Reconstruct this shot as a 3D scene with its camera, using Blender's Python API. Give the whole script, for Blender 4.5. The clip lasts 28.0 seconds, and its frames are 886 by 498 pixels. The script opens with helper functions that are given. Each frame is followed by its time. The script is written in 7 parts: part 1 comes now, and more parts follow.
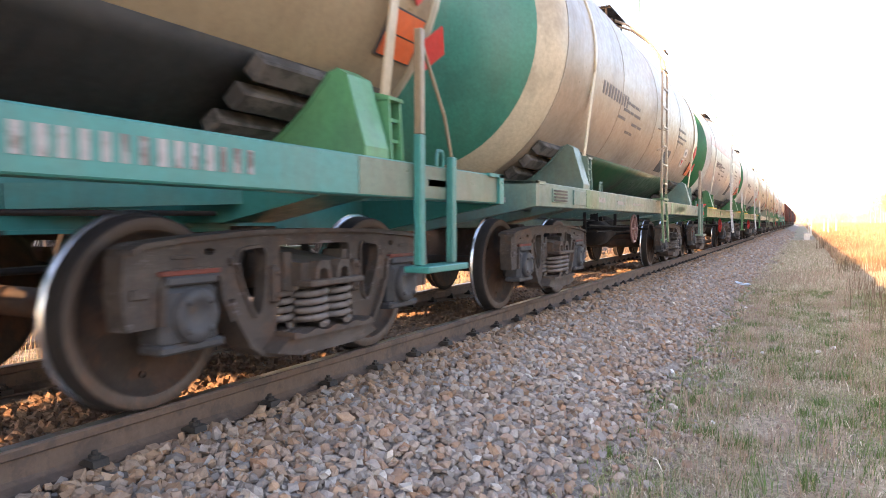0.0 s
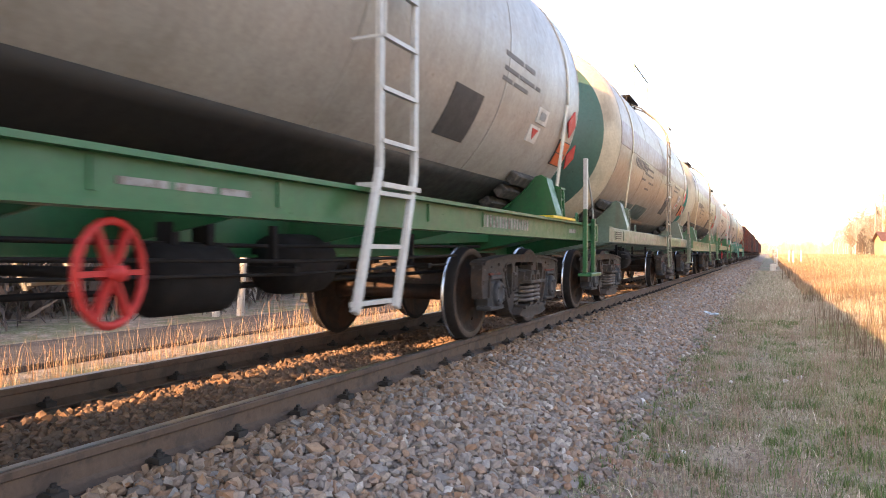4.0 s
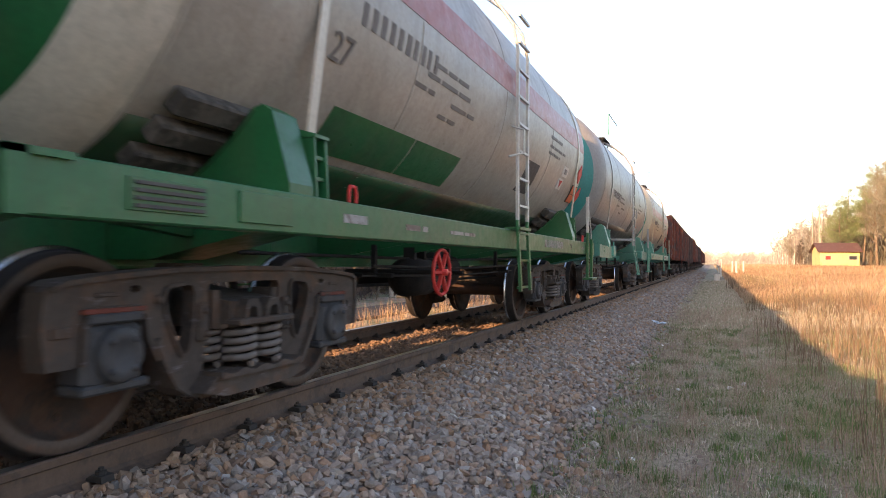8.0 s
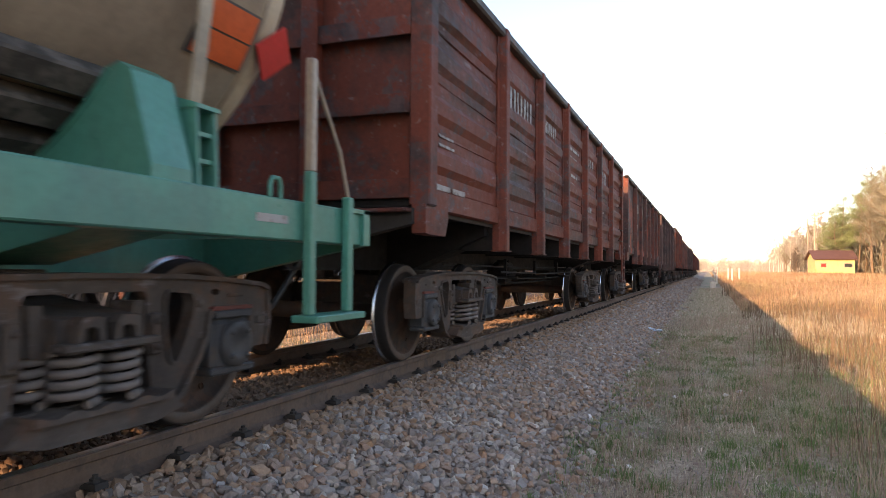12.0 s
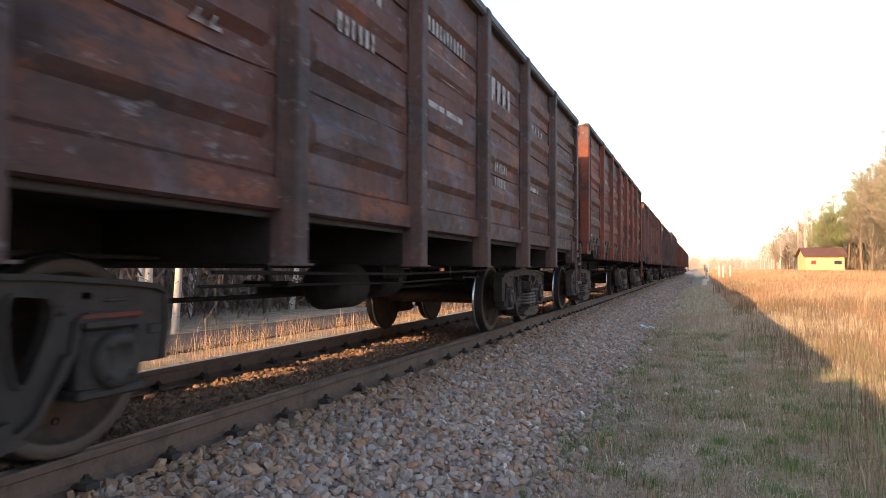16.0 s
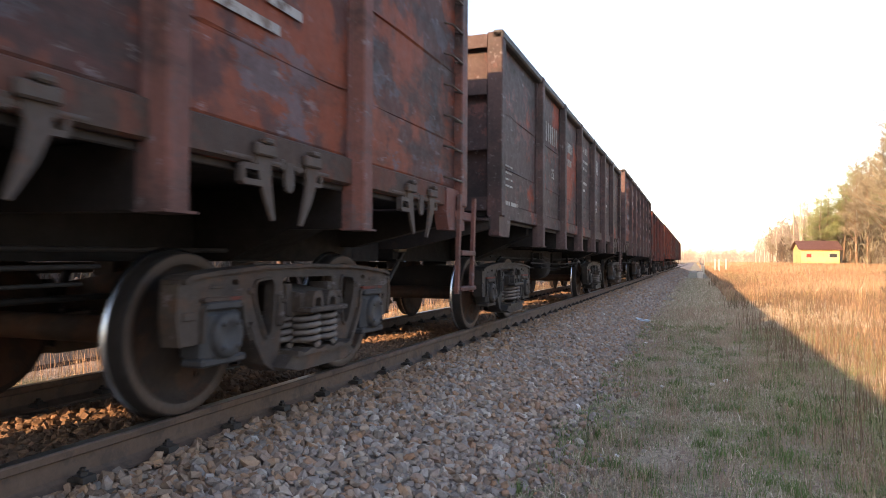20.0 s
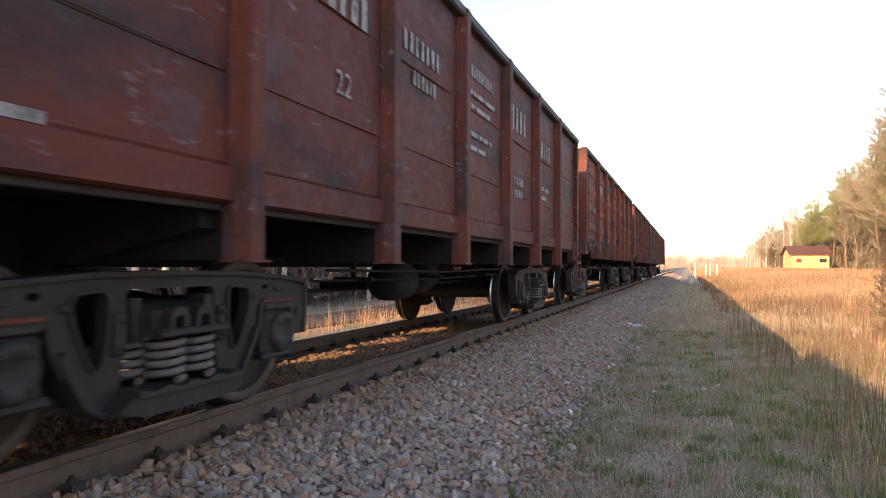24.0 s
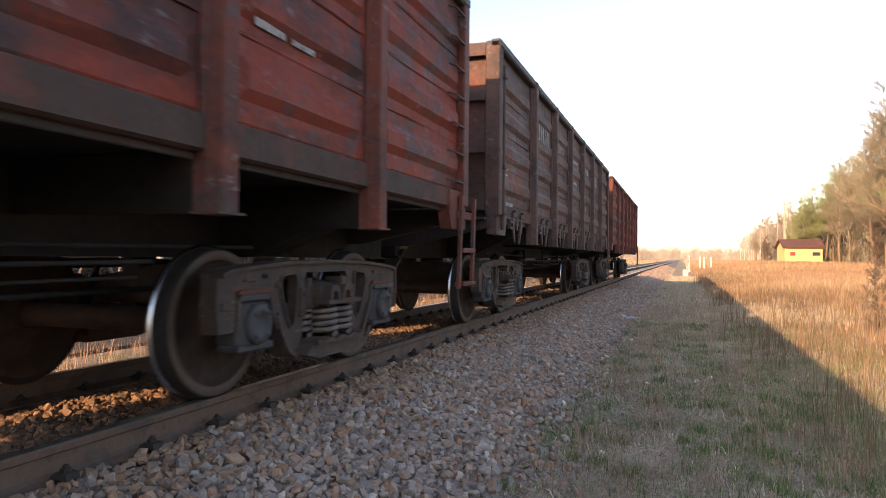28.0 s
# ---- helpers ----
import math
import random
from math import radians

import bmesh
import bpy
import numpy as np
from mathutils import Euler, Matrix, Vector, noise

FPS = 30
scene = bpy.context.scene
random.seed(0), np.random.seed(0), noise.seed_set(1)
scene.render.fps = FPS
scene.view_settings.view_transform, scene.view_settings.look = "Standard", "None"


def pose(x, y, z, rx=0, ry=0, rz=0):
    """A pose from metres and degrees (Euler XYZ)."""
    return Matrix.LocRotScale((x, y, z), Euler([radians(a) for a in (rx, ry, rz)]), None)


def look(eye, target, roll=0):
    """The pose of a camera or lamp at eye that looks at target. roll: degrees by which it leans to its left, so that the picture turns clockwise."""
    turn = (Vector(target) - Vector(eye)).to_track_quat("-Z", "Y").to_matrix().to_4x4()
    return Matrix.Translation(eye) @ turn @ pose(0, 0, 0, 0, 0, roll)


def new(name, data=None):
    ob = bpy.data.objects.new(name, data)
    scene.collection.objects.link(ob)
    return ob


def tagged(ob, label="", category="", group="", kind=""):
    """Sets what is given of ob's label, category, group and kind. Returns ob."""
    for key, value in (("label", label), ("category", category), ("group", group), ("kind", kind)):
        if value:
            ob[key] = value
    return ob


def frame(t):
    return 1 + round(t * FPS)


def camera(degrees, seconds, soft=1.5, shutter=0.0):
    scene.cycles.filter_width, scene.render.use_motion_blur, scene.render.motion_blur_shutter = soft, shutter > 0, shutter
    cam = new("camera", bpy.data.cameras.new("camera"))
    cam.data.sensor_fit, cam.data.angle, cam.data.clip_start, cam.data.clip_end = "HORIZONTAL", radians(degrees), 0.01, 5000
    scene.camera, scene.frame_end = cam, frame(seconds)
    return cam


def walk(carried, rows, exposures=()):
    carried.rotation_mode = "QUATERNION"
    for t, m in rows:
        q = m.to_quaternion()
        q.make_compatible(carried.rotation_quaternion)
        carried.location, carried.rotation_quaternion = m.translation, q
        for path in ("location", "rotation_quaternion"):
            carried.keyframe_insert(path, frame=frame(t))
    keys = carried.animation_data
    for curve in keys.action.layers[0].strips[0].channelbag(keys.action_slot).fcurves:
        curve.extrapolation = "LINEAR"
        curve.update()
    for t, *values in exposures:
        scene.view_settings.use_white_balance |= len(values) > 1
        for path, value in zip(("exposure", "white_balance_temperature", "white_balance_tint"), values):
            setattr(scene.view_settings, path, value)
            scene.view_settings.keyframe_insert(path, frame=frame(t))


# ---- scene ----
# World: the track runs along +y, x is to the right of it, z = 0 is the top of the rails.
# ---------------------------------------------------------------- camera
cam = camera(65.3, 28.0, soft=0.9, shutter=0.14)
EYE = (3.545, 0.0, 0.877)
# seconds, yaw, pitch, roll of a camera held by hand on one spot
TURNS = [
    (0, 27.43, -2.17, 0.07), (0.5, 27.31, -2.04, -0.25), (1, 27.26, -1.79, -0.54), (1.5, 27.15, -1.46, -0.55),
    (2, 27.06, -1.22, -0.52), (2.5, 26.88, -0.99, -0.41), (4.5, 24.35, 0.53, -0.43), (5, 23.50, 0.76, -0.51),
    (5.5, 22.76, 0.90, -0.62), (6, 22.07, 1.03, -0.46), (6.5, 21.58, 1.10, -0.41), (7, 21.33, 1.11, -0.32),
    (7.5, 21.31, 1.06, -0.41), (8, 21.30, 1.07, -0.37), (8.5, 21.14, 1.12, -0.16), (9, 20.99, 1.26, -0.27),
    (9.5, 20.97, 1.40, -0.37), (10, 21.09, 1.42, -0.44), (10.5, 21.07, 1.43, -0.24), (11, 21.02, 1.48, -0.42),
    (11.5, 21.02, 1.62, -0.48), (13.5, 20.80, 1.69, -0.21), (14, 20.66, 1.67, -0.15), (14.5, 20.52, 1.58, -0.20),
    (15, 20.46, 1.54, -0.30), (15.5, 20.47, 1.54, -0.31), (16, 20.37, 1.49, -0.31), (16.5, 20.20, 1.44, -0.29),
    (17, 20.08, 1.41, -0.37), (17.5, 20.11, 1.41, -0.37), (18, 20.15, 1.30, -0.20), (18.5, 20.13, 1.07, -0.16),
    (19, 20.09, 0.91, -0.26), (19.5, 20.08, 0.90, -0.28), (20, 20.07, 0.92, -0.31), (20.5, 20.01, 0.94, -0.11),
    (21, 19.89, 0.99, -0.08), (21.5, 19.83, 1.16, -0.28), (22, 19.80, 1.32, -0.35), (22.5, 19.73, 1.39, -0.35),
    (24.5, 19.35, 1.36, -0.16), (25, 19.32, 1.23, -0.11), (25.5, 19.28, 1.07, -0.12), (26, 19.23, 0.91, -0.25),
    (26.5, 19.16, 0.82, -0.28), (27, 19.17, 0.68, -0.34), (27.5, 19.12, 0.65, -0.47), (28, 19.00, 0.66, -0.55)]
EXPOSURES = [(0.0, 2.72, 7350, 23), (2.5, 2.56, 7350, 22), (5.0, 2.14, 7250, 22), (7.0, 1.78, 7050, 19), (9.0, 1.62, 7000, 18), (14.0, 1.62, 7000, 18), (17.0, 1.72, 7000, 19), (21.5, 1.74, 7000, 19), (24.5, 1.58, 7000, 19), (28.0, 1.50, 7000, 19)]
walk(cam, [(t, pose(*EYE, 90 + b, c, a)) for t, a, b, c in TURNS], EXPOSURES)

# ---------------------------------------------------------------- light
SUN_ELEV, SUN_AZ = 17.7, 17.8      # the sun stands low behind the camera, left of the track
world = bpy.data.worlds.new("sky")
scene.world = world
world.use_nodes = True
wn = world.node_tree
sky = wn.nodes.new("ShaderNodeTexSky")
sky.sky_type, sky.sun_disc = "NISHITA", False
sky.sun_elevation, sky.sun_rotation = radians(SUN_ELEV), radians(180 + SUN_AZ)
sky.air_density, sky.dust_density, sky.ozone_density = 1.0, 1.0, 0.7
wn.nodes["Background"].inputs["Strength"].default_value = 0.15
wn.links.new(sky.outputs["Color"], wn.nodes["Background"].inputs["Color"])
sun_data = bpy.data.lights.new("sun", "SUN")
sun_data.energy, sun_data.angle, sun_data.color = 3.4, radians(0.6), (1.0, 0.655, 0.35)
sun = new("sun", sun_data)
_h = math.cos(radians(SUN_ELEV))
SUN_WAY = Vector((_h * math.sin(radians(SUN_AZ)), _h * math.cos(radians(SUN_AZ)), -math.sin(radians(SUN_ELEV))))
sun.matrix_basis = look((-30, -60, 40), Vector((-30, -60, 40)) + SUN_WAY)

# ---------------------------------------------------------------- materials
def node(nt, kind, **values):
    n = nt.nodes.new(kind)
    for key, value in values.items():
        n.inputs[key.replace("_", " ")].default_value = value
    return n


def base_material(name):
    m = bpy.data.materials.new(name)
    m.use_nodes = True
    return m, m.node_tree, m.node_tree.nodes["Principled BSDF"]


def scatter(nt, stretch=(1, 1, 1), source="Object"):
    """Object coordinates, shifted by a random amount for every object."""
    tc = nt.nodes.new("ShaderNodeTexCoord")
    info = nt.nodes.new("ShaderNodeObjectInfo")
    shift = node(nt, "ShaderNodeVectorMath")
    shift.operation = "SCALE"
    shift.inputs[0].default_value = (37.0, 61.0, 23.0)
    nt.links.new(info.outputs["Random"], shift.inputs["Scale"])
    add = node(nt, "ShaderNodeVectorMath")
    add.operation = "ADD"
    nt.links.new(tc.outputs[source], add.inputs[0])
    nt.links.new(shift.outputs["Vector"], add.inputs[1])
    mul = node(nt, "ShaderNodeVectorMath")
    mul.operation = "MULTIPLY"
    mul.inputs[1].default_value = stretch
    nt.links.new(add.outputs["Vector"], mul.inputs[0])
    return mul.outputs["Vector"]


def noise_at(nt, vec, scale, detail=5.0, rough=0.6):
    n = node(nt, "ShaderNodeTexNoise", Scale=scale, Detail=detail, Roughness=rough)
    nt.links.new(vec, n.inputs["Vector"])
    return n.outputs["Fac"]


def ramp(nt, fac, lo, hi, a=0.0, b=1.0):
    n = node(nt, "ShaderNodeMapRange", From_Min=lo, From_Max=hi, To_Min=a, To_Max=b)
    nt.links.new(fac, n.inputs["Value"])
    return n.outputs["Result"]


def blend(nt, fac, a, b, mode="MIX"):
    n = nt.nodes.new("ShaderNodeMix")
    n.data_type, n.blend_type = "RGBA", mode
    for slot, value in ((6, a), (7, b)):
        if isinstance(value, tuple):
            n.inputs[slot].default_value = (*value, 1)
        else:
            nt.links.new(value, n.inputs[slot])
    if isinstance(fac, float):
        n.inputs[0].default_value = fac
    else:
        nt.links.new(fac, n.inputs[0])
    return n.outputs[2]


def bump(nt, bsdf, height, strength, distance):
    n = node(nt, "ShaderNodeBump", Strength=strength, Distance=distance)
    nt.links.new(height, n.inputs["Height"])
    nt.links.new(n.outputs["Normal"], bsdf.inputs["Normal"])


def grey(nt, value):
    n = nt.nodes.new("ShaderNodeCombineColor")
    for i in range(3):
        nt.links.new(value, n.inputs[i])
    return n.outputs["Color"]


def paint(name, base, patch=None, amount=0.45, dirt=(0.05, 0.042, 0.035), dirty=0.5, rough=0.55, scale=1.3, metal=0.0, relief=0.35, third=None, gloss=0.35, stain=0.0):
    """Weathered paint: patches of another coat, vertical streaks of dirt, fine grain."""
    m, nt, b = base_material(name)
    vec = scatter(nt)
    tall = scatter(nt, (1.0, 1.0, 0.16))
    big = noise_at(nt, vec, scale, 6.0, 0.65)
    fine = noise_at(nt, vec, 26.0, 6.0, 0.7)
    streak = noise_at(nt, tall, 5.0, 5.0, 0.7)
    col = base
    if patch:
        col = blend(nt, ramp(nt, big, 1 - amount - 0.035, 1 - amount + 0.035), base, patch)
    if third:
        flake = noise_at(nt, scatter(nt, (1.0, 0.55, 1.0)), 2.6, 10.0, 0.74)
        col = blend(nt, ramp(nt, flake, 0.545, 0.585, 0.0, 0.72), col, third)
        soot = noise_at(nt, scatter(nt, (1.0, 0.4, 1.3)), 1.1, 7.0, 0.7)
        col = blend(nt, ramp(nt, soot, 0.49, 0.62, 0.0, 0.74), col, (0.030, 0.026, 0.026))
        scar = noise_at(nt, scatter(nt, (1.0, 0.3, 1.0)), 14.0, 6.0, 0.7)
        col = blend(nt, ramp(nt, scar, 0.60, 0.68, 0.0, 0.42), col, (0.27, 0.25, 0.27))
    if stain:
        spill = noise_at(nt, scatter(nt, (1.0, 1.0, 0.7)), 0.75, 7.0, 0.62)
        col = blend(nt, ramp(nt, spill, 0.50, 0.70, 0.0, stain), col, (0.075, 0.050, 0.032))
    col = blend(nt, ramp(nt, streak, 0.46, 0.78, 0.0, dirty), col, dirt)
    speck = noise_at(nt, vec, 9.0, 8.0, 0.75)
    col = blend(nt, ramp(nt, speck, 0.62, 0.72, 0.0, dirty * 0.8), col, dirt)
    col = blend(nt, 1.0, col, grey(nt, ramp(nt, fine, 0.25, 0.75, 0.78, 1.12)), "MULTIPLY")
    nt.links.new(col, b.inputs["Base Color"])
    nt.links.new(ramp(nt, speck, 0.3, 0.7, rough - 0.12, rough + 0.2), b.inputs["Roughness"])
    b.inputs["Metallic"].default_value = metal
    b.inputs["Specular IOR Level"].default_value = gloss
    bump(nt, b, fine, relief, 0.004)
    return m


def plain(name, base, rough=0.6, metal=0.0, spread=0.2, scale=30.0):
    m, nt, b = base_material(name)
    fac = noise_at(nt, scatter(nt), scale, 5.0, 0.65)
    col = blend(nt, 1.0, base, grey(nt, ramp(nt, fac, 0.25, 0.75, 1 - spread, 1 + spread)), "MULTIPLY")
    nt.links.new(col, b.inputs["Base Color"])
    b.inputs["Roughness"].default_value, b.inputs["Metallic"].default_value = rough, metal
    bump(nt, b, fac, 0.25, 0.003)
    return m


def pieces(name, colours, rough=0.85, relief=0.5, scale=40.0, island=True):
    """Loose pieces: each island or object picks its colour from a row of colours."""
    m, nt, b = base_material(name)
    r = nt.nodes.new("ShaderNodeValToRGB")
    r.color_ramp.interpolation = "LINEAR"
    while len(r.color_ramp.elements) < len(colours):
        r.color_ramp.elements.new(0.5)
    for i, c in enumerate(colours):
        r.color_ramp.elements[i].position = i / (len(colours) - 1)
        r.color_ramp.elements[i].color = (*c, 1)
    if island:
        src = nt.nodes.new("ShaderNodeNewGeometry").outputs["Random Per Island"]
    else:
        src = nt.nodes.new("ShaderNodeObjectInfo").outputs["Random"]
    nt.links.new(src, r.inputs["Fac"])
    tc = nt.nodes.new("ShaderNodeTexCoord")
    fine = noise_at(nt, tc.outputs["Object"], scale, 6.0, 0.7)
    col = blend(nt, 1.0, r.outputs["Color"], grey(nt, ramp(nt, fine, 0.25, 0.75, 0.7, 1.2)), "MULTIPLY")
    nt.links.new(col, b.inputs["Base Color"])
    b.inputs["Roughness"].default_value = rough
    b.inputs["Specular IOR Level"].default_value = 0.25
    if relief:
        bump(nt, b, fine, relief, 0.006)
    return m


STONES = [(0.246, 0.218, 0.200), (0.344, 0.308, 0.286), (0.335, 0.174, 0.094), (0.449, 0.377, 0.319), (0.278, 0.244, 0.227), (0.374, 0.220, 0.133),
          (0.215, 0.187, 0.172), (0.176, 0.128, 0.100), (0.390, 0.352, 0.327), (0.410, 0.264, 0.175), (0.312, 0.276, 0.259), (0.179, 0.146, 0.124),
          (0.467, 0.366, 0.282), (0.269, 0.239, 0.226), (0.345, 0.175, 0.093), (0.334, 0.297, 0.274), (0.600, 0.544, 0.486)]
STONES = [tuple(0.94 * (0.78 * v + 0.22 * m) for v, m in zip(c, (0.270, 0.220, 0.192))) for c in STONES]
M_STONE = pieces("ballast stone", STONES)
M_STONE_ONE = pieces("ballast stone single", STONES, island=False)
M_STONE_DIRTY = pieces("oily ballast stone", [(0.12, 0.08, 0.058), (0.18, 0.115, 0.078), (0.23, 0.135, 0.085), (0.14, 0.095, 0.07), (0.28, 0.165, 0.10)])
M_STONE_RUST = pieces("rust-dusted ballast stone", [(0.260, 0.163, 0.111), (0.364, 0.215, 0.130), (0.195, 0.137, 0.104), (0.416, 0.273, 0.182), (0.286, 0.195, 0.143), (0.338, 0.260, 0.208)])
M_RAIL = paint("rusty rail", (0.13, 0.085, 0.063), (0.09, 0.062, 0.05), 0.45, dirty=0.4, rough=0.7, scale=5)
M_RAIL_TOP = plain("polished rail head", (0.42, 0.40, 0.38), 0.32, 0.9, 0.15, 60)
M_CLIP = plain("oily rail clip", (0.028, 0.023, 0.021), 0.85, 0.0, 0.3)
M_SLEEPER = paint("weathered concrete sleeper", (0.24, 0.20, 0.17), (0.14, 0.11, 0.09), 0.5, dirty=0.5, rough=0.9, scale=3)
M_BOGIE = paint("grimy cast steel", (0.074, 0.056, 0.047), (0.102, 0.062, 0.044), 0.45, dirt=(0.03, 0.026, 0.025), dirty=0.6, rough=0.75, scale=5, relief=0.8, third=(0.10, 0.082, 0.07))
M_OILED = paint("oil-black cast steel", (0.030, 0.026, 0.025), (0.046, 0.034, 0.028), 0.4, dirt=(0.018, 0.016, 0.016), dirty=0.5, rough=0.6, scale=5, relief=0.8)
M_AXLEBOX = paint("oily blue-grey axle box", (0.052, 0.052, 0.057), (0.075, 0.056, 0.047), 0.35, dirt=(0.03, 0.026, 0.025), dirty=0.5, rough=0.6, scale=6)
M_ADAPTER = paint("dull red adapter", (0.16, 0.040, 0.028), (0.07, 0.045, 0.036), 0.45, dirty=0.5, rough=0.75, scale=6)
M_SPRING = paint("worn coil spring steel", (0.15, 0.125, 0.115), (0.10, 0.078, 0.066), 0.4, dirty=0.4, rough=0.6, scale=8)
M_WHEEL = paint("rusty wheel disc", (0.062, 0.032, 0.021), (0.034, 0.024, 0.020), 0.5, dirt=(0.03, 0.024, 0.02), dirty=0.5, rough=0.75, scale=4, relief=0.4)
M_RIM = paint("wheel rim face", (0.085, 0.060, 0.048), (0.11, 0.066, 0.048), 0.4, dirty=0.35, rough=0.6, scale=8)
M_FLANGE = plain("dull wheel tread", (0.030, 0.026, 0.025), 0.75, 0.0, 0.25, 20)
M_FLANGE.node_tree.nodes["Principled BSDF"].inputs["Specular IOR Level"].default_value = 0.12
M_TREAD = plain("polished wheel flange", (0.62, 0.62, 0.64), 0.27, 1.0, 0.12, 40)
# Grime, taken darker still to hold the shade at the body's lower edge.
M_GRIME_SHADE = paint("grimy beam steel darkened for shade", (0.036, 0.029, 0.027), (0.056, 0.036, 0.029), 0.4, dirty=0.5, rough=0.75, scale=3)
# Near-black: the deep shade under the wagons is put into this colour.
M_DARK = paint("underframe darkened for shade", (0.015, 0.012, 0.0115), (0.021, 0.0155, 0.0135), 0.4, dirt=(0.010, 0.009, 0.009), dirty=0.5, rough=0.8, scale=3)
M_RUBBER = plain("black rubber hose", (0.02, 0.02, 0.02), 0.6)
M_WOOD = paint("weathered timber block", (0.11, 0.095, 0.085), (0.05, 0.044, 0.04), 0.5, dirty=0.6, rough=0.9, scale=6)
M_WHITE = paint("worn white lettering", (0.34, 0.32, 0.31), (0.17, 0.125, 0.11), 0.46, dirty=0.45, rough=0.6, scale=9)
M_BLACKTEXT = paint("faded black lettering", (0.15, 0.13, 0.125), (0.23, 0.20, 0.18), 0.3, dirty=0.2, rough=0.6, scale=12)
M_ORANGE = paint("orange hazard plate", (0.60, 0.10, 0.025), (0.45, 0.08, 0.03), 0.3, dirty=0.15, rough=0.45)
M_RED = paint("red sign paint", (0.55, 0.035, 0.03), (0.4, 0.05, 0.04), 0.3, dirty=0.15, rough=0.5)
M_YELLOW = paint("yellow edge paint", (0.75, 0.50, 0.04), None, dirty=0.2, rough=0.5)
M_CHALK = paint("dull grey lettering", (0.30, 0.29, 0.28), (0.2, 0.165, 0.15), 0.4, dirty=0.3, rough=0.7, scale=10)


# ---------------------------------------------------------------- mesh tools
from mathutils.geometry import tessellate_polygon


class Geo:
    """Collects the faces of one mesh."""

    def __init__(self):
        self.v, self.f, self.m, self.s = [], [], [], []

    def add(self, verts, faces, mi=0, smooth=False):
        n = len(self.v)
        self.v.extend(verts)
        for f in faces:
            self.f.append([i + n for i in f])
            self.m.append(mi)
            self.s.append(smooth)
        return self

    def box(self, x0, x1, y0, y1, z0, z1, mi=0, b=0.0, m=None):
        """An upright box, with chamfered edges if b is given."""
        if not b:
            vs = [(x, y, z) for x in (x0, x1) for y in (y0, y1) for z in (z0, z1)]
            fs = [(0, 1, 3, 2), (4, 6, 7, 5), (0, 4, 5, 1), (2, 3, 7, 6), (0, 2, 6, 4), (1, 5, 7, 3)]
        else:
            vs, at = [], {}
            lim = ((x0, x1), (y0, y1), (z0, z1))
            for i in range(2):
                for j in range(2):
                    for k in range(2):
                        for axis in range(3):
                            p = []
                            for a, s in enumerate((i, j, k)):
                                e = lim[a][s]
                                p.append(e if a == axis else e + (b if s == 0 else -b))
                            at[i, j, k, axis] = len(vs)
                            vs.append(tuple(p))
            fs = []
            ring = ((0, 0), (1, 0), (1, 1), (0, 1))
            for axis in range(3):
                o = [a for a in range(3) if a != axis]
                for s in range(2):
                    face = []
                    for u, w in ring:
                        key = [0, 0, 0]
                        key[axis], key[o[0]], key[o[1]] = s, u, w
                        face.append(at[(*key, axis)])
                    fs.append(face)
                for u, w in ring:
                    k0, k1 = [0, 0, 0], [0, 0, 0]
                    for kk, s in ((k0, 0), (k1, 1)):
                        kk[axis], kk[o[0]], kk[o[1]] = s, u, w
                    fs.append([at[(*k0, o[0])], at[(*k1, o[0])], at[(*k1, o[1])], at[(*k0, o[1])]])
            for i in range(2):
                for j in range(2):
                    for k in range(2):
                        fs.append([at[i, j, k, a] for a in range(3)])
        if m is not None:
            vs = [tuple(m @ Vector(p)) for p in vs]
        return self.add(vs, fs, mi)

    def bar(self, p, q, w, h, mi=0, up=(0, 0, 1)):
        """A straight bar of w by h from p to q."""
        p, q = Vector(p), Vector(q)
        d = (q - p).normalized()
        side = d.cross(Vector(up))
        if side.length < 1e-4:
            side = d.cross(Vector((1, 0, 0)))
        side.normalize()
        top = side.cross(d)
        vs = []
        for e in (p, q):
            for a, c in ((-1, -1), (1, -1), (1, 1), (-1, 1)):
                vs.append(tuple(e + side * (a * w / 2) + top * (c * h / 2)))
        return self.add(vs, [(3, 2, 1, 0), (4, 5, 6, 7), (0, 1, 5, 4), (1, 2, 6, 5), (2, 3, 7, 6), (3, 0, 4, 7)], mi)

    def prism(self, poly, a0, a1, axis=0, mi=0):
        """A polygon pushed along an axis. poly holds the two other coordinates in order."""
        n = len(poly)

        def place(a, p):
            q = list(p)
            q.insert(axis, a)
            return tuple(q)
        vs = [place(a0, p) for p in poly] + [place(a1, p) for p in poly]
        fs = [list(range(n))[::-1], list(range(n, 2 * n))]
        fs += [(i, (i + 1) % n, n + (i + 1) % n, n + i) for i in range(n)]
        return self.add(vs, fs, mi)

    def plate(self, outer, holes, x0, x1, mi=0):
        """A plate in the y-z plane with openings cut through it."""
        loops = [outer, *holes]
        flat = [p for loop in loops for p in loop]
        n = len(flat)
        tris = tessellate_polygon([[Vector((p[0], p[1], 0)) for p in loop] for loop in loops])
        vs = [(x1, *p) for p in flat] + [(x0, *p) for p in flat]
        fs = [tuple(t) for t in tris] + [tuple(i + n for i in reversed(t)) for t in tris]
        k = 0
        for loop in loops:
            m = len(loop)
            fs += [(k + i, k + (i + 1) % m, n + k + (i + 1) % m, n + k + i) for i in range(m)]
            k += m
        return self.add(vs, fs, mi)

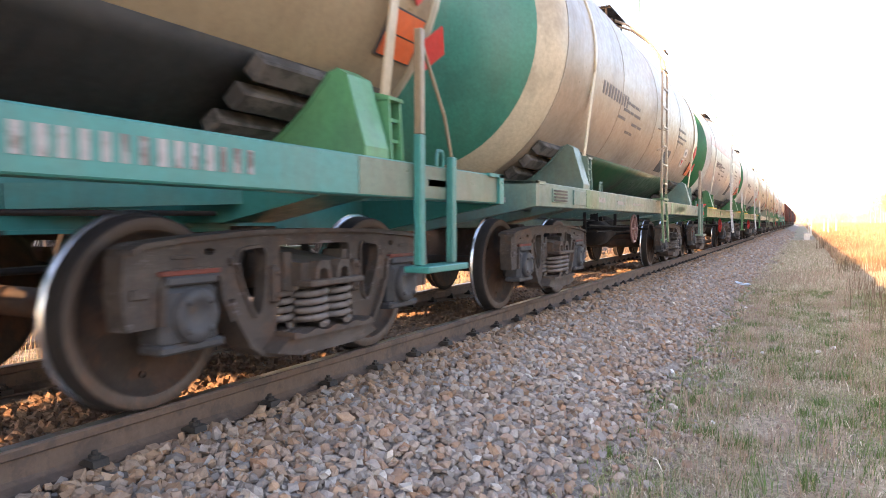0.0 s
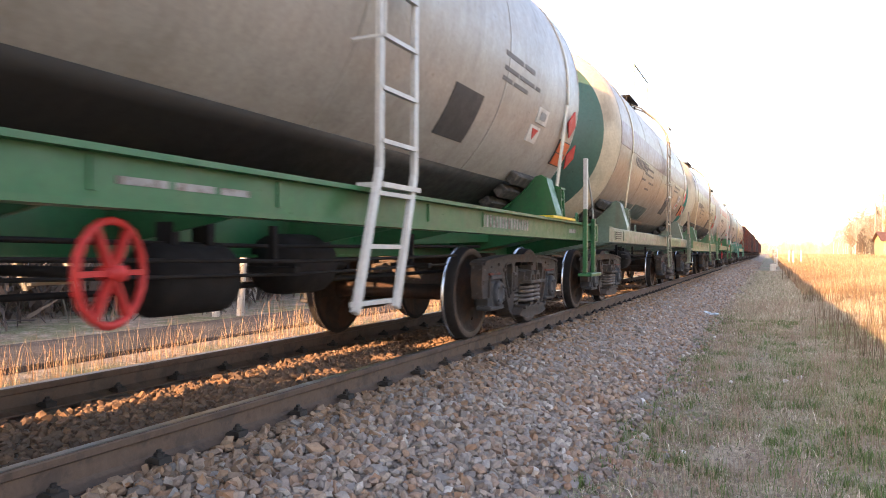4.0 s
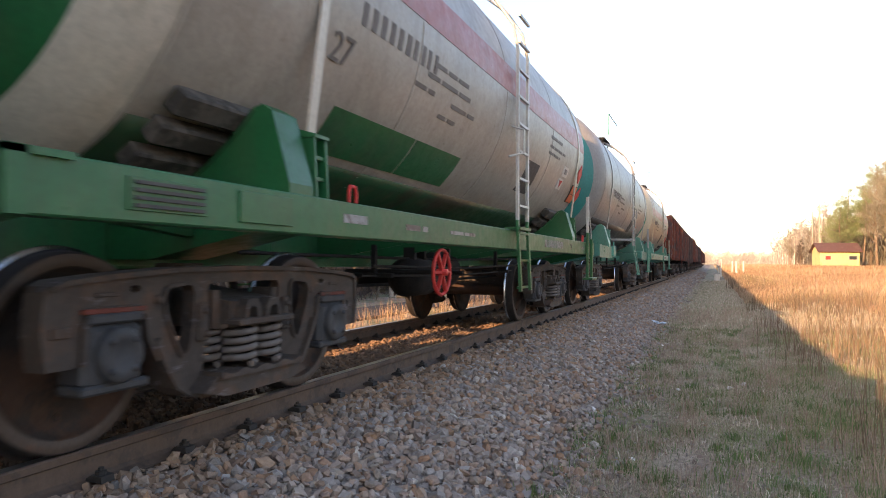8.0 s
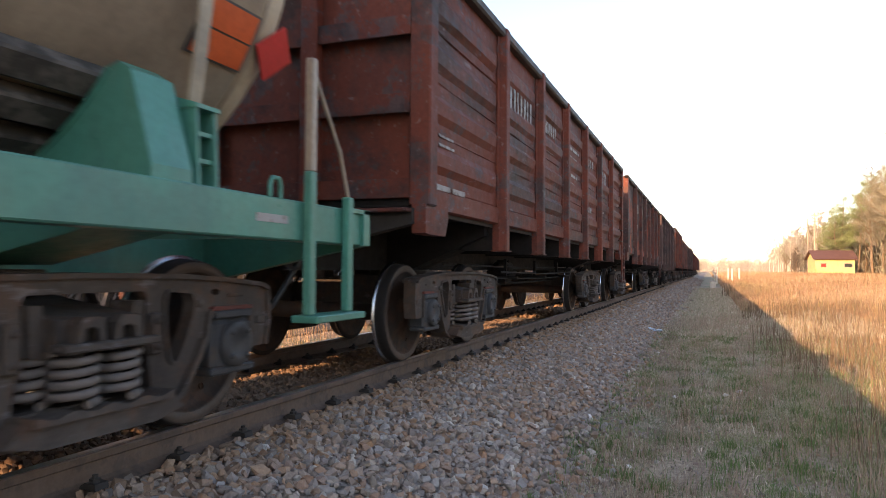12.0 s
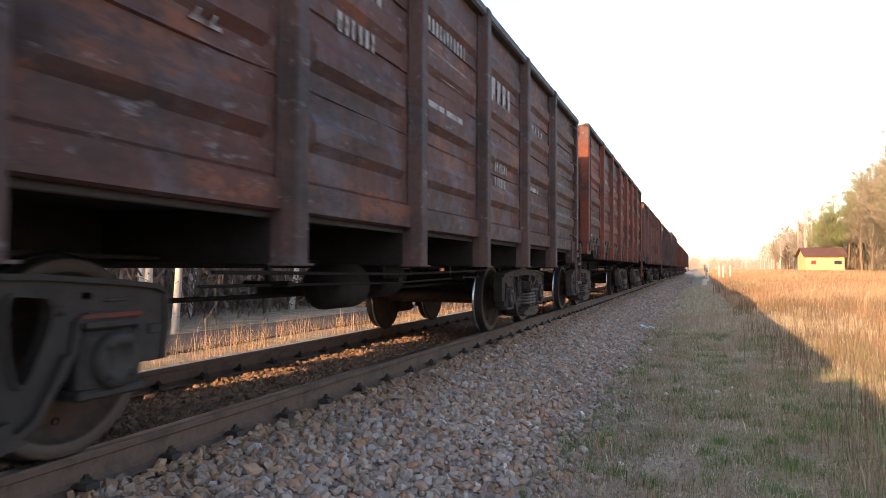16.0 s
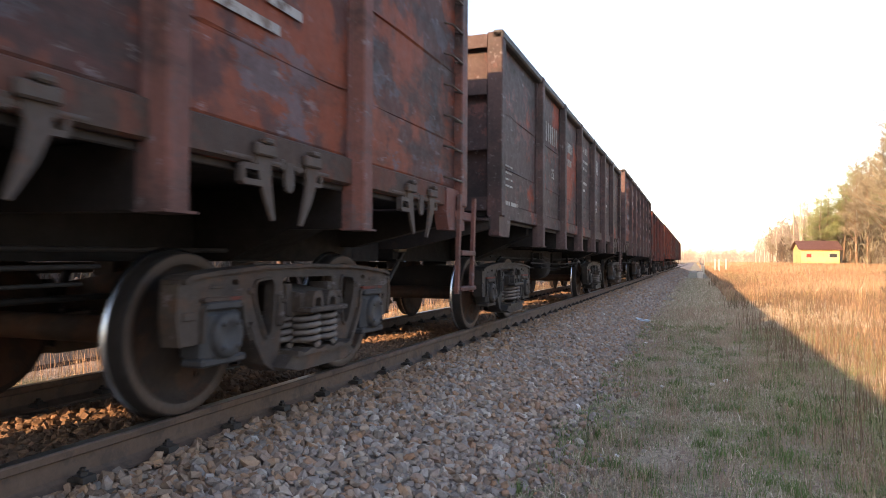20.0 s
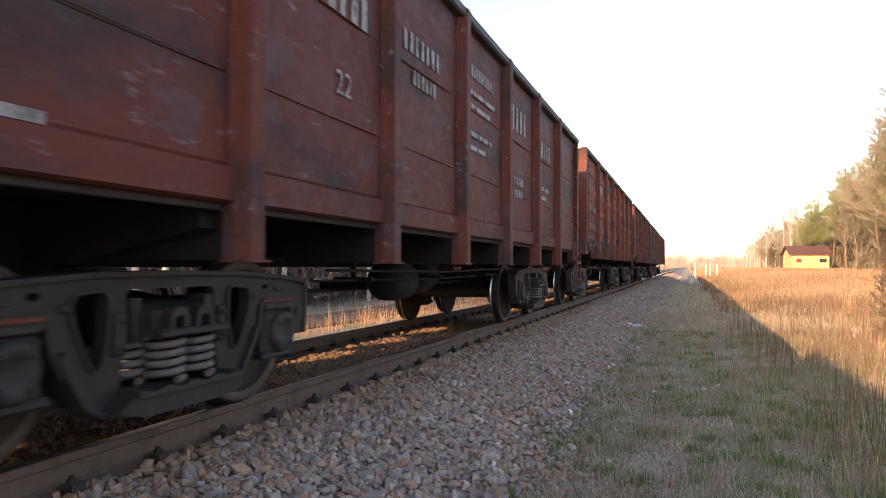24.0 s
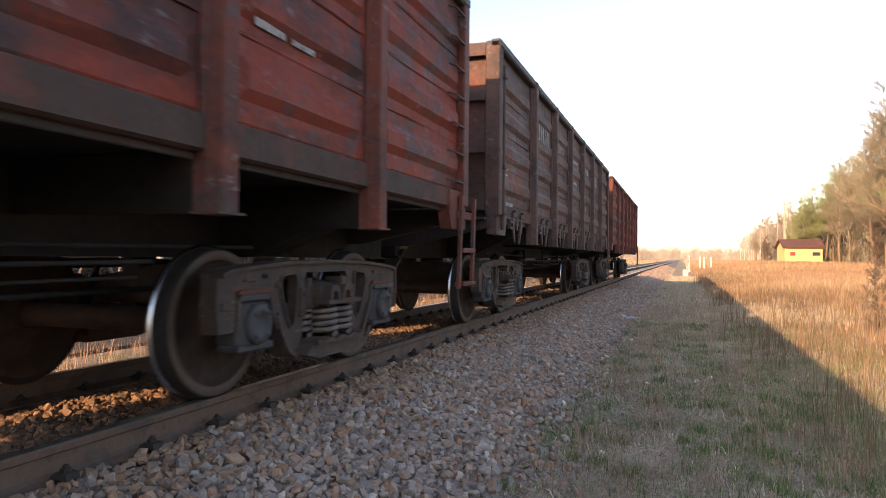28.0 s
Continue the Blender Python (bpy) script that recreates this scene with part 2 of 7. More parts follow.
    def rim(self, loop, width, x0, x1, mi=0, closed=True):
        """A raised rim that follows a line in the y-z plane, width to its left."""
        pts = [Vector(p) for p in loop]
        m = len(pts)
        inner = []
        for i, p in enumerate(pts):
            a = pts[i - 1] if closed or i > 0 else p
            b = pts[(i + 1) % m] if closed or i < m - 1 else p
            d0, d1 = (p - a), (b - p)
            d0 = d0.normalized() if d0.length > 1e-6 else d1.normalized()
            d1 = d1.normalized() if d1.length > 1e-6 else d0
            d = (d0 + d1).normalized()
            nrm = Vector((-d.y, d.x))
            inner.append(p + nrm * width / max(0.5, nrm.dot(Vector((-d1.y, d1.x)))))
        for i in range(m if closed else m - 1):
            j = (i + 1) % m
            quad = [pts[i], pts[j], inner[j], inner[i]]
            self.prism([tuple(q) for q in quad], x0, x1, 0, mi)
        return self

    def tube(self, path, r, n=8, mi=0, caps=True):
        path = [Vector(p) for p in path]
        rings = []
        for i, p in enumerate(path):
            d = (path[min(i + 1, len(path) - 1)] - path[max(i - 1, 0)]).normalized()
            a = d.orthogonal().normalized() if i == 0 else (prev - d * prev.dot(d)).normalized()
            prev = a
            c = d.cross(a)
            rr = r[i] if isinstance(r, (list, tuple)) else r
            rings.append([tuple(p + (a * math.cos(t) + c * math.sin(t)) * rr) for t in (2 * math.pi * k / n for k in range(n))])
        vs = [p for ring in rings for p in ring]
        fs = [(i * n + k, i * n + (k + 1) % n, (i + 1) * n + (k + 1) % n, (i + 1) * n + k) for i in range(len(path) - 1) for k in range(n)]
        self.add(vs, fs, mi, True)
        if caps:
            self.add(rings[0], [list(range(n))[::-1]], mi)
            self.add(rings[-1], [list(range(n))], mi)
        return self

    def lathe(self, profile, axis=0, n=32, centre=(0, 0, 0), mis=None, smooth=True):
        """profile: rows of (along the axis, radius)."""
        vs, fs, ms = [], [], []
        for a, r in profile:
            for k in range(n):
                t = 2 * math.pi * k / n
                p = [r * math.cos(t), r * math.sin(t)]
                p.insert(axis, a)
                vs.append(tuple(p[i] + centre[i] for i in range(3)))
        base = len(self.v)
        self.v.extend(vs)
        for i in range(len(profile) - 1):
            for k in range(n):
                f = (i * n + k, i * n + (k + 1) % n, (i + 1) * n + (k + 1) % n, (i + 1) * n + k)
                self.f.append([j + base for j in f])
                self.m.append(mis[i] if mis else 0)
                self.s.append(smooth)
        return self

    def disc(self, axis, a, r, n, centre=(0, 0, 0), mi=0):
        ring = []
        for k in range(n):
            t = 2 * math.pi * k / n
            p = [r * math.cos(t), r * math.sin(t)]
            p.insert(axis, a)
            ring.append(tuple(p[i] + centre[i] for i in range(3)))
        return self.add(ring, [list(range(n))], mi)

    def arc(self, radius, a0, a1, y0, y1, zc, thick=0.004, mi=0, steps=None):
        """A patch on a lying cylinder: a is the angle up from the +x side, in degrees."""
        narrow = abs(a1 - a0) < 30      # small plates keep crisp edges
        steps = steps or max(1, int(abs(a1 - a0) / (2 if narrow else 5)) + 1)
        vs, fs = [], []
        for i in range(steps + 1):
            t = radians(a0 + (a1 - a0) * i / steps)
            for r in (radius, radius + thick):
                for y in (y0, y1):
                    vs.append((r * math.cos(t), y, zc + r * math.sin(t)))
        for i in range(steps):
            o, p = 4 * i, 4 * i + 4
            fs += [(o + 2, o + 3, p + 3, p + 2), (o, p, p + 1, o + 1), (o, o + 2, p + 2, p), (o + 1, p + 1, p + 3, o + 3)]
        fs += [(0, 1, 3, 2), (4 * steps, 4 * steps + 2, 4 * steps + 3, 4 * steps + 1)]
        return self.add(vs, fs, mi, not narrow)

    def mesh(self, name, *mats):
        me = bpy.data.meshes.new(name)
        me.from_pydata(self.v, [], self.f)
        for m in mats:
            me.materials.append(m)
        me.polygons.foreach_set("material_index", self.m)
        me.polygons.foreach_set("use_smooth", self.s)
        bm = bmesh.new()
        bm.from_mesh(me)
        bmesh.ops.recalc_face_normals(bm, faces=bm.faces)
        bm.to_mesh(me)
        bm.free()
        return me


def put(name, me, parent=None, m=None, label=""):
    """Links one mesh as an object of its own."""
    ob = new(name, me)
    if parent is not None:
        ob.parent = parent
    if m is not None:
        ob.matrix_basis = m
    return tagged(ob, label)


def part(name, geo, mats, parent, label="", m=None):
    mats = mats if isinstance(mats, (list, tuple)) else [mats]
    return put(name, geo.mesh(name, *mats), parent, m, label)


def at(x=0, y=0, z=0):
    return Matrix.Translation((x, y, z))


MIRROR = Matrix.Rotation(math.pi, 4, "Z")


def fast_mesh(name, verts, tris, mat):
    me = bpy.data.meshes.new(name)
    verts, tris = np.asarray(verts, np.float32), np.asarray(tris, np.int32)
    me.vertices.add(len(verts))
    me.vertices.foreach_set("co", verts.ravel())
    me.loops.add(tris.size)
    me.loops.foreach_set("vertex_index", tris.ravel())
    me.polygons.add(len(tris))
    me.polygons.foreach_set("loop_start", np.arange(0, tris.size, 3, dtype=np.int32))
    me.update(calc_edges=True)
    me.shade_flat()
    me.materials.append(mat)
    return me


# ---------------------------------------------------------------- the train's motion
def run(t):
    """Metres that the train has rolled towards the camera after t seconds."""
    return 0.009 + 7.908 * t + 0.01538 * t * t


WHEEL_R = 0.458
WAGONS, WHEELSETS = [], []      # (object, place of its front coupler at the start), (object, place on its bogie)

# ---------------------------------------------------------------- bogies
AXLE_Y = 0.925


def wheelset_mesh():
    g = Geo()
    for s in (1, -1):
        prof = [(0.70, 0.095), (0.70, 0.13), (0.715, 0.14), (0.745, 0.20), (0.755, 0.34), (0.722, 0.390), (0.720, 0.44),
                (0.722, 0.475), (0.730, 0.486), (0.742, 0.483), (0.752, 0.467), (0.762, 0.461), (0.788, 0.459), (0.842, 0.454), (0.850, 0.446),
                (0.850, 0.390), (0.838, 0.382), (0.805, 0.362), (0.800, 0.30), (0.815, 0.19), (0.850, 0.145), (0.885, 0.135), (0.885, 0.09)]
        mis = [0] * 6 + [3, 3, 2, 2, 3, 3, 3, 3, 1] + [0] * 7
        g.lathe([(s * a, r) for a, r in prof], 0, 40, (0, 0, 0), mis)
        for k in range(3):      # casting holes and chalk marks on the disc
            t = 2.1 * k + 0.4
            y, z = 0.29 * math.cos(t), 0.29 * math.sin(t)
            g.lathe([(s * 0.812, 0.018), (s * 0.806, 0.018), (s * 0.806, 0.0)], 0, 10, (0, y, z), [0, 0])
    g.lathe([(-1.10, 0.0), (-1.10, 0.065), (-0.90, 0.065), (-0.885, 0.09), (-0.70, 0.092), (-0.62, 0.082), (0.62, 0.082), (0.70, 0.092), (0.885, 0.09),
             (0.90, 0.065), (1.10, 0.065), (1.10, 0.0)], 0, 16)
    return g.mesh("wheelset", M_WHEEL, M_RIM, M_TREAD, M_FLANGE)


def rounded(points, r=0.02, n=3):
    """A polygon with its corners rounded off."""
    out, m = [], len(points)
    for i in range(m):
        p, a, b = Vector(points[i]), Vector(points[i - 1]), Vector(points[(i + 1) % m])
        d = min(r, (a - p).length * 0.4, (b - p).length * 0.4)
        q0, q1 = p + (a - p).normalized() * d, p + (b - p).normalized() * d
        for k in range(n + 1):
            t = k / n
            out.append(tuple(q0 * (1 - t) ** 2 + p * 2 * t * (1 - t) + q1 * t * t))
    return out


def side_frame_mesh():
    """Cast side frame round x = 1.05: one plate with tapering windows, a wide opening for the springs and jaws over the axle boxes."""
    g = Geo()
    half = [(0.0, 0.846), (0.55, 0.838), (0.95, 0.812), (1.20, 0.788), (1.275, 0.745), (1.285, 0.58), (1.262, 0.425), (1.10, 0.425), (1.095, 0.60), (1.06, 0.668),
            (0.79, 0.672), (0.735, 0.64), (0.715, 0.52), (0.655, 0.40), (0.56, 0.255), (0.47, 0.200), (0.36, 0.178)]
    outer = rounded(half[1:] + [(-y, z) for y, z in half[:0:-1]], 0.03)
    window = [(0.452, 0.755), (0.605, 0.742), (0.625, 0.70), (0.612, 0.62), (0.535, 0.455), (0.500, 0.405), (0.470, 0.425), (0.437, 0.56), (0.432, 0.72)]
    opening = [(-0.30, 0.762), (0.30, 0.762), (0.318, 0.735), (0.305, 0.52), (0.335, 0.44), (0.355, 0.302), (-0.355, 0.302), (-0.335, 0.44), (-0.305, 0.52), (-0.318, 0.735)]
    holes = [rounded(window, 0.03), rounded([(-y, z) for y, z in reversed(window)], 0.03), rounded(opening, 0.02)]
    for c in (-1, 1):
        holes.append([(c * 0.80 + 0.032 * math.cos(t), 0.745 + 0.018 * math.sin(t)) for t in (2 * math.pi * k / 10 for k in range(10))])
    g.plate(outer, holes, 1.035, 1.092)
    # overhanging top flange
    top = [(-1.24, 0.768), (-1.18, 0.792), (-0.95, 0.815), (-0.55, 0.841), (0.0, 0.849), (0.55, 0.841), (0.95, 0.815), (1.18, 0.792), (1.24, 0.768)]
    g.prism(top + [(y, z - 0.024) for y, z in reversed(top)], 0.955, 1.120)
    low = [(-0.70, 0.485), (-0.655, 0.395), (-0.56, 0.252), (-0.47, 0.197), (-0.36, 0.175), (0.36, 0.175), (0.47, 0.197), (0.56, 0.252), (0.655, 0.395), (0.70, 0.485)]
    g.prism(low + [(y * 0.965, z + 0.026) for y, z in reversed(low)], 0.955, 1.124)
    for s in (1, -1):
        # raised rims round the windows and the jaw
        win = rounded([(s * y, z) for y, z in window], 0.03)
        g.rim(win if s < 0 else win[::-1], -0.016 if s < 0 else -0.016, 1.08, 1.108)
        jaw = [(1.10, 0.43), (1.092, 0.60), (1.055, 0.672), (0.79, 0.676), (0.732, 0.642), (0.712, 0.52), (0.655, 0.41)]
        jaw = [(s * y, z) for y, z in jaw]
        g.rim(jaw if s < 0 else jaw[::-1], -0.026, 0.97, 1.112, 0, False) if s < 0 else g.rim(jaw, 0.026, 0.97, 1.112, 0, False)
        edge = [(s * 1.275, 0.745), (s * 1.287, 0.58), (s * 1.262, 0.425)]
        g.rim(edge, -0.03 if s > 0 else 0.03, 0.99, 1.104, 0, False)
        g.box(1.088, 1.104, min(s * 1.15, s * 1.235), max(s * 1.15, s * 1.235), 0.555, 0.60, 0, 0.004)     # cast marks
        g.box(1.088, 1.102, min(s * 0.90, s * 1.02), max(s * 0.90, s * 1.02), 0.715, 0.735, 0, 0.004)
        g.box(1.085, 1.120, min(s * 0.325, s * 0.40), max(s * 0.325, s * 0.40), 0.46, 0.66, 0, 0.012)         # pocket on the column
        for z in (0.50, 0.62):
            g.lathe([(1.118, 0.018), (1.132, 0.016), (1.134, 0.0)], 0, 8, (0, s * 0.362, z))
        g.lathe([(1.09, 0.024), (1.108, 0.022), (1.11, 0.0)], 0, 8, (0, s * 0.665, 0.69))
    # spring seat with a bellied lower chord and an upturned lip
    g.prism([(-0.46, 0.215), (-0.36, 0.285), (0.36, 0.285), (0.46, 0.215), (0.28, 0.176), (-0.28, 0.176)], 0.87, 1.20)
    lip = []
    for k in range(25):
        y = -0.36 + 0.03 * k
        lip.append((y, 0.300 + 0.010 * math.cos(k * math.pi / 3.0)))
    g.prism(lip + [(0.36, 0.272), (-0.36, 0.272)], 0.865, 1.232)
    return g.mesh("side_frame", M_BOGIE)


def helix_mesh():
    pts = []
    for k in range(0, 41):
        t = k / 8.5 * 2 * math.pi
        pts.append((0.088 * math.cos(t), 0.088 * math.sin(t), 0.018 + 0.210 * k / 40))
    return Geo().tube(pts, 0.0190, 7).mesh("coil_spring", M_SPRING)


def bolster_mesh():
    g = Geo()
    g.prism([(-1.16, 0.54), (-1.16, 0.66), (-0.6, 0.74), (-0.25, 0.80), (0.25, 0.80), (0.6, 0.74), (1.16, 0.66), (1.16, 0.54), (0.6, 0.50), (-0.6, 0.50)], -0.22, 0.22, 1)
    for s in (1, -1):
        x0, x1 = sorted((s * 1.158, s * 1.235))
        g.box(x0, x1 + 0.02 * (s > 0), -0.25, 0.25, 0.535, 0.57, 0, 0.008)            # lip over the springs
        for y in (-0.105, 0.085):
            g.prism([(y - 0.075, 0.56), (y - 0.06, 0.64), (y - 0.035, 0.672), (y + 0.035, 0.672), (y + 0.06, 0.64), (y + 0.075, 0.56),
                     (y + 0.045, 0.56), (y + 0.035, 0.62), (y, 0.635), (y - 0.035, 0.62), (y - 0.045, 0.56)], x0, x1 - 0.01)
        g.box(s * 0.62 - 0.1, s * 0.62 + 0.1, -0.1, 0.1, 0.74, 0.86, 0, 0.01)   # side bearer
    g.lathe([(0.80, 0.17), (0.87, 0.17), (0.87, 0.0)], 2, 20)
    return g.mesh("bogie", M_BOGIE)


def wedge_mesh():
    g = Geo().prism([(0.205, 0.50), (0.29, 0.52), (0.29, 0.72), (0.235, 0.72)], 0.955, 1.10)
    return g.mesh("friction_wedge", M_BOGIE)


def axle_box_mesh():
    g = Geo()
    g.box(0.93, 1.12, -0.165, 0.165, 0.315, 0.605, 0, 0.035)
    g.box(0.95, 1.125, -0.15, 0.15, 0.60, 0.645, 0, 0.01)
    g.box(0.96, 1.118, -0.17, 0.17, 0.645, 0.668, 1, 0.004)      # adapter under the jaw
    g.box(0.97, 1.128, -0.185, 0.185, 0.30, 0.345, 0, 0.012)
    g.lathe([(1.09, 0.125), (1.145, 0.125), (1.16, 0.112), (1.16, 0.07), (1.15, 0.06), (1.15, 0.0)], 0, 20, (0, 0, 0.463))
    for k in range(4):
        t = math.pi / 4 + k * math.pi / 2
        g.lathe([(1.15, 0.016), (1.172, 0.016), (1.172, 0.0)], 0, 6, (0, 0.09 * math.cos(t), 0.463 + 0.09 * math.sin(t)))
    return g.mesh("axle_box", M_AXLEBOX, M_ADAPTER)


def brake_beam_mesh():
    g = Geo()
    g.bar((-0.95, 0, 0.42), (0.95, 0, 0.42), 0.07, 0.07)
    g.bar((-0.85, 0, 0.42), (0, -0.3, 0.47), 0.05, 0.05)
    g.bar((0.85, 0, 0.42), (0, -0.3, 0.47), 0.05, 0.05)
    for s in (1, -1):
        g.prism([(0.02, 0.24), (0.075, 0.26), (0.055, 0.48), (0.075, 0.64), (0.02, 0.62), (-0.02, 0.48)], s * 0.79 - 0.04, s * 0.79 + 0.04)
        g.bar((s * 0.79, 0.0, 0.46), (s * 0.79, -0.12, 0.80), 0.03, 0.05)
    return g.mesh("brake_beam", M_DARK)


ME_WHEELSET, ME_SIDE, ME_SPRING = wheelset_mesh(), side_frame_mesh(), helix_mesh()
ME_BOLSTER, ME_WEDGE, ME_AXLEBOX, ME_BRAKE = bolster_mesh(), wedge_mesh(), axle_box_mesh(), brake_beam_mesh()


def oiled(me):
    """The same casting, black with oil."""
    me = me.copy()
    me.materials[0] = M_OILED
    return me


CLEAN = ME_SIDE, ME_BOLSTER, ME_WEDGE, ME_AXLEBOX, "grimy dark cast steel bogie"
OILY = *(oiled(me) for me in CLEAN[:4]), "oil-blackened cast steel bogie"


def bogie(wagon, y, state):
    me_side, me_bolster, me_wedge, me_box, label = state
    b = put("bogie", me_bolster, wagon, at(0, y, 0), label)
    for s in (1, -1):
        turn = Matrix.Identity(4) if s > 0 else MIRROR
        put("side_frame", me_side, b, turn)
        for y1, x in ((-0.11, 1.13), (0.11, 1.13), (-0.22, 0.99), (0.0, 0.99), (0.22, 0.99)):
            put("coil_spring", ME_SPRING, b, at(s * x, s * y1, 0.302))
        for e in (1, -1):
            put("friction_wedge", me_wedge, b, turn if e * s > 0 else turn @ Matrix.Diagonal((1, -1, 1, 1)))
            put("axle_box", me_box, b, at(0, e * AXLE_Y, 0) @ turn)
    for e in (1, -1):
        w = put("wheelset", ME_WHEELSET, b, at(0, e * AXLE_Y, WHEEL_R), "rusty wheelset with bright worn treads")
        WHEELSETS.append((w, (0, e * AXLE_Y, WHEEL_R), y))
        put("brake_beam", ME_BRAKE, b, at(0, e * 0.37, 0) @ (Matrix.Identity(4) if e > 0 else MIRROR))
    return b


# ---------------------------------------------------------------- shared wagon fittings
def coupler_mesh():
    g = Geo()
    g.box(-0.12, 0.12, 0.32, 0.75, 0.93, 1.15, 0, 0.02)
    g.prism([(-0.20, 0.30), (-0.22, 0.05), (-0.10, -0.02), (-0.06, 0.10), (0.02, 0.12), (0.05, 0.0), (0.20, -0.06), (0.23, 0.05), (0.20, 0.32)], 0.86, 1.22, 2)
    return g.mesh("coupler", M_DARK)


def hose_mesh():
    pts = [(0.34, 0.75, 1.0), (0.33, 0.66, 0.92), (0.28, 0.58, 0.76), (0.22, 0.48, 0.58), (0.14, 0.34, 0.42), (0.06, 0.17, 0.335), (0.0, 0.0, 0.315)]
    g = Geo().tube(pts, 0.024, 8)
    g.box(-0.04, 0.04, 0.002, 0.09, 0.28, 0.36, 1, 0.012)
    g.tube([(0.34, 0.50, 1.0), (0.34, 0.72, 1.0)], 0.036, 8, 1)
    return g.mesh("brake_hose", M_RUBBER, M_LATCHED)


M_LATCHED = paint("rusty hose coupling", (0.20, 0.15, 0.11), (0.12, 0.08, 0.06), 0.4, dirty=0.4, rough=0.7, scale=12)
ME_COUPLER, ME_HOSE = coupler_mesh(), hose_mesh()


def running_gear(w, length, pivot, small=False, state=CLEAN):
    """Bogies, couplers, hoses, brake cylinder, air tank and rods under a wagon."""
    bogie(w, pivot, state)
    bogie(w, length - pivot, state)
    back = at(0, length, 0) @ MIRROR
    for m in (Matrix.Identity(4), back):
        put("coupler", ME_COUPLER, w, m, "rusty automatic coupler head")
        put("brake_hose", ME_HOSE, w, m, "black rubber brake hose")
    mid = length / 2
    g = Geo().lathe([(mid - 1.0, 0.0), (mid - 0.97, 0.13), (mid - 0.92, 0.19), (mid - 0.45, 0.19), (mid - 0.40, 0.13), (mid - 0.37, 0.0)], 1, 18, (0.72, 0, 0.72))
    if small:
        g = Geo().lathe([(mid - 1.0, 0.0), (mid - 0.96, 0.10), (mid - 0.40, 0.10), (mid - 0.37, 0.0)], 1, 14, (0.5, 0, 0.90))
    for y in (mid - 0.8, mid - 0.55):
        g.bar((0.5 if small else 0.72, y, 0.85), (0.5 if small else 0.72, y, 1.02), 0.05, 0.12)
    part("air_reservoir", g, M_DARK, w, "near-black cylindrical air reservoir")
    g = Geo().lathe([(mid + 0.35, 0.0), (mid + 0.36, 0.2), (mid + 0.45, 0.215), (mid + 0.85, 0.215), (mid + 0.98, 0.12), (mid + 1.02, 0.045), (mid + 1.3, 0.045)], 1, 18, (0.45 if not small else 0.1, 0, 0.78 if not small else 0.86))
    part("brake_cylinder", g, M_DARK, w, "near-black brake cylinder")
    for x, z, r in ((0.30, 0.66, 0.018), (-0.34, 0.62, 0.018), (0.72, 0.93, 0.014), (1.02, 0.84, 0.012), (0.92, 0.76, 0.010)):
        end = pivot + (1.7 if x > 0.9 else 0.4)
        g = Geo().tube([(x, end, z), (x, mid, z - 0.03), (x, length - end, z)], r, 6)
        part("brake_rod", g, M_DARK, w)
    for y in (mid - 1.9, mid - 0.15, mid + 1.6):
        g = Geo().box(0.70, 1.06, y - 0.03, y + 0.03, 0.74, 0.78, 0, 0.006)
        g.box(0.86, 0.90, y - 0.02, y + 0.02, 0.76, 1.02)
        part("rod_hanger", g, M_DARK, w)
    part("brake_lever", Geo().bar((-0.4, mid + 1.25, 0.70), (0.5, mid + 1.25, 0.75), 0.03, 0.10), M_DARK, w)
    part("brake_lever", Geo().bar((-0.4, mid - 0.2, 0.66), (0.4, mid - 0.2, 0.68), 0.03, 0.10), M_DARK, w)


def signs(length, tall, count, rng):
    """Plain bars for writing that cannot be read, as (from, to) along the row: one for each large sign, one for each word of small print."""
    if tall < 0.1:
        out, k = [], 0.0
        while k < length - tall * 0.5:
            w = min(rng.uniform(2.5, 6.5) * tall, length - k)
            out.append((k, k + w))
            k += w + 0.7 * tall
        return out
    count = max(count, round(length / (0.75 * tall)))
    step = length / count
    return [((k + 0.1) * step, (k + rng.uniform(0.50, 0.72)) * step) for k in range(count)]


def bars(g, y0, y1, z0, z1, x, count, rng, mi=0, thick=0.003):
    small = (z1 - z0) < 0.1
    for a, b in signs(y1 - y0, z1 - z0, count, rng):
        g.box(x, x + thick, y0 + a, y0 + b, z0 + (0.2 * (z1 - z0) if small else 0), z1 - (0.2 * (z1 - z0) if small else 0), mi)


# letters and digits that can be read, as text turned to mesh
def words(name, text, size, mat, parent, m, label=""):
    cu = bpy.data.curves.new(name, "FONT")
    cu.body, cu.size, cu.extrude, cu.align_x, cu.align_y = text, size, 0.002, "CENTER", "CENTER"
    tmp = bpy.data.objects.new(name, cu)
    scene.collection.objects.link(tmp)
    me = bpy.data.meshes.new_from_object(tmp.evaluated_get(bpy.context.evaluated_depsgraph_get()))
    bpy.data.objects.remove(tmp)
    me.materials.clear()
    me.materials.append(mat)
    return put(name, me, parent, m, label)


FACE_RIGHT = Matrix(((0, 0, 1, 0), (1, 0, 0, 0), (0, 1, 0, 0), (0, 0, 0, 1)))     # text read from the +x side, along +y


# ---------------------------------------------------------------- open-top freight wagons
GON_L, GON_PIVOT = 13.92, 2.635
POSTS = [6.88 + 1.705 * k for k in (-2.5, -1.5, -0.5, 0.5, 1.5, 2.5)]
CORNERS = (0.58, 13.18)


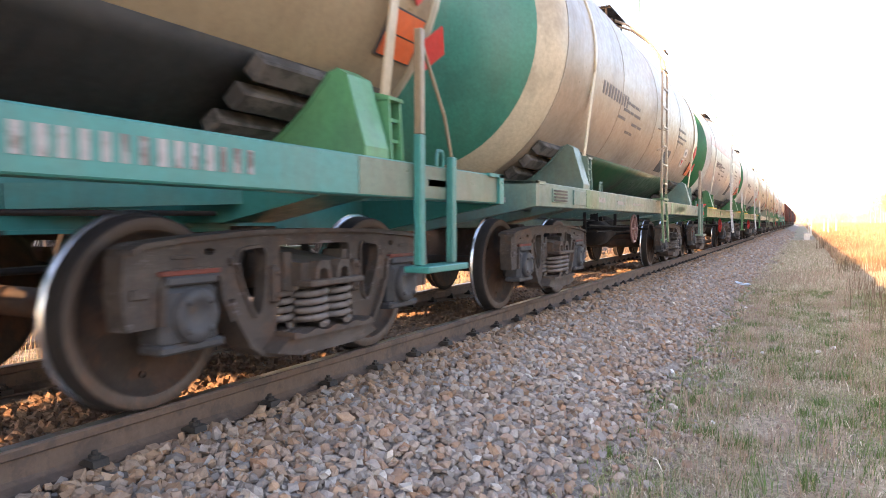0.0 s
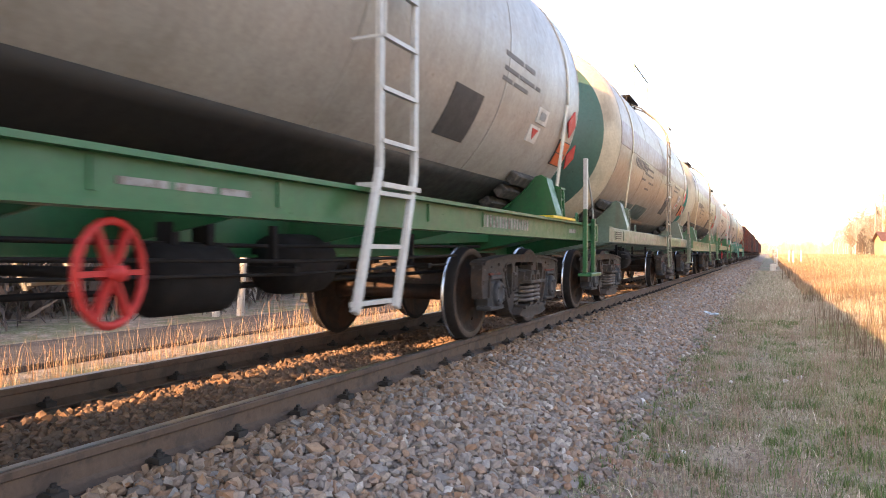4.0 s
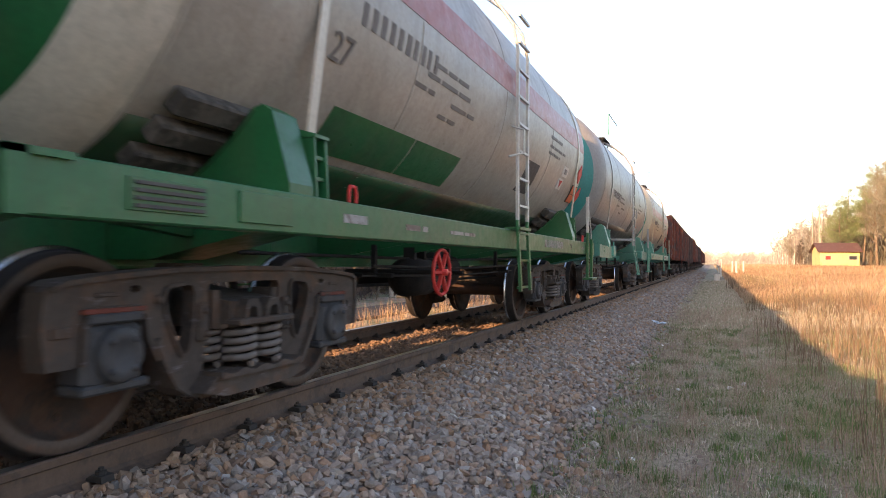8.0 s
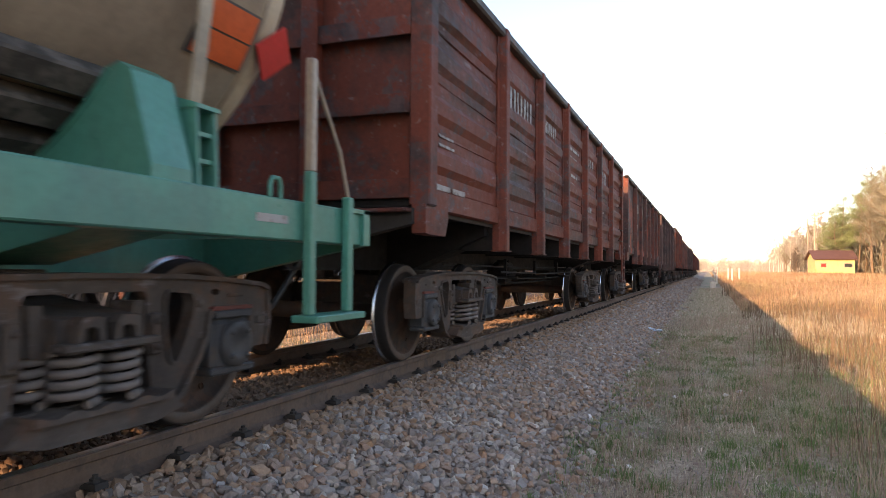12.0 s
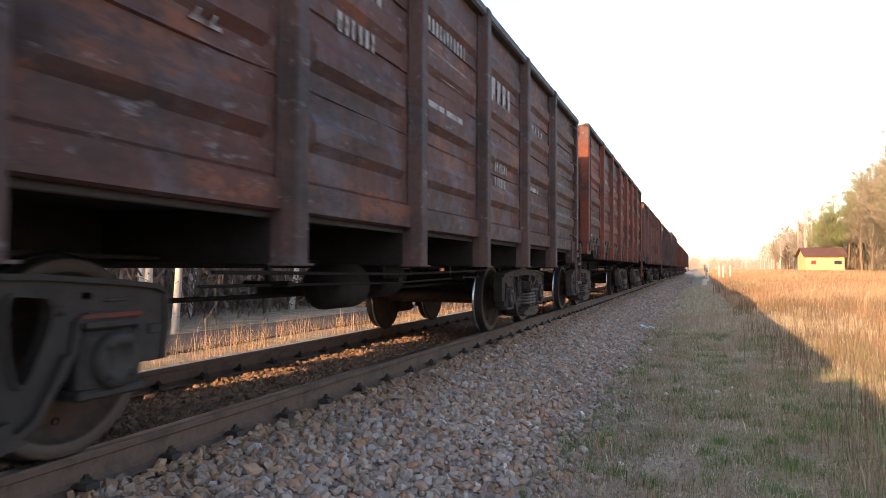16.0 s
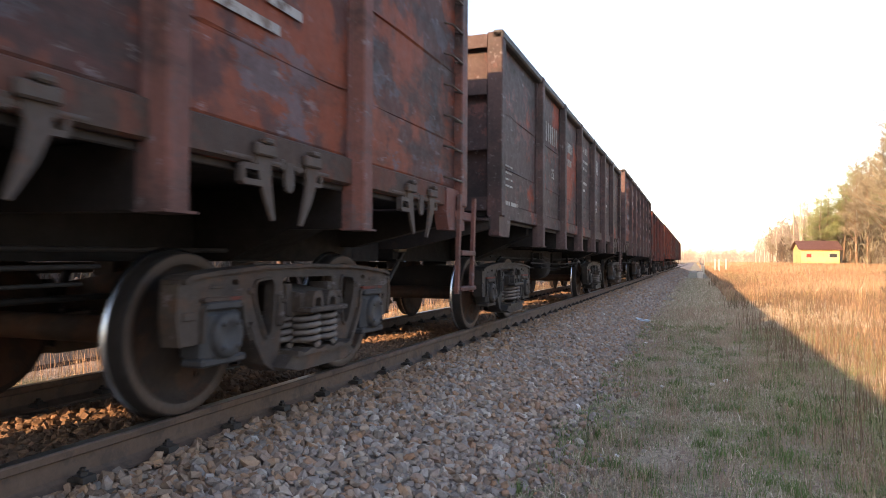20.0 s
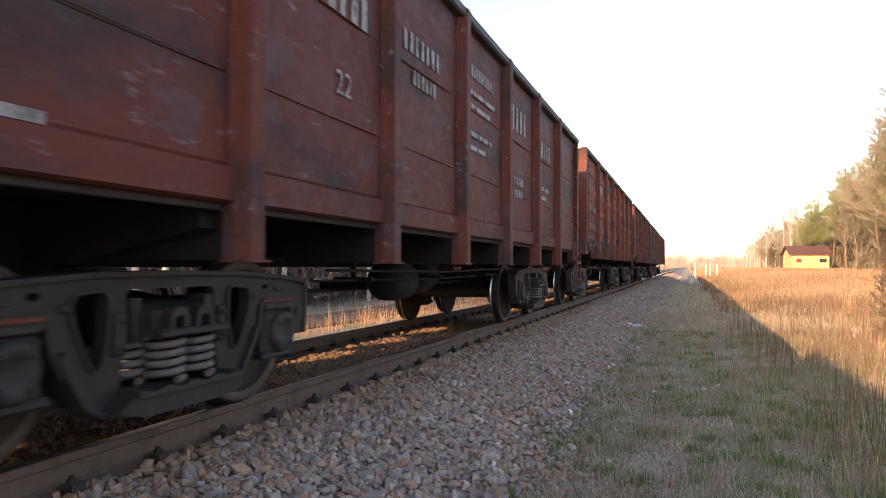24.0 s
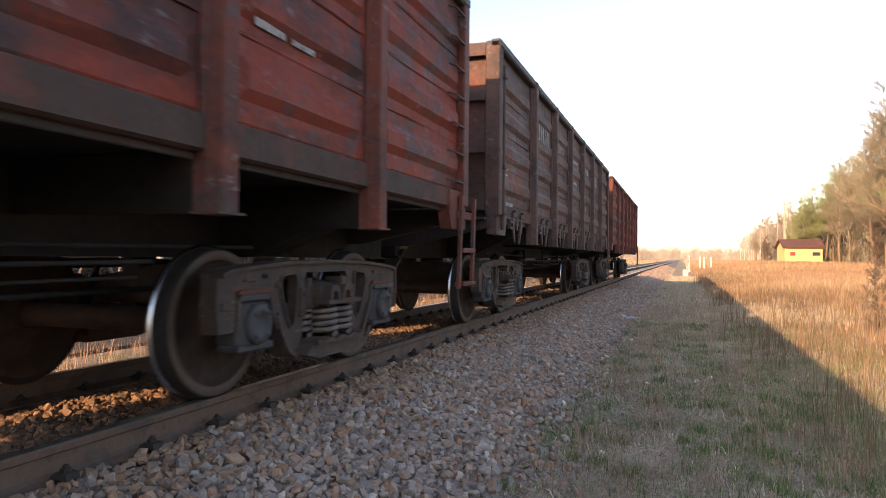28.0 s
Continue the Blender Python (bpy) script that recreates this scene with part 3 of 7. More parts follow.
def post_mesh(mat, lo, hi):
    """A pressed hat-section post, its foot below the sill."""
    g = Geo()
    g.prism([(1.50, -0.115), (1.515, -0.115), (1.528, -0.082), (1.590, -0.066), (1.600, -0.052), (1.600, 0.052), (1.590, 0.066), (1.528, 0.082), (1.515, 0.115), (1.50, 0.115)], lo + 0.34, hi, 2)
    g.prism([(1.46, -0.088), (1.528, -0.084), (1.592, -0.066), (1.603, -0.052), (1.603, 0.052), (1.592, 0.066), (1.528, 0.084), (1.46, 0.088)], lo + 0.012, lo + 0.36, 2)
    g.box(1.45, 1.612, -0.098, 0.098, lo, lo + 0.012)
    return g.mesh("side_post", mat)


def bearer_mesh(lo):
    """Cross bearer that carries a post's foot."""
    # M_DARK in place of body paint, for the shade behind the posts
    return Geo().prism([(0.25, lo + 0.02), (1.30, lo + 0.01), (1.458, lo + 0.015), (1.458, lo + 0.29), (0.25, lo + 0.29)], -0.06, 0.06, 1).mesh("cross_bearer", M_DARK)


def panel_mesh(mat, lower, width, lo, hi, pressed, dents):
    """One side panel as a single sheet: pressed beads with sloping ends, plank seams, a stiff lower edge, slight dents."""
    w, span = width / 2, hi - lo
    levels = {lo: 0.0, lo + 0.012: 0.026, lo + 0.165: 0.026, lo + 0.180: -0.006, lo + 0.192: 0.0, hi: 0.0}
    beads = (0.215, 0.425, 0.635, 0.845) if pressed else ()
    rise = {z: 0.0 for z in levels}
    for c in beads:
        z = lo + span * c
        for dz, d in ((-0.120, 0.0), (-0.060, 0.034), (0.045, 0.036), (0.105, 0.0)):
            levels[z + dz], rise[z + dz] = 0.0, d
    for c in ((0.32, 0.53, 0.74) if pressed else (0.30, 0.62)):
        z = lo + span * c
        for dz, d in ((-0.011, 0.0), (-0.006, 0.009), (0.006, 0.009), (0.011, 0.0)):
            levels[z + dz], rise[z + dz] = d, 0.0
    zs = sorted(levels)
    cols = [(-w, 0), (-w + 0.09, 0), (-w + 0.17, 1), (-w * 0.4, 1), (w * 0.4, 1), (w - 0.17, 1), (w - 0.09, 0), (w, 0)]
    rd = random.Random(dents)
    vs, fs, n = [], [], len(cols)
    for k, z in enumerate(zs):
        for i, (y, on) in enumerate(cols):
            inner = 0 < i < n - 1 and 5 < k < len(zs) - 1
            vs.append((1.50 + levels[z] + rise[z] * on + (rd.uniform(-0.008, 0.006) if inner else 0.0), y, z + (rd.uniform(-0.004, 0.004) if inner else 0)))
    m = len(zs)
    for k in range(m - 1):
        fs += [(k * n + i, k * n + i + 1, (k + 1) * n + i + 1, (k + 1) * n + i) for i in range(n - 1)]
    b = len(vs)
    vs += [(1.465, -w, lo), (1.465, w, lo), (1.465, w, hi), (1.465, -w, hi)]
    fs += [(b, b + 3, b + 2, b + 1), (*range(n), b + 1, b), (*range((m - 1) * n, m * n)[::-1], b + 3, b + 2),
           (*[k * n for k in range(m)][::-1], b, b + 3), (*[k * n + n - 1 for k in range(m)], b + 2, b + 1)]
    g = Geo().add(vs, fs)
    g.m = [int(i < 3 * (n - 1)) for i in range(len(fs))]
    return g.mesh("side_panel", mat, lower)


def latch_mesh(mat):
    """Hatch latches on their rod: slotted bracket with a tooth, a round tab, and a bent catch with a small hook."""
    g = Geo()
    # slotted bracket
    g.prism([(-0.36, -0.02), (-0.345, 0.0), (-0.15, 0.0), (-0.15, -0.03), (-0.335, -0.03)], 1.50, 1.54)
    g.prism([(-0.36, -0.02), (-0.335, -0.03), (-0.335, -0.075), (-0.36, -0.09)], 1.50, 1.54)
    g.prism([(-0.36, -0.09), (-0.335, -0.075), (-0.15, -0.075), (-0.15, -0.105), (-0.345, -0.105)], 1.50, 1.54)
    # pointed tooth
    g.prism([(-0.25, 0.05), (-0.13, 0.05), (-0.118, -0.08), (-0.085, -0.265), (-0.105, -0.27), (-0.175, -0.15), (-0.225, -0.05)], 1.518, 1.538)
    # round tab
    g.prism([(0.02, 0.045), (0.10, 0.045), (0.10, -0.07), (0.09, -0.10), (0.06, -0.115), (0.03, -0.10), (0.02, -0.07)], 1.515, 1.533)
    # slanting catch that ends in a point, with its hook
    g.prism([(0.20, 0.06), (0.325, 0.06), (0.318, -0.05), (0.265, -0.16), (0.175, -0.285), (0.160, -0.28), (0.205, -0.14), (0.228, -0.03)], 1.516, 1.538)
    for y in (-0.19, 0.26):
        g.box(1.526, 1.562, y - 0.085, y + 0.085, 0.045, 0.105, 0, 0.008)
        g.box(1.526, 1.575, y - 0.03, y + 0.05, 0.105, 0.135, 0, 0.008)
    g.prism([(0.30, -0.055), (0.385, -0.055), (0.395, -0.035), (0.395, 0.01), (0.375, 0.01), (0.372, -0.032), (0.30, -0.032)], 1.50, 1.535)
    g.tube([(1.515, -0.48, 0.025), (1.515, 0.48, 0.025)], 0.016, 6)
    for y in (-0.25, 0.0, 0.16, 0.34):
        g.box(1.485, 1.53, y - 0.02, y + 0.02, 0.0, 0.06, 0, 0.006)
    return g.mesh("hatch_latch", mat)


M_DUSTY = paint("dust-caked lower edge", (0.070, 0.046, 0.038), (0.12, 0.046, 0.032), 0.46, dirt=(0.045, 0.038, 0.035), dirty=0.55, rough=0.8, scale=2.2, relief=0.6)


def gondola(spec, at_start):
    """An open wagon: spec gives its paint, whether it has pressed panels and hatch latches, and its heights."""
    mat, patch, low, high = spec["mat"], spec.get("post", spec["mat"]), spec.get("low", 1.06), spec.get("high", 3.38)
    rng = random.Random(spec["seed"])
    w = tagged(new("open_freight_wagon"), spec["label"], "freight wagon", "wagons of the train")
    sill = low + 0.42
    me_post = post_mesh(patch, low, high)
    me_bearer = bearer_mesh(low)
    edges = [CORNERS[0], *POSTS, CORNERS[1]]
    spans = {}
    for side in (1, -1):
        turn = Matrix.Identity(4) if side > 0 else MIRROR
        for y in edges[1:-1]:
            put("side_post", me_post, w, at(0, y, 0) @ turn)
            put("cross_bearer", me_bearer, w, at(0, y, 0) @ turn)
        for k in range(7):
            a, b = edges[k] + 0.06, edges[k + 1] - 0.06
            if k == 0:
                a = CORNERS[0]
            if k == 6:
                b = CORNERS[1]
            key = (round(b - a, 3), k % 3)
            if key not in spans:
                spans[key] = panel_mesh(mat, M_DUSTY if spec["latches"] is True or spec.get("grimy") else mat, b - a, sill - 0.14, high - 0.08, spec["pressed"], spec["seed"] * 10 + k)
            put("side_panel", spans[key], w, at(0, (a + b) / 2, 0) @ turn)
        # corner post, top and bottom rails
        for e in CORNERS:
            s = -1 if e < 5 else 1
            y0, y1 = sorted((e - 0.10 * s, e + 0.06 * s))
            g = Geo().box(1.40, 1.575, y0, y1, sill - 0.12, high, 0, 0.012)
            # broad foot plate, cut back at the bottom
            a, b = e + 0.062 * s, e - 0.42 * s
            g.prism([(a, sill + 0.02), (a, sill - 0.33), (e - 0.02 * s, sill - 0.34), (e - 0.36 * s, sill - 0.34), (b, sill - 0.20), (b, sill + 0.02)], 1.43, 1.545)
            part("corner_post", g, patch, w, m=at(0, 0, 0) if side > 0 else Matrix.Diagonal((-1, 1, 1, 1)))
        g = Geo().box(1.455, 1.585, CORNERS[0] - 0.06, CORNERS[1] + 0.06, high - 0.085, high + 0.02, 0, 0.02)
        part("top_rail", g, M_TOPRAIL, w, "worn dark top rail", m=Matrix.Identity(4) if side > 0 else Matrix.Diagonal((-1, 1, 1, 1)))
        g = Geo().box(1.44, 1.463, CORNERS[0], CORNERS[1], sill - 0.175, sill - 0.05, 0, 0.006)
        part("side_sill", g, M_GRIME_SHADE, w, m=Matrix.Identity(4) if side > 0 else Matrix.Diagonal((-1, 1, 1, 1)))
        if spec["latches"]:
            me = latch_mesh(M_LATCH)
            for k in range(7):
                c = (edges[k] + edges[k + 1]) / 2
                if spec["latches"] == "ends" and k != 6:
                    continue
                put("hatch_latch", me, w, at(0, c, sill - 0.14) @ turn)
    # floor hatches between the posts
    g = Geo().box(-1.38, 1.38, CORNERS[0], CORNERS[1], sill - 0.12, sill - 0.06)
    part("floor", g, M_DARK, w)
    # end walls: sheet with ribs between the corner posts
    for e in CORNERS:
        s = -1 if e < 5 else 1
        y0, y1 = sorted((e - 0.04 * s, e - 0.08 * s))
        g = Geo().box(-1.42, 1.42, y0, y1, sill - 0.12, high - 0.02)
        part("end_wall", g, mat, w)
        for z in (sill + 0.02, sill + (high - sill) * 0.36, sill + (high - sill) * 0.68, high - 0.09):
            y2, y3 = sorted((e - 0.04 * s, e + 0.055 * s))
            g = Geo().prism([(y2, z - 0.075), (y3, z - 0.045), (y3, z + 0.045), (y2, z + 0.075)], -1.398, 1.398)
            part("end_rib", g, patch, w)
        for x in (-0.5, 0.5):
            g = Geo().box(x - 0.075, x + 0.075, *sorted((e - 0.04 * s, e + 0.085 * s)), sill - 0.1, high - 0.16, 0, 0.012)
            part("end_post", g, patch, w)
        y2, y3 = sorted((e - 0.02 * s, e + 0.10 * s))
        g = Geo().prism([(-1.45, sill - 0.14), (-1.45, sill - 0.26), (-0.45, sill - 0.48), (0.45, sill - 0.48), (1.45, sill - 0.26), (1.45, sill - 0.14)], y2, y3, 1)
        part("end_sill", g, M_GRIME_SHADE, w)
    if spec["latches"] is True:
        rod = part("corner_rod", Geo().tube([(1.565, CORNERS[0] + 0.16, sill - 0.28), (1.565, CORNERS[0] + 0.16, high - 0.25)], 0.024, 8), M_LATCH, w, "upright iron rod at the corner")
        for k in range(4):
            z = sill - 0.1 + k * (high - sill - 0.3) / 3
            part("rod_bracket", Geo().box(1.51, 1.60, CORNERS[0] + 0.10, CORNERS[0] + 0.22, z, z + 0.05, 0, 0.006), patch, rod)
    part("end_ledge", Geo().box(-1.44, 1.44, CORNERS[0] - 0.20, CORNERS[0] - 0.062, sill - 0.175, sill - 0.145, 0, 0.006), patch, w)
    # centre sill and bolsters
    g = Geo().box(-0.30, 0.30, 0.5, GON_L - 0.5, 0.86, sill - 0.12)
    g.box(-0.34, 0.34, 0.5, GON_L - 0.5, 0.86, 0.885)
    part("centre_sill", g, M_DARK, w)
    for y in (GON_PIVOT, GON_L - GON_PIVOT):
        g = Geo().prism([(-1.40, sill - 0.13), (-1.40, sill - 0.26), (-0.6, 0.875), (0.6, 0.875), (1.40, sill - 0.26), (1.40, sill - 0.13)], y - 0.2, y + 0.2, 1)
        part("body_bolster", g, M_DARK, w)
    # rungs on the last panel, step under the corner
    y = CORNERS[1]
    for k in range(7):
        z = sill + 0.12 + k * (high - sill - 0.3) / 6
        g = Geo().tube([(1.50, y - 0.38, z), (1.575, y - 0.38, z - 0.02), (1.575, y - 0.10, z - 0.02), (1.50, y - 0.10, z)], 0.011, 6)
        part("rung", g, M_LATCH, w)
    step = part("step", Geo().box(1.51, 1.605, y - 0.17, y + 0.25, 0.60, 0.64, 0, 0.008), patch, w, "narrow iron corner step")
    for yy in (y - 0.17, y + 0.25):
        part("stile", Geo().bar((1.572, yy - 0.05, 0.58), (1.572, yy + 0.02, sill - 0.02), 0.05, 0.032, 0, (1, 0, 0)), patch, step)
    part("tread", Geo().box(1.545, 1.60, y - 0.16, y + 0.24, 0.92, 0.965, 0, 0.006), patch, step)
    part("bracket", Geo().box(1.44, 1.56, y - 0.20, y + 0.28, sill - 0.24, sill - 0.16, 0, 0.008), patch, step)
    step = part("step", Geo().box(-1.60, -1.50, 0.66, 1.04, 0.48, 0.53, 0, 0.008), patch, w, "narrow iron corner step")
    for yy in (0.66, 1.04):
        part("stile", Geo().box(-1.59, -1.53, yy - 0.035, yy + 0.035, 0.48, sill + 0.02, 0, 0.008), patch, step)
    # writing
    x = 1.5095
    def text_rows(y0, rows):
        g = Geo()
        for z, a, b, h, n in rows:
            bars(g, y0 + a, y0 + b, z, z + h, x, n, rng)
        tagged(part("lettering", g, spec.get("ink", M_WHITE), w, "unreadable white stencilled lettering"), kind="stuff")
    e1 = edges[1] + 0.22
    text_rows(e1, [(low + 1.56, 0.0, 1.2, 0.28, 8)])
    text_rows(edges[0] + 0.18, [(low + 0.66 + 0.075 * k, 0.1, 0.46, 0.036, 3) for k in range(4)] + [(low + 0.44, 0.0, 0.75, 0.075, 6)])
    text_rows(edges[2] + 0.2, [(low + 1.66, 0.1, 0.95, 0.16, 4), (low + 1.42, 0.3, 0.85, 0.12, 3)])
    text_rows(edges[3] + 0.18, [(low + 1.9, 0.0, 1.05, 0.12, 8), (low + 1.70, 0.0, 1.1, 0.08, 9), (low + 1.56, 0.0, 0.9, 0.08, 7), (low + 1.28, 0.1, 0.95, 0.08, 7), (low + 1.14, 0.1, 0.7, 0.08, 5)])
    text_rows(edges[4] + 0.2, [(low + 1.70, 0.15, 1.0, 0.30, 3), (low + 1.02, 0.3, 0.8, 0.10, 4), (low + 0.86, 0.3, 0.75, 0.10, 4)])
    text_rows(edges[5] + 0.2, [(low + 1.6, 0.1, 1.0, 0.24, 4), (low + 1.1, 0.1, 0.85, 0.09, 6), (low + 0.96, 0.1, 0.7, 0.09, 5)])
    words("region_number", "22", 0.22, M_WHITE, w, at(1.511, e1 + 0.82, low + 1.12) @ FACE_RIGHT, "white painted number")
    running_gear(w, GON_L, GON_PIVOT, spec["seed"] % 12 in (0, 1, 2, 3, 5), OILY if spec.get("oily") else CLEAN)
    WAGONS.append((w, at_start))
    return w


M_TOPRAIL = paint("worn dark top rail", (0.06, 0.055, 0.055), (0.12, 0.06, 0.04), 0.35, dirty=0.3, rough=0.6, scale=4)
M_LATCH = paint("greasy latch iron", (0.078, 0.058, 0.050), (0.11, 0.060, 0.044), 0.4, dirty=0.5, rough=0.7, scale=10)


def ore(name, a, b, amount, dirty=0.55, scale=1.1, third=None):
    a, b = (tuple(k * v for k, v in zip((0.70, 0.52, 0.51), c)) for c in (a, b))
    third = tuple(0.62 * v for v in third) if third else tuple(0.45 * p + 0.55 * q for p, q in zip(b, (0.10, 0.09, 0.10)))
    return paint(name, a, b, amount, dirt=(0.045, 0.038, 0.037), dirty=0.8 * dirty, rough=0.62, scale=scale, third=third, gloss=0.22)


RUST, BRICK, SOOT, SLATE = (0.23, 0.075, 0.045), (0.33, 0.085, 0.045), (0.075, 0.062, 0.060), (0.13, 0.12, 0.135)
GONDOLAS = [
    dict(label="rust-brown open wagon with pressed steel sides", mat=ore("rust brown wagon", RUST, SOOT, 0.35), pressed=True, latches=False),
    dict(label="sooty open wagon with bright orange-red paint patches", mat=ore("sooty wagon with red patches", SOOT, (0.42, 0.10, 0.04), 0.46, 0.4, 0.9), post=ore("sooty posts", (0.17, 0.10, 0.085), RUST, 0.45), pressed=False, latches="ends"),
    dict(label="grey-brown open wagon with pressed steel sides", mat=ore("grey brown wagon", (0.15, 0.085, 0.07), (0.17, 0.16, 0.175), 0.45, third=(0.36, 0.12, 0.06)), post=ore("grey brown posts", (0.12, 0.09, 0.085), SOOT, 0.4), pressed=True, latches=False, low=0.88, high=3.44, oily=True),
    dict(label="red-brown open wagon with many hatch latches", mat=ore("red brown wagon", (0.28, 0.098, 0.06), (0.15, 0.105, 0.095), 0.44, third=(0.17, 0.145, 0.155)), post=ore("red brown posts", (0.25, 0.09, 0.055), SOOT, 0.25), pressed=True, latches=True, high=3.62),
    dict(label="dull purple-brown open wagon with hatch latches", mat=ore("purple brown wagon", (0.13, 0.072, 0.065), (0.31, 0.105, 0.055), 0.49, third=(0.18, 0.165, 0.20), scale=1.5), post=ore("purple brown posts", (0.24, 0.135, 0.115), (0.17, 0.12, 0.11), 0.35), pressed=False, latches=True),
    dict(label="slate-grey open wagon with flaking red paint", mat=ore("slate wagon with red flakes", (0.105, 0.09, 0.09), (0.38, 0.10, 0.05), 0.42, 0.35, 0.8), post=ore("slate posts", (0.11, 0.095, 0.095), RUST, 0.3), pressed=False, latches="ends", oily=True),
    dict(label="blue-grey and rust open wagon with pressed sides and latches", mat=ore("blue grey rusty wagon", (0.17, 0.13, 0.135), (0.30, 0.11, 0.065), 0.52, third=(0.20, 0.20, 0.235)), post=ore("blue grey posts", (0.14, 0.115, 0.115), RUST, 0.35), pressed=True, latches=True, high=3.60),
    dict(label="freshly painted brick-red open wagon with smooth sides", mat=ore("fresh brick red wagon", (0.195, 0.066, 0.048), (0.17, 0.058, 0.043), 0.4, 0.25), oily=True, pressed=False, latches=False, low=0.89, high=3.32),
    dict(label="orange-red open wagon with pressed sides and latches", mat=ore("orange red wagon", (0.33, 0.088, 0.045), (0.20, 0.09, 0.07), 0.42, third=(0.17, 0.11, 0.10)), post=ore("orange red posts", (0.27, 0.085, 0.05), SOOT, 0.2), pressed=True, latches=True),
    dict(label="faded red open wagon with pressed steel sides", mat=ore("faded red wagon", (0.33, 0.082, 0.05), (0.15, 0.10, 0.095), 0.42, third=(0.16, 0.125, 0.13)), post=ore("faded red posts", (0.22, 0.085, 0.06), SOOT, 0.3), pressed=True, latches=False, grimy=True),
    dict(label="grey-brown dusty open wagon with hatch latches", mat=ore("dusty grey wagon", (0.17, 0.115, 0.098), (0.28, 0.095, 0.055), 0.40, third=(0.19, 0.17, 0.17)), post=ore("dusty posts", (0.15, 0.115, 0.105), SOOT, 0.3), pressed=True, latches=True),
    dict(label="bright red open wagon at the train's end", mat=ore("bright red wagon", (0.23, 0.075, 0.052), (0.18, 0.065, 0.048), 0.35, 0.3), pressed=True, latches=False),
]

# ---------------------------------------------------------------- tank wagons
TANK_L, TANK_PIVOT = 12.02, 2.11
TANK_R, TANK_Z = 1.50, 2.72
TANK_A, TANK_B = 1.36, 10.66        # ends of the barrel's straight part


def shell_mesh(body, cap, ring, y0, y1, cap_r=1.30):
    """The barrel with its two bowed ends; the middle of each end has its own paint."""
    prof, mis = [], []
    for k in range(19):
        t = math.pi / 2 * k / 18
        prof.append((y0 - 0.74 * math.cos(t), max(0.001, TANK_R * math.sin(t) if k < 18 else TANK_R)))
    for y in np.linspace(y0, y1, 9)[1:-1]:
        prof.append((y, TANK_R))
    for k in range(19):
        t = math.pi / 2 * k / 18
        prof.append((y1 + 0.74 * math.sin(t), max(0.001, TANK_R * math.cos(t) if k > 0 else TANK_R)))
    for i in range(len(prof) - 1):
        head = prof[i + 1][0] <= y0 + 1e-6 or prof[i][0] >= y1 - 1e-6
        mis.append((1 if max(prof[i][1], prof[i + 1][1]) < cap_r else 2) if head else 0)
    return Geo().lathe([(a, r) for a, r in prof], 1, 64, (0, 0, TANK_Z), mis).mesh("barrel", body, cap, ring)


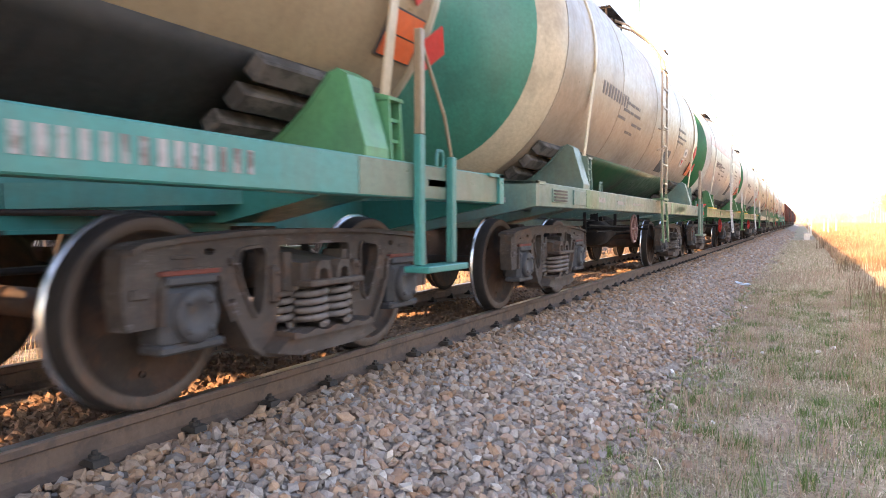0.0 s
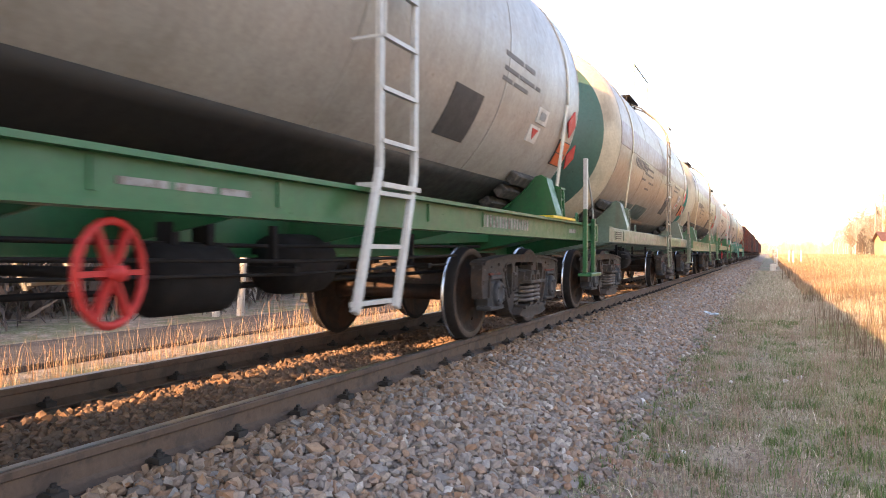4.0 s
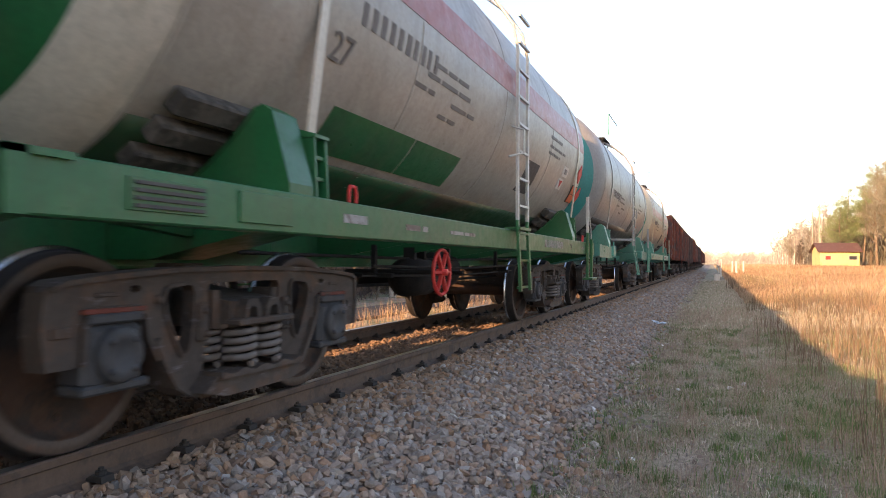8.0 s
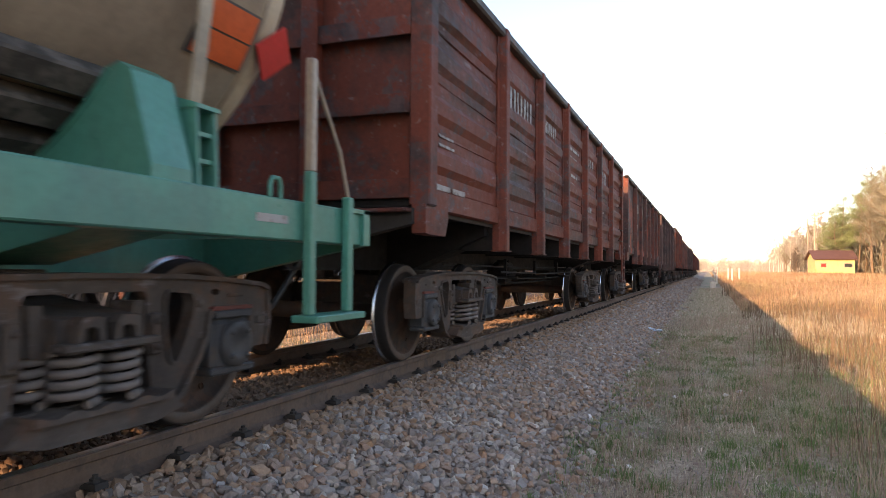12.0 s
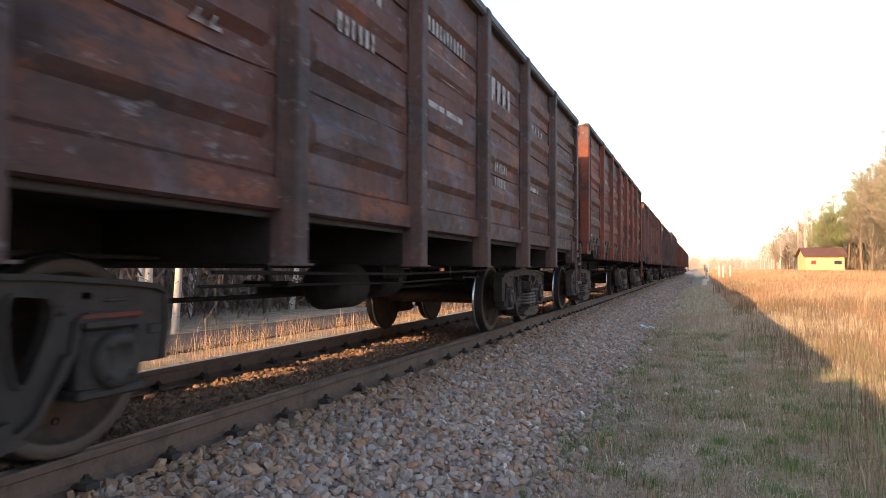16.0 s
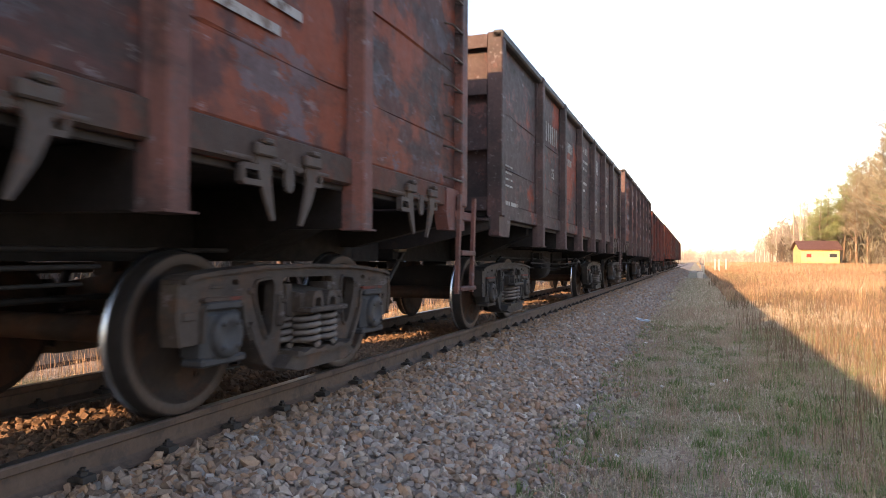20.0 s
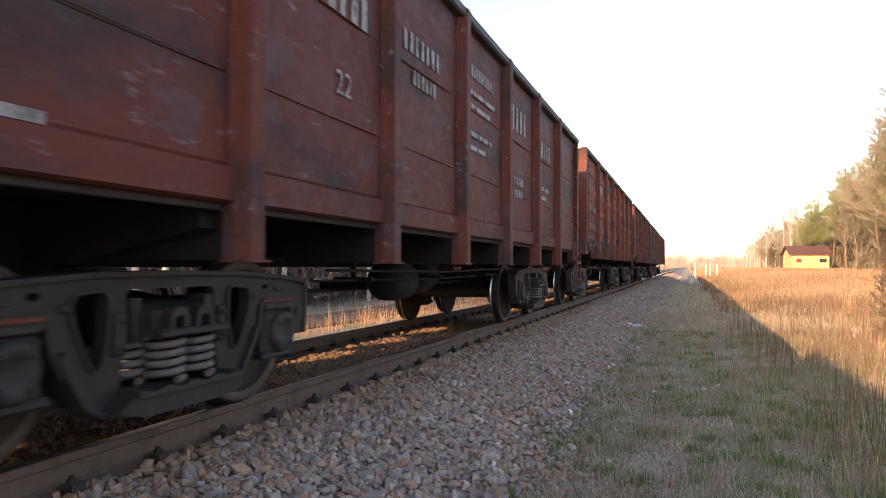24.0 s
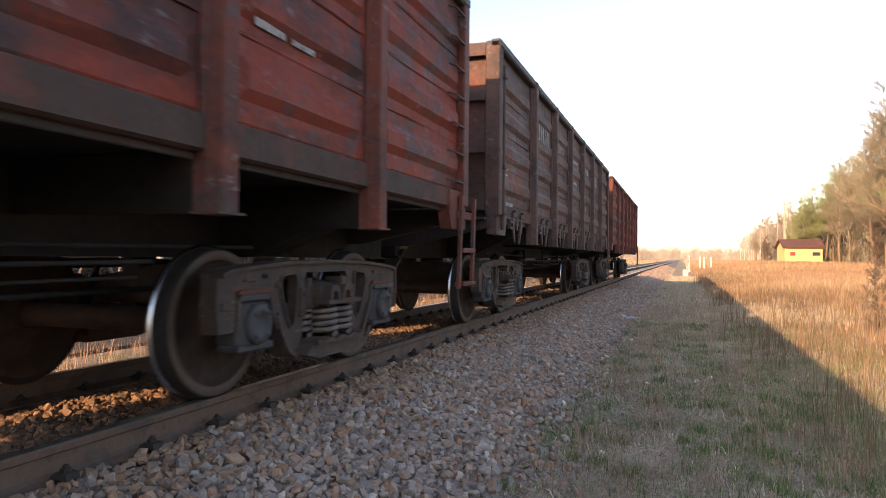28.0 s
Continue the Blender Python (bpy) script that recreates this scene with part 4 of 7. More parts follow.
def tank(spec, at_start):
    w = tagged(new("tank_wagon"), spec["label"], "tank wagon", "wagons of the train")
    rng = random.Random(spec["seed"])
    body, cap, frame_mat = spec["body"], spec["cap"], spec["frame"]
    lad, saddle_mat = spec.get("ladder", body), spec.get("saddle", frame_mat)
    ring = spec.get("ring", RINGS.get(body.name, body))
    put("barrel", shell_mesh(body, cap, ring, TANK_A, TANK_B, spec.get("cap_r", 1.31)), w)
    mid = TANK_L / 2
    R = TANK_R
    # weld seams round the barrel
    for y in (TANK_A - 0.02, 3.7, 6.0, 8.3, TANK_B + 0.02):
        part("weld_seam", Geo().arc(R, -180, 180, y - 0.012, y + 0.012, TANK_Z, 0.003), body, w)
    # painted bands and coats
    for name, mat, a0, a1, y0, y1, label in spec.get("coats", ()):
        for s in (1, -1):
            g = Geo().arc(R, a0, a1, y0, y1, TANK_Z, 0.004)
            part(name, g, mat, w, label, Matrix.Identity(4) if s > 0 else at(0, TANK_L, 0) @ MIRROR)
    # saddles, timber blocks and straps over the bogies
    side_sill = spec.get("side_sill", True)
    for y in (2.08, 10.06 - 0.10):
        for e in (1, -1):
            m = at(0, y, 0) @ (Matrix.Identity(4) if e > 0 else Matrix.Diagonal((-1, 1, 1, 1)))
            # gusset plates that follow the barrel, with a cap strip
            for d in (-0.12, 0.10):
                g = Geo().prism([(0.66, 1.225), (1.47, 1.225), (1.47, 1.29), (1.355, 1.68), (1.29, 1.715), (1.235, 1.70), (1.14, 1.59), (1.02, 1.475), (0.86, 1.36), (0.66, 1.26)], d, d + 0.022, 1)
                part("saddle_plate", g, saddle_mat, w, m=m)
            part("saddle_cradle", Geo().arc(R + 0.108, -64, -39.5, -0.13, 0.13, TANK_Z, 0.016), saddle_mat, w, m=m)
            part("saddle_face", Geo().prism([(1.462, 1.225), (1.475, 1.225), (1.475, 1.29), (1.36, 1.68), (1.29, 1.722), (1.29, 1.71), (1.347, 1.672), (1.462, 1.285)], -0.118, 0.098, 1), saddle_mat, w, m=m)
            # strap anchor: two cheeks with ribs
            anchor = part("strap_anchor", Geo().prism([(1.27, 1.58), (1.45, 1.58), (1.45, 1.60), (1.27, 1.65)], 0.16, 0.32, 1), saddle_mat, w, m=m)
            for d in (0.17, 0.29):
                part("cheek", Geo().prism([(1.34, 1.235), (1.46, 1.235), (1.44, 1.58), (1.36, 1.62), (1.28, 1.58)], d, d + 0.018, 1), saddle_mat, anchor)
            for z in (1.34, 1.46):
                part("rib", Geo().box(1.33, 1.435, 0.188, 0.29, z, z + 0.02), saddle_mat, anchor)
            for a in (-43.5, -50.5, -58.0):
                q = Matrix.Translation((0, 0, TANK_Z)) @ Matrix.Rotation(-radians(a), 4, "Y")
                g = Geo().box(R + 0.004, R + 0.10, -0.58, 0.36, -0.065, 0.065, 0, 0.012, q)
                part("timber_block", g, M_WOOD, w, "weathered timber bearing block", m)
        # the strap leaves the barrel and runs straight down to its anchors
        strap = spec.get("strap", ring)
        g = Geo().arc(R, -7.3, 187.3, y + 0.19, y + 0.27, TANK_Z, 0.014)
        part("hold_down_strap", g, strap, w, "flat steel hold-down strap")
        for e in (1, -1):
            g = Geo().bar((e * 1.494, y + 0.23, 2.54), (e * 1.376, y + 0.23, 1.60), 0.016, 0.08, 0, (0, 1, 0))
            part("strap_end", g, strap, w)
    # frame
    if side_sill:
        for e in (1, -1):
            fl = Matrix.Identity(4) if e > 0 else Matrix.Diagonal((-1, 1, 1, 1))
            g = Geo()
            deep = spec.get("deep", 0.0)
            y0, y1 = 0.42, TANK_L - 0.42
            lo = 1.02 - deep
            if spec.get("ibeam"):
                prof = [(1.36, lo), (1.50, lo), (1.50, lo + 0.025), (1.44, lo + 0.025), (1.44, 1.21), (1.50, 1.21), (1.50, 1.235), (1.36, 1.235), (1.36, 1.21), (1.42, 1.21), (1.42, lo + 0.025), (1.36, lo + 0.025)]
            else:
                prof = [(1.36, lo), (1.487, lo), (1.495, lo + 0.008), (1.495, 1.227), (1.487, 1.235), (1.36, 1.235), (1.36, 1.21), (1.475, 1.21), (1.475, lo + 0.025), (1.36, lo + 0.025)]
            g.prism(prof, y0, y1, 1)
            part("side_sill", g, frame_mat, w, m=fl)
    for e in (0, 1):
        m = Matrix.Identity(4) if e == 0 else at(0, TANK_L, 0) @ MIRROR
        g = Geo()
        g.prism([(-1.52, 1.24), (-1.52, 1.02), (-1.0, 0.92), (-0.42, 0.80), (0.42, 0.80), (1.0, 0.92), (1.52, 1.02), (1.52, 1.24)], 0.36, 0.44, 1)
        g.box(-1.52, 1.52, 0.36, 0.62, 1.216, 1.242)
        part("end_beam", g, frame_mat, w, m=m)
        if not side_sill:
            for q in (1, -1):
                g = Geo().prism([(0.36, 1.24), (3.0, 1.24), (3.0, 1.06), (2.5, 0.99), (0.9, 0.99), (0.36, 1.05)], *sorted((q * 1.38, q * 1.46)))
                g.box(*sorted((q * 1.455, q * 1.475)), 1.3, 2.3, 1.11, 1.14)
                g.box(*sorted((q * 1.455, q * 1.475)), 1.3, 2.3, 1.18, 1.21)
                g.box(*sorted((q * 1.30, q * 1.50)), 2.55, 2.98, 1.02, 1.26, 0, 0.02)
                part("end_frame", g, frame_mat, w, m=m)
        y = TANK_PIVOT
        g = Geo().prism([(-1.42, 1.19), (-1.42, 1.05), (-0.6, 0.88), (0.6, 0.88), (1.42, 1.05), (1.42, 1.19)], y - 0.22, y + 0.22, 1)
        part("body_bolster", g, frame_mat, w, m=m)
        for q in (1, -1):
            g = Geo().bar((q * 0.3, 3.4, 1.0), (q * 1.4, 0.5, 1.12), 0.08, 0.12)
            part("diagonal_brace", g, frame_mat, w, m=m)
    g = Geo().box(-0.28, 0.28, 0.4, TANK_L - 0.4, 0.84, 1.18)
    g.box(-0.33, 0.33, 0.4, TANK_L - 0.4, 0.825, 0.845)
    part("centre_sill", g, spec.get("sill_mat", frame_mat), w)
    if side_sill:
        for y in (4.2, 5.2, 6.8, 7.8):
            g = Geo().prism([(-1.45, 1.20), (-1.45, 1.08), (-0.4, 0.90), (0.4, 0.90), (1.45, 1.08), (1.45, 1.20)], y - 0.01, y + 0.01, 1)
            part("cross_bearer", g, frame_mat, w)
    # ladders on both sides, bowed over the barrel's top
    for e in (0, 1):
        m = Matrix.Identity(4) if e == 0 else at(0, TANK_L, 0) @ MIRROR
        y0 = 6.20 + spec.get("lad_y", 0.0)
        y1 = y0 + 0.42
        out = spec.get("splay", 0.0)
        sway = spec.get("sway", out)
        foot_mat = spec.get("foot", frame_mat)
        first = None
        for y in (y0, y1):
            g = Geo().bar((1.56, y, 1.34), (1.56, y, 3.22), 0.05, 0.03, 0, (1, 0, 0))
            g.tube([(1.56, y, 3.20), (1.50, y, 3.50), (1.30, y, 3.80), (1.0, y, 4.05), (0.6, y, 4.24)], 0.02, 6)
            rail = part("ladder_rail", g, lad, w, "narrow steel ladder rail", m)
            first = first or rail
            part("ladder_foot", Geo().bar((1.60 + out, y - sway, 0.56), (1.56, y, 1.34), 0.05, 0.03, 0, (1, 0, 0)), foot_mat, w, m=m)
        for k in range(11):
            z = 0.60 + k * 0.30
            x = 1.57 + (out * (1.34 - z) / 0.78 if z < 1.34 else 0)
            d = sway * (1.34 - z) / 0.78 if z < 1.34 else 0
            put("ladder_rung", Geo().bar((x, y0 - d, z), (x, y1 - d, z), 0.03, 0.025).mesh("ladder_rung", foot_mat if z < 1.34 else lad), first)
        if spec.get("braces"):
            for a, b in (((0.86, y0 - 0.32, 1.50), (1.56, y0, 1.51)), ((0.88, y1 + 0.06, 1.50), (1.56, y1, 1.52))):
                part("ladder_brace", Geo().bar(a, b, 0.05, 0.05), lad, w, "grey angle-iron brace to the barrel", m)
            for a0, a1, ya, mat, words_ in ((-34, -28.5, 8.50, M_CHALK, "pale square notice plate"), (-32.5, -28.5, 8.85, M_RED, "small red warning plate"), (-36, -34, 8.85, M_RED, "small red warning plate")):
                part("warning_plate", Geo().arc(R, a0, a1, ya, ya + 0.2, TANK_Z, 0.012), mat, w, words_, m)
        if not spec.get("braces"):
            part("ladder_bracket", Geo().box(1.42, 1.60, y0 - 0.02, y1 + 0.02, 1.235, 1.265), foot_mat, w, m=m)
        g = Geo().tube([(1.53, y0 - 0.25, 2.0), (1.66, y0 - 0.12, 2.05), (1.66, y0 - 0.12, 2.3), (1.52, y0 - 0.10, 2.35)], 0.012, 6)
        part("ladder_bracket", g, lad, w, m=m)
    # manhole, platform and rails on top
    top = TANK_Z + R
    g = Geo().lathe([(top - 0.08, 0.36), (top + 0.16, 0.36), (top + 0.17, 0.42), (top + 0.20, 0.42), (top + 0.26, 0.30), (top + 0.28, 0.0)], 2, 24, (0, mid, 0))
    part("manhole", g, body, w, "raised manhole with a domed lid")
    g = Geo().lathe([(top - 0.05, 0.10), (top + 0.2, 0.10), (top + 0.2, 0.14), (top + 0.27, 0.12), (top + 0.28, 0.0)], 2, 14, (0.15, mid - 0.9, 0))
    part("relief_valve", g, frame_mat, w)
    g = Geo()
    deck = part("platform", Geo().box(0.58, 0.88, mid - 0.02, mid + 0.02, top - 0.035, top - 0.012), M_DARK, w, "slatted walkway beside the manhole")
    for y in (mid - 0.5, mid + 0.5):
        part("bearer", Geo().box(0.58, 0.88, y - 0.02, y + 0.02, top - 0.035, top - 0.012), M_DARK, deck)
    for y in (mid - 0.5, mid, mid + 0.5):
        part("platform_leg", Geo().bar((0.80, y, top - 0.26), (0.80, y, top - 0.036), 0.03, 0.03), M_DARK, deck)
    me = Geo().box(0.60, 0.625, mid - 0.55, mid + 0.55, top - 0.015, top + 0.01).mesh("slat", M_DARK)
    for k in range(7):
        put("slat", me, deck, at(0.04 * k, 0, 0))
    g = Geo()
    for y in (mid - 0.85, mid + 0.85):
        g.tube([(1.02, y, top), (1.02, y, top + 0.55)], 0.014, 6)
    g.tube([(1.02, mid - 0.85, top + 0.55), (1.02, mid + 0.85, top + 0.55)], 0.014, 6)
    part("guard_rail", g, frame_mat, w)
    # gate of posts and a step at the corner
    for m in (Matrix.Identity(4), at(0, TANK_L, 0) @ MIRROR):
        y0, y1 = TANK_L - 1.08 + spec.get("gate", 0.0), TANK_L - 0.66 + spec.get("gate", 0.0)
        step = part("corner_step", Geo().box(1.45, 1.62, y0 - 0.06, y1 + 0.06, 0.58, 0.62, 0, 0.006), frame_mat, w, m=m)
        for y, z in ((y0, 1.40), (y1, 1.30)):
            part("step_post", Geo().box(1.50, 1.55, y - 0.03, y + 0.03, 0.62, z, 0, 0.006), frame_mat, step)
        g = Geo().box(1.50, 1.55, y0 - 0.025, y0 + 0.025, 1.40, 2.02, 0, 0.006)
        g.tube([(1.525, y0, 1.98), (1.525, y1 - 0.1, 1.55), (1.525, y1, 1.30)], 0.012, 6)
        part("grab_rail", g, lad, w, m=m)
    # brake hand wheel
    if "wheel_y" in spec:
        g = Geo()
        pts = [(0, 0.19 * math.cos(t), 0.19 * math.sin(t)) for t in (2 * math.pi * k / 20 for k in range(21))]
        g.tube(pts, 0.016, 6, caps=False)
        for k in range(3):
            t = math.pi * k / 3
            g.bar((0, -0.185 * math.cos(t), -0.185 * math.sin(t)), (0, 0.185 * math.cos(t), 0.185 * math.sin(t)), 0.02, 0.03, 0, (1, 0, 0))
        g.lathe([(-0.04, 0.03), (0.05, 0.03), (0.05, 0.0)], 0, 10)
        part("brake_hand_wheel", g, spec.get("wheel", M_DARK), w, spec.get("wheel_label", "round spoked brake hand wheel"), at(1.42, spec["wheel_y"], 0.79) @ Matrix.Rotation(radians(spec.get("wheel_turn", 0)), 4, "Z"))
        part("brake_shaft", Geo().tube([(0.5, spec["wheel_y"], 0.79), (1.40, spec["wheel_y"], 0.79)], 0.022, 8), M_DARK, w)
    # valve under the barrel
    g = Geo().lathe([(0.85, 0.0), (0.85, 0.09), (1.0, 0.09), (1.0, 0.14), (1.25, 0.16)], 2, 16, (0, mid, 0))
    part("outlet_valve", g, M_DARK, w)
    # hazard plates and signs near the far end
    for m in (Matrix.Identity(4), at(0, TANK_L, 0) @ MIRROR):
        if spec.get("plates", True):
            y = 10.27
            part("hazard_plate", Geo().arc(R, -33, -27.9, y, y + 0.36, TANK_Z, 0.02), M_ORANGE, w, "orange hazard plate", m)
            part("hazard_plate", Geo().arc(R, -27.5, -22.3, y, y + 0.36, TANK_Z, 0.02), M_ORANGE, w, "orange hazard plate", m)
            part("plate_backing", Geo().arc(R, -33.5, -21.8, y - 0.02, y + 0.38, TANK_Z, 0.012), M_NOTICE, w, "", m)
            # white notice boards, the lower one with a red triangle
            part("notice_board", Geo().arc(R, -20.5, -14.5, 9.28, 9.62, TANK_Z, 0.008), M_BOARD, w, "white notice board", m)
            part("notice_print", Geo().arc(R, -19, -16, 9.36, 9.54, TANK_Z, 0.012), M_CHALK, w, "", m)
            part("notice_board", Geo().arc(R, -28.5, -22.0, 9.20, 9.50, TANK_Z, 0.008), M_BOARD, w, "white notice board with a red triangle", m)
            q = Matrix.Translation((0, 9.35, TANK_Z)) @ Matrix.Rotation(radians(25.0), 4, "Y") @ Matrix.Translation((R + 0.006, 0, 0))
            g = Geo().prism([(-0.09, 0.05), (0.0, -0.06), (0.09, 0.05)], 0.0, 0.006)
            g.v = [tuple(q @ Vector(p)) for p in g.v]
            part("warning_triangle", g, M_RED, w, "red warning triangle", m)
            for dy, a in ((0.46, -27), (0.10, -14)):
                g = Geo()
                t = radians(a)
                q = Matrix.Translation((0, y + dy + 0.1, TANK_Z)) @ Matrix.Rotation(-t, 4, "Y") @ Matrix.Translation((R + 0.012, 0, 0)) @ Matrix.Rotation(math.pi / 4, 4, "X")
                g.box(0, 0.012, -0.11, 0.11, -0.11, 0.11, 0, 0, q)
                part("diamond_sign", g, M_RED, w, "red diamond hazard sign", m)
        g = Geo().arc(R, -38, -21.5, 7.36, 7.92, TANK_Z, 0.006)
        part("notice_plate", g, M_NOTICE, w, "dark plate of small print", m)
    # lettering on barrel and sill, plain bars
    ink = spec.get("ink", M_BLACKTEXT)
    def rows_on_barrel(y0, rows):
        g = Geo()
        for a, da, y1, y2, n in rows:
            tall = radians(da) * R
            for p, q in signs(y2 - y1, tall, n, rng):
                g.arc(R, a + (0.22 if tall < 0.1 else 0.1) * da, a + (0.78 if tall < 0.1 else 0.9) * da, y0 + y1 + p, y0 + y1 + q, TANK_Z, 0.003, 0, 2)
        tagged(part("lettering", g, ink, w, "unreadable dark stencilled lettering"), kind="stuff")
    rows_on_barrel(2.75, spec.get("number", [(-13.5, 7, 0.0, 1.35, 8)]))
    if spec.get("region"):
        t = radians(-21)
        m = Matrix.Translation((0, 2.62, TANK_Z)) @ Matrix.Rotation(-t, 4, "Y") @ Matrix.Translation((R + 0.004, 0, 0)) @ FACE_RIGHT
        words("region_number", "27", 0.26, ink, w, m, "dark painted number")
    rows_on_barrel(4.0, [(-11, 2.5, 0.0, 0.8, 6), (-15, 2.5, -0.1, 0.9, 7), (-19.5, 2.5, -0.3, 0.1, 2), (-20, 2.5, 0.5, 1.1, 4), (-25, 2.5, 0.3, 0.7, 3)])
    rows_on_barrel(8.0, [(-6, 3, 0.2, 1.0, 5), (-10.5, 2.5, 0.2, 1.2, 6), (-14, 2.5, 0.2, 0.9, 5)])
    if side_sill:
        g = Geo()
        xx = 1.4955 if not spec.get("ibeam") else 1.4405
        for a, b, z, h, n in ((2.5, 2.8, 1.09, 0.09, 2), (3.4, 3.8, 1.09, 0.07, 3), (4.3, 5.0, 1.10, 0.05, 6), (7.8, 9.0, 1.08, 0.10, 8), (10.5, 10.8, 1.09, 0.07, 2)):
            bars(g, a, b, z, z + h, xx, n, rng)
        tagged(part("lettering", g, M_CHALK if spec.get("faded") else M_WHITE, w, "unreadable white stencilled lettering"), kind="stuff")
        xr = xx - 0.0005
        for a, b, mat in spec.get("patches", ()):
            part("repainted_patch", Geo().box(xr, xr + 0.0035, a, b, 1.030, 1.225), PATCH_PAINT[mat], w, "repainted stretch of the sill")
        if not spec.get("ibeam"):
            rib = part("ribbed_plate", Geo().box(xr, xr + 0.010, 0.86, 1.30, 1.065, 1.195, 0, 0.003), frame_mat, w, "small ribbed plate on the sill")
            for k in range(4):
                part("rib", Geo().box(xr + 0.010, xr + 0.022, 0.89, 1.27, 1.078 + 0.030 * k, 1.092 + 0.030 * k), M_NOTICE, rib)
            part("cover_plate", Geo().box(xr, xr + 0.012, 1.52, 1.95, 1.055, 1.205, 0, 0.004), frame_mat, w)
    # two rows of print on the end beam
    g = Geo()
    for z in (1.055, 1.15):
        for a, b in signs(0.62, 0.07, 0, rng):
            g.box(0.62 + a, 0.62 + b, 0.356, 0.36, z, z + 0.045)
    tagged(part("lettering", g, M_CHALK, w, "unreadable pale stencilled lettering"), kind="stuff")
    if spec.get("cap_words"):
        face = Matrix(((1, 0, 0, 0), (0, 0, -1, 0), (0, 1, 0, 0), (0, 0, 0, 1)))
        for text, z in (("\u0414\u0420", 0.26), ("17.02.2018", 0.10), ("\u0422\u0420", -0.08)):
            words("painted_date", text, 0.13, M_WHITE, w, at(0.62, 0.672, TANK_Z + z) @ Matrix.Rotation(radians(12.5), 4, "Z") @ face, "white painted date")
    for y in (2.62, TANK_L - 1.35):
        g = Geo().tube([(1.487, y - 0.045, 1.235), (1.487, y - 0.045, 1.30), (1.487, y - 0.025, 1.335), (1.487, y + 0.025, 1.335), (1.487, y + 0.045, 1.30), (1.487, y + 0.045, 1.235)], 0.012, 6)
        part("lifting_lug", g, M_RED if spec.get("redlug") else frame_mat, w)
    if spec.get("region"):
        words("region_number", "27", 0.13, M_WHITE, w, at(1.4975, 9.62, 1.125) @ FACE_RIGHT, "white painted number")
    if spec.get("yellow"):
        for m in (Matrix.Identity(4), at(0, TANK_L, 0) @ MIRROR):
            part("corner_mark", Geo().box(1.36, 1.45, 0.348, 0.36, 1.06, 1.14, 0, 0.004), M_RED, w, "small red square on the end beam", m)
            g = Geo().box(1.28, 1.44, 0.40, 0.52, 1.242, 1.29, 0, 0.008)
            g.box(1.24, 1.48, 0.43, 0.49, 1.29, 1.325, 0, 0.008)
            part("corner_fitting", g, M_RED, w, "red fitting on the frame's corner", m)
        for y in (TANK_PIVOT - 0.12, TANK_L - TANK_PIVOT + 0.12):
            for q in (1, -1):
                g = Geo().box(*sorted((q * 1.36, q * 1.52)), y - 0.45, y + 0.45, 1.236, 1.262, 0)
                part("bearing_plate", g, M_YELLOW, w, "bearing plate edged in yellow")
    running_gear(w, TANK_L, TANK_PIVOT, spec.get("small", False))
    WAGONS.append((w, at_start))
    return w


M_BOARD = paint("worn white board", (0.62, 0.58, 0.54), (0.48, 0.43, 0.38), 0.4, dirty=0.35, rough=0.6)
M_NOTICE = paint("dark notice plate", (0.06, 0.055, 0.055), (0.10, 0.09, 0.09), 0.4, dirty=0.2, rough=0.6)


M_WORNRED = paint("worn reddish paint", (0.20, 0.10, 0.085), (0.12, 0.08, 0.07), 0.4, dirty=0.4)


def coat(name, a, b=None, amount=0.35, dirty=0.35, rough=0.36, stain=0.25):
    a, b = tuple(0.68 * v for v in a), b and tuple(0.68 * v for v in b)
    return paint(name, a, b, amount, dirt=(0.12, 0.085, 0.055), dirty=dirty, rough=rough, scale=0.8, relief=0.15, gloss=0.42, stain=stain)


CREAM = coat("cream tank enamel", (0.470, 0.360, 0.270), (0.46, 0.37, 0.28), 0.4, stain=0.6)
PALE = coat("pale tank enamel", (0.520, 0.470, 0.425), (0.52, 0.47, 0.42), 0.35)
TAN = coat("tan tank enamel", (0.420, 0.315, 0.20), (0.43, 0.32, 0.205), 0.4, stain=0.6)
GREYT = coat("grey tank enamel", (0.37, 0.355, 0.35), (0.36, 0.33, 0.305), 0.35)
GREEN = coat("bright green paint", (0.016, 0.17, 0.06), (0.024, 0.13, 0.055), 0.4, 0.25)
DULLGREEN = coat("dull dark green paint", (0.075, 0.17, 0.125), (0.06, 0.13, 0.10), 0.45, 0.35)
SEABLUE = coat("sea green paint", (0.035, 0.27, 0.19), (0.045, 0.22, 0.19), 0.4, 0.3)
DKGREEN = coat("dark green coat", (0.014, 0.090, 0.040), (0.045, 0.050, 0.032), 0.42, 0.45)
OLIVE = coat("dark olive paint", (0.055, 0.10, 0.075), (0.045, 0.07, 0.055), 0.4, 0.35)
JADE = coat("jade green paint", (0.06, 0.31, 0.21), (0.05, 0.26, 0.18), 0.4, 0.25)
TEAL = coat("teal paint", (0.035, 0.30, 0.275), (0.06, 0.27, 0.235), 0.4, 0.25)
AQUA = coat("pale aqua paint", (0.085, 0.34, 0.26), (0.075, 0.27, 0.22), 0.4, 0.25)
# Frame teal made darker: the shade below the barrel is in the sill's colour.
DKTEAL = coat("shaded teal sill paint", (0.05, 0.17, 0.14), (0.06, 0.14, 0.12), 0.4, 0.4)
GREYLAD = coat("light grey ladder paint", (0.42, 0.42, 0.42), None, dirty=0.3)
FADED = coat("faded sage green paint", (0.175, 0.25, 0.185), (0.23, 0.27, 0.21), 0.45, 0.6, stain=0.7)
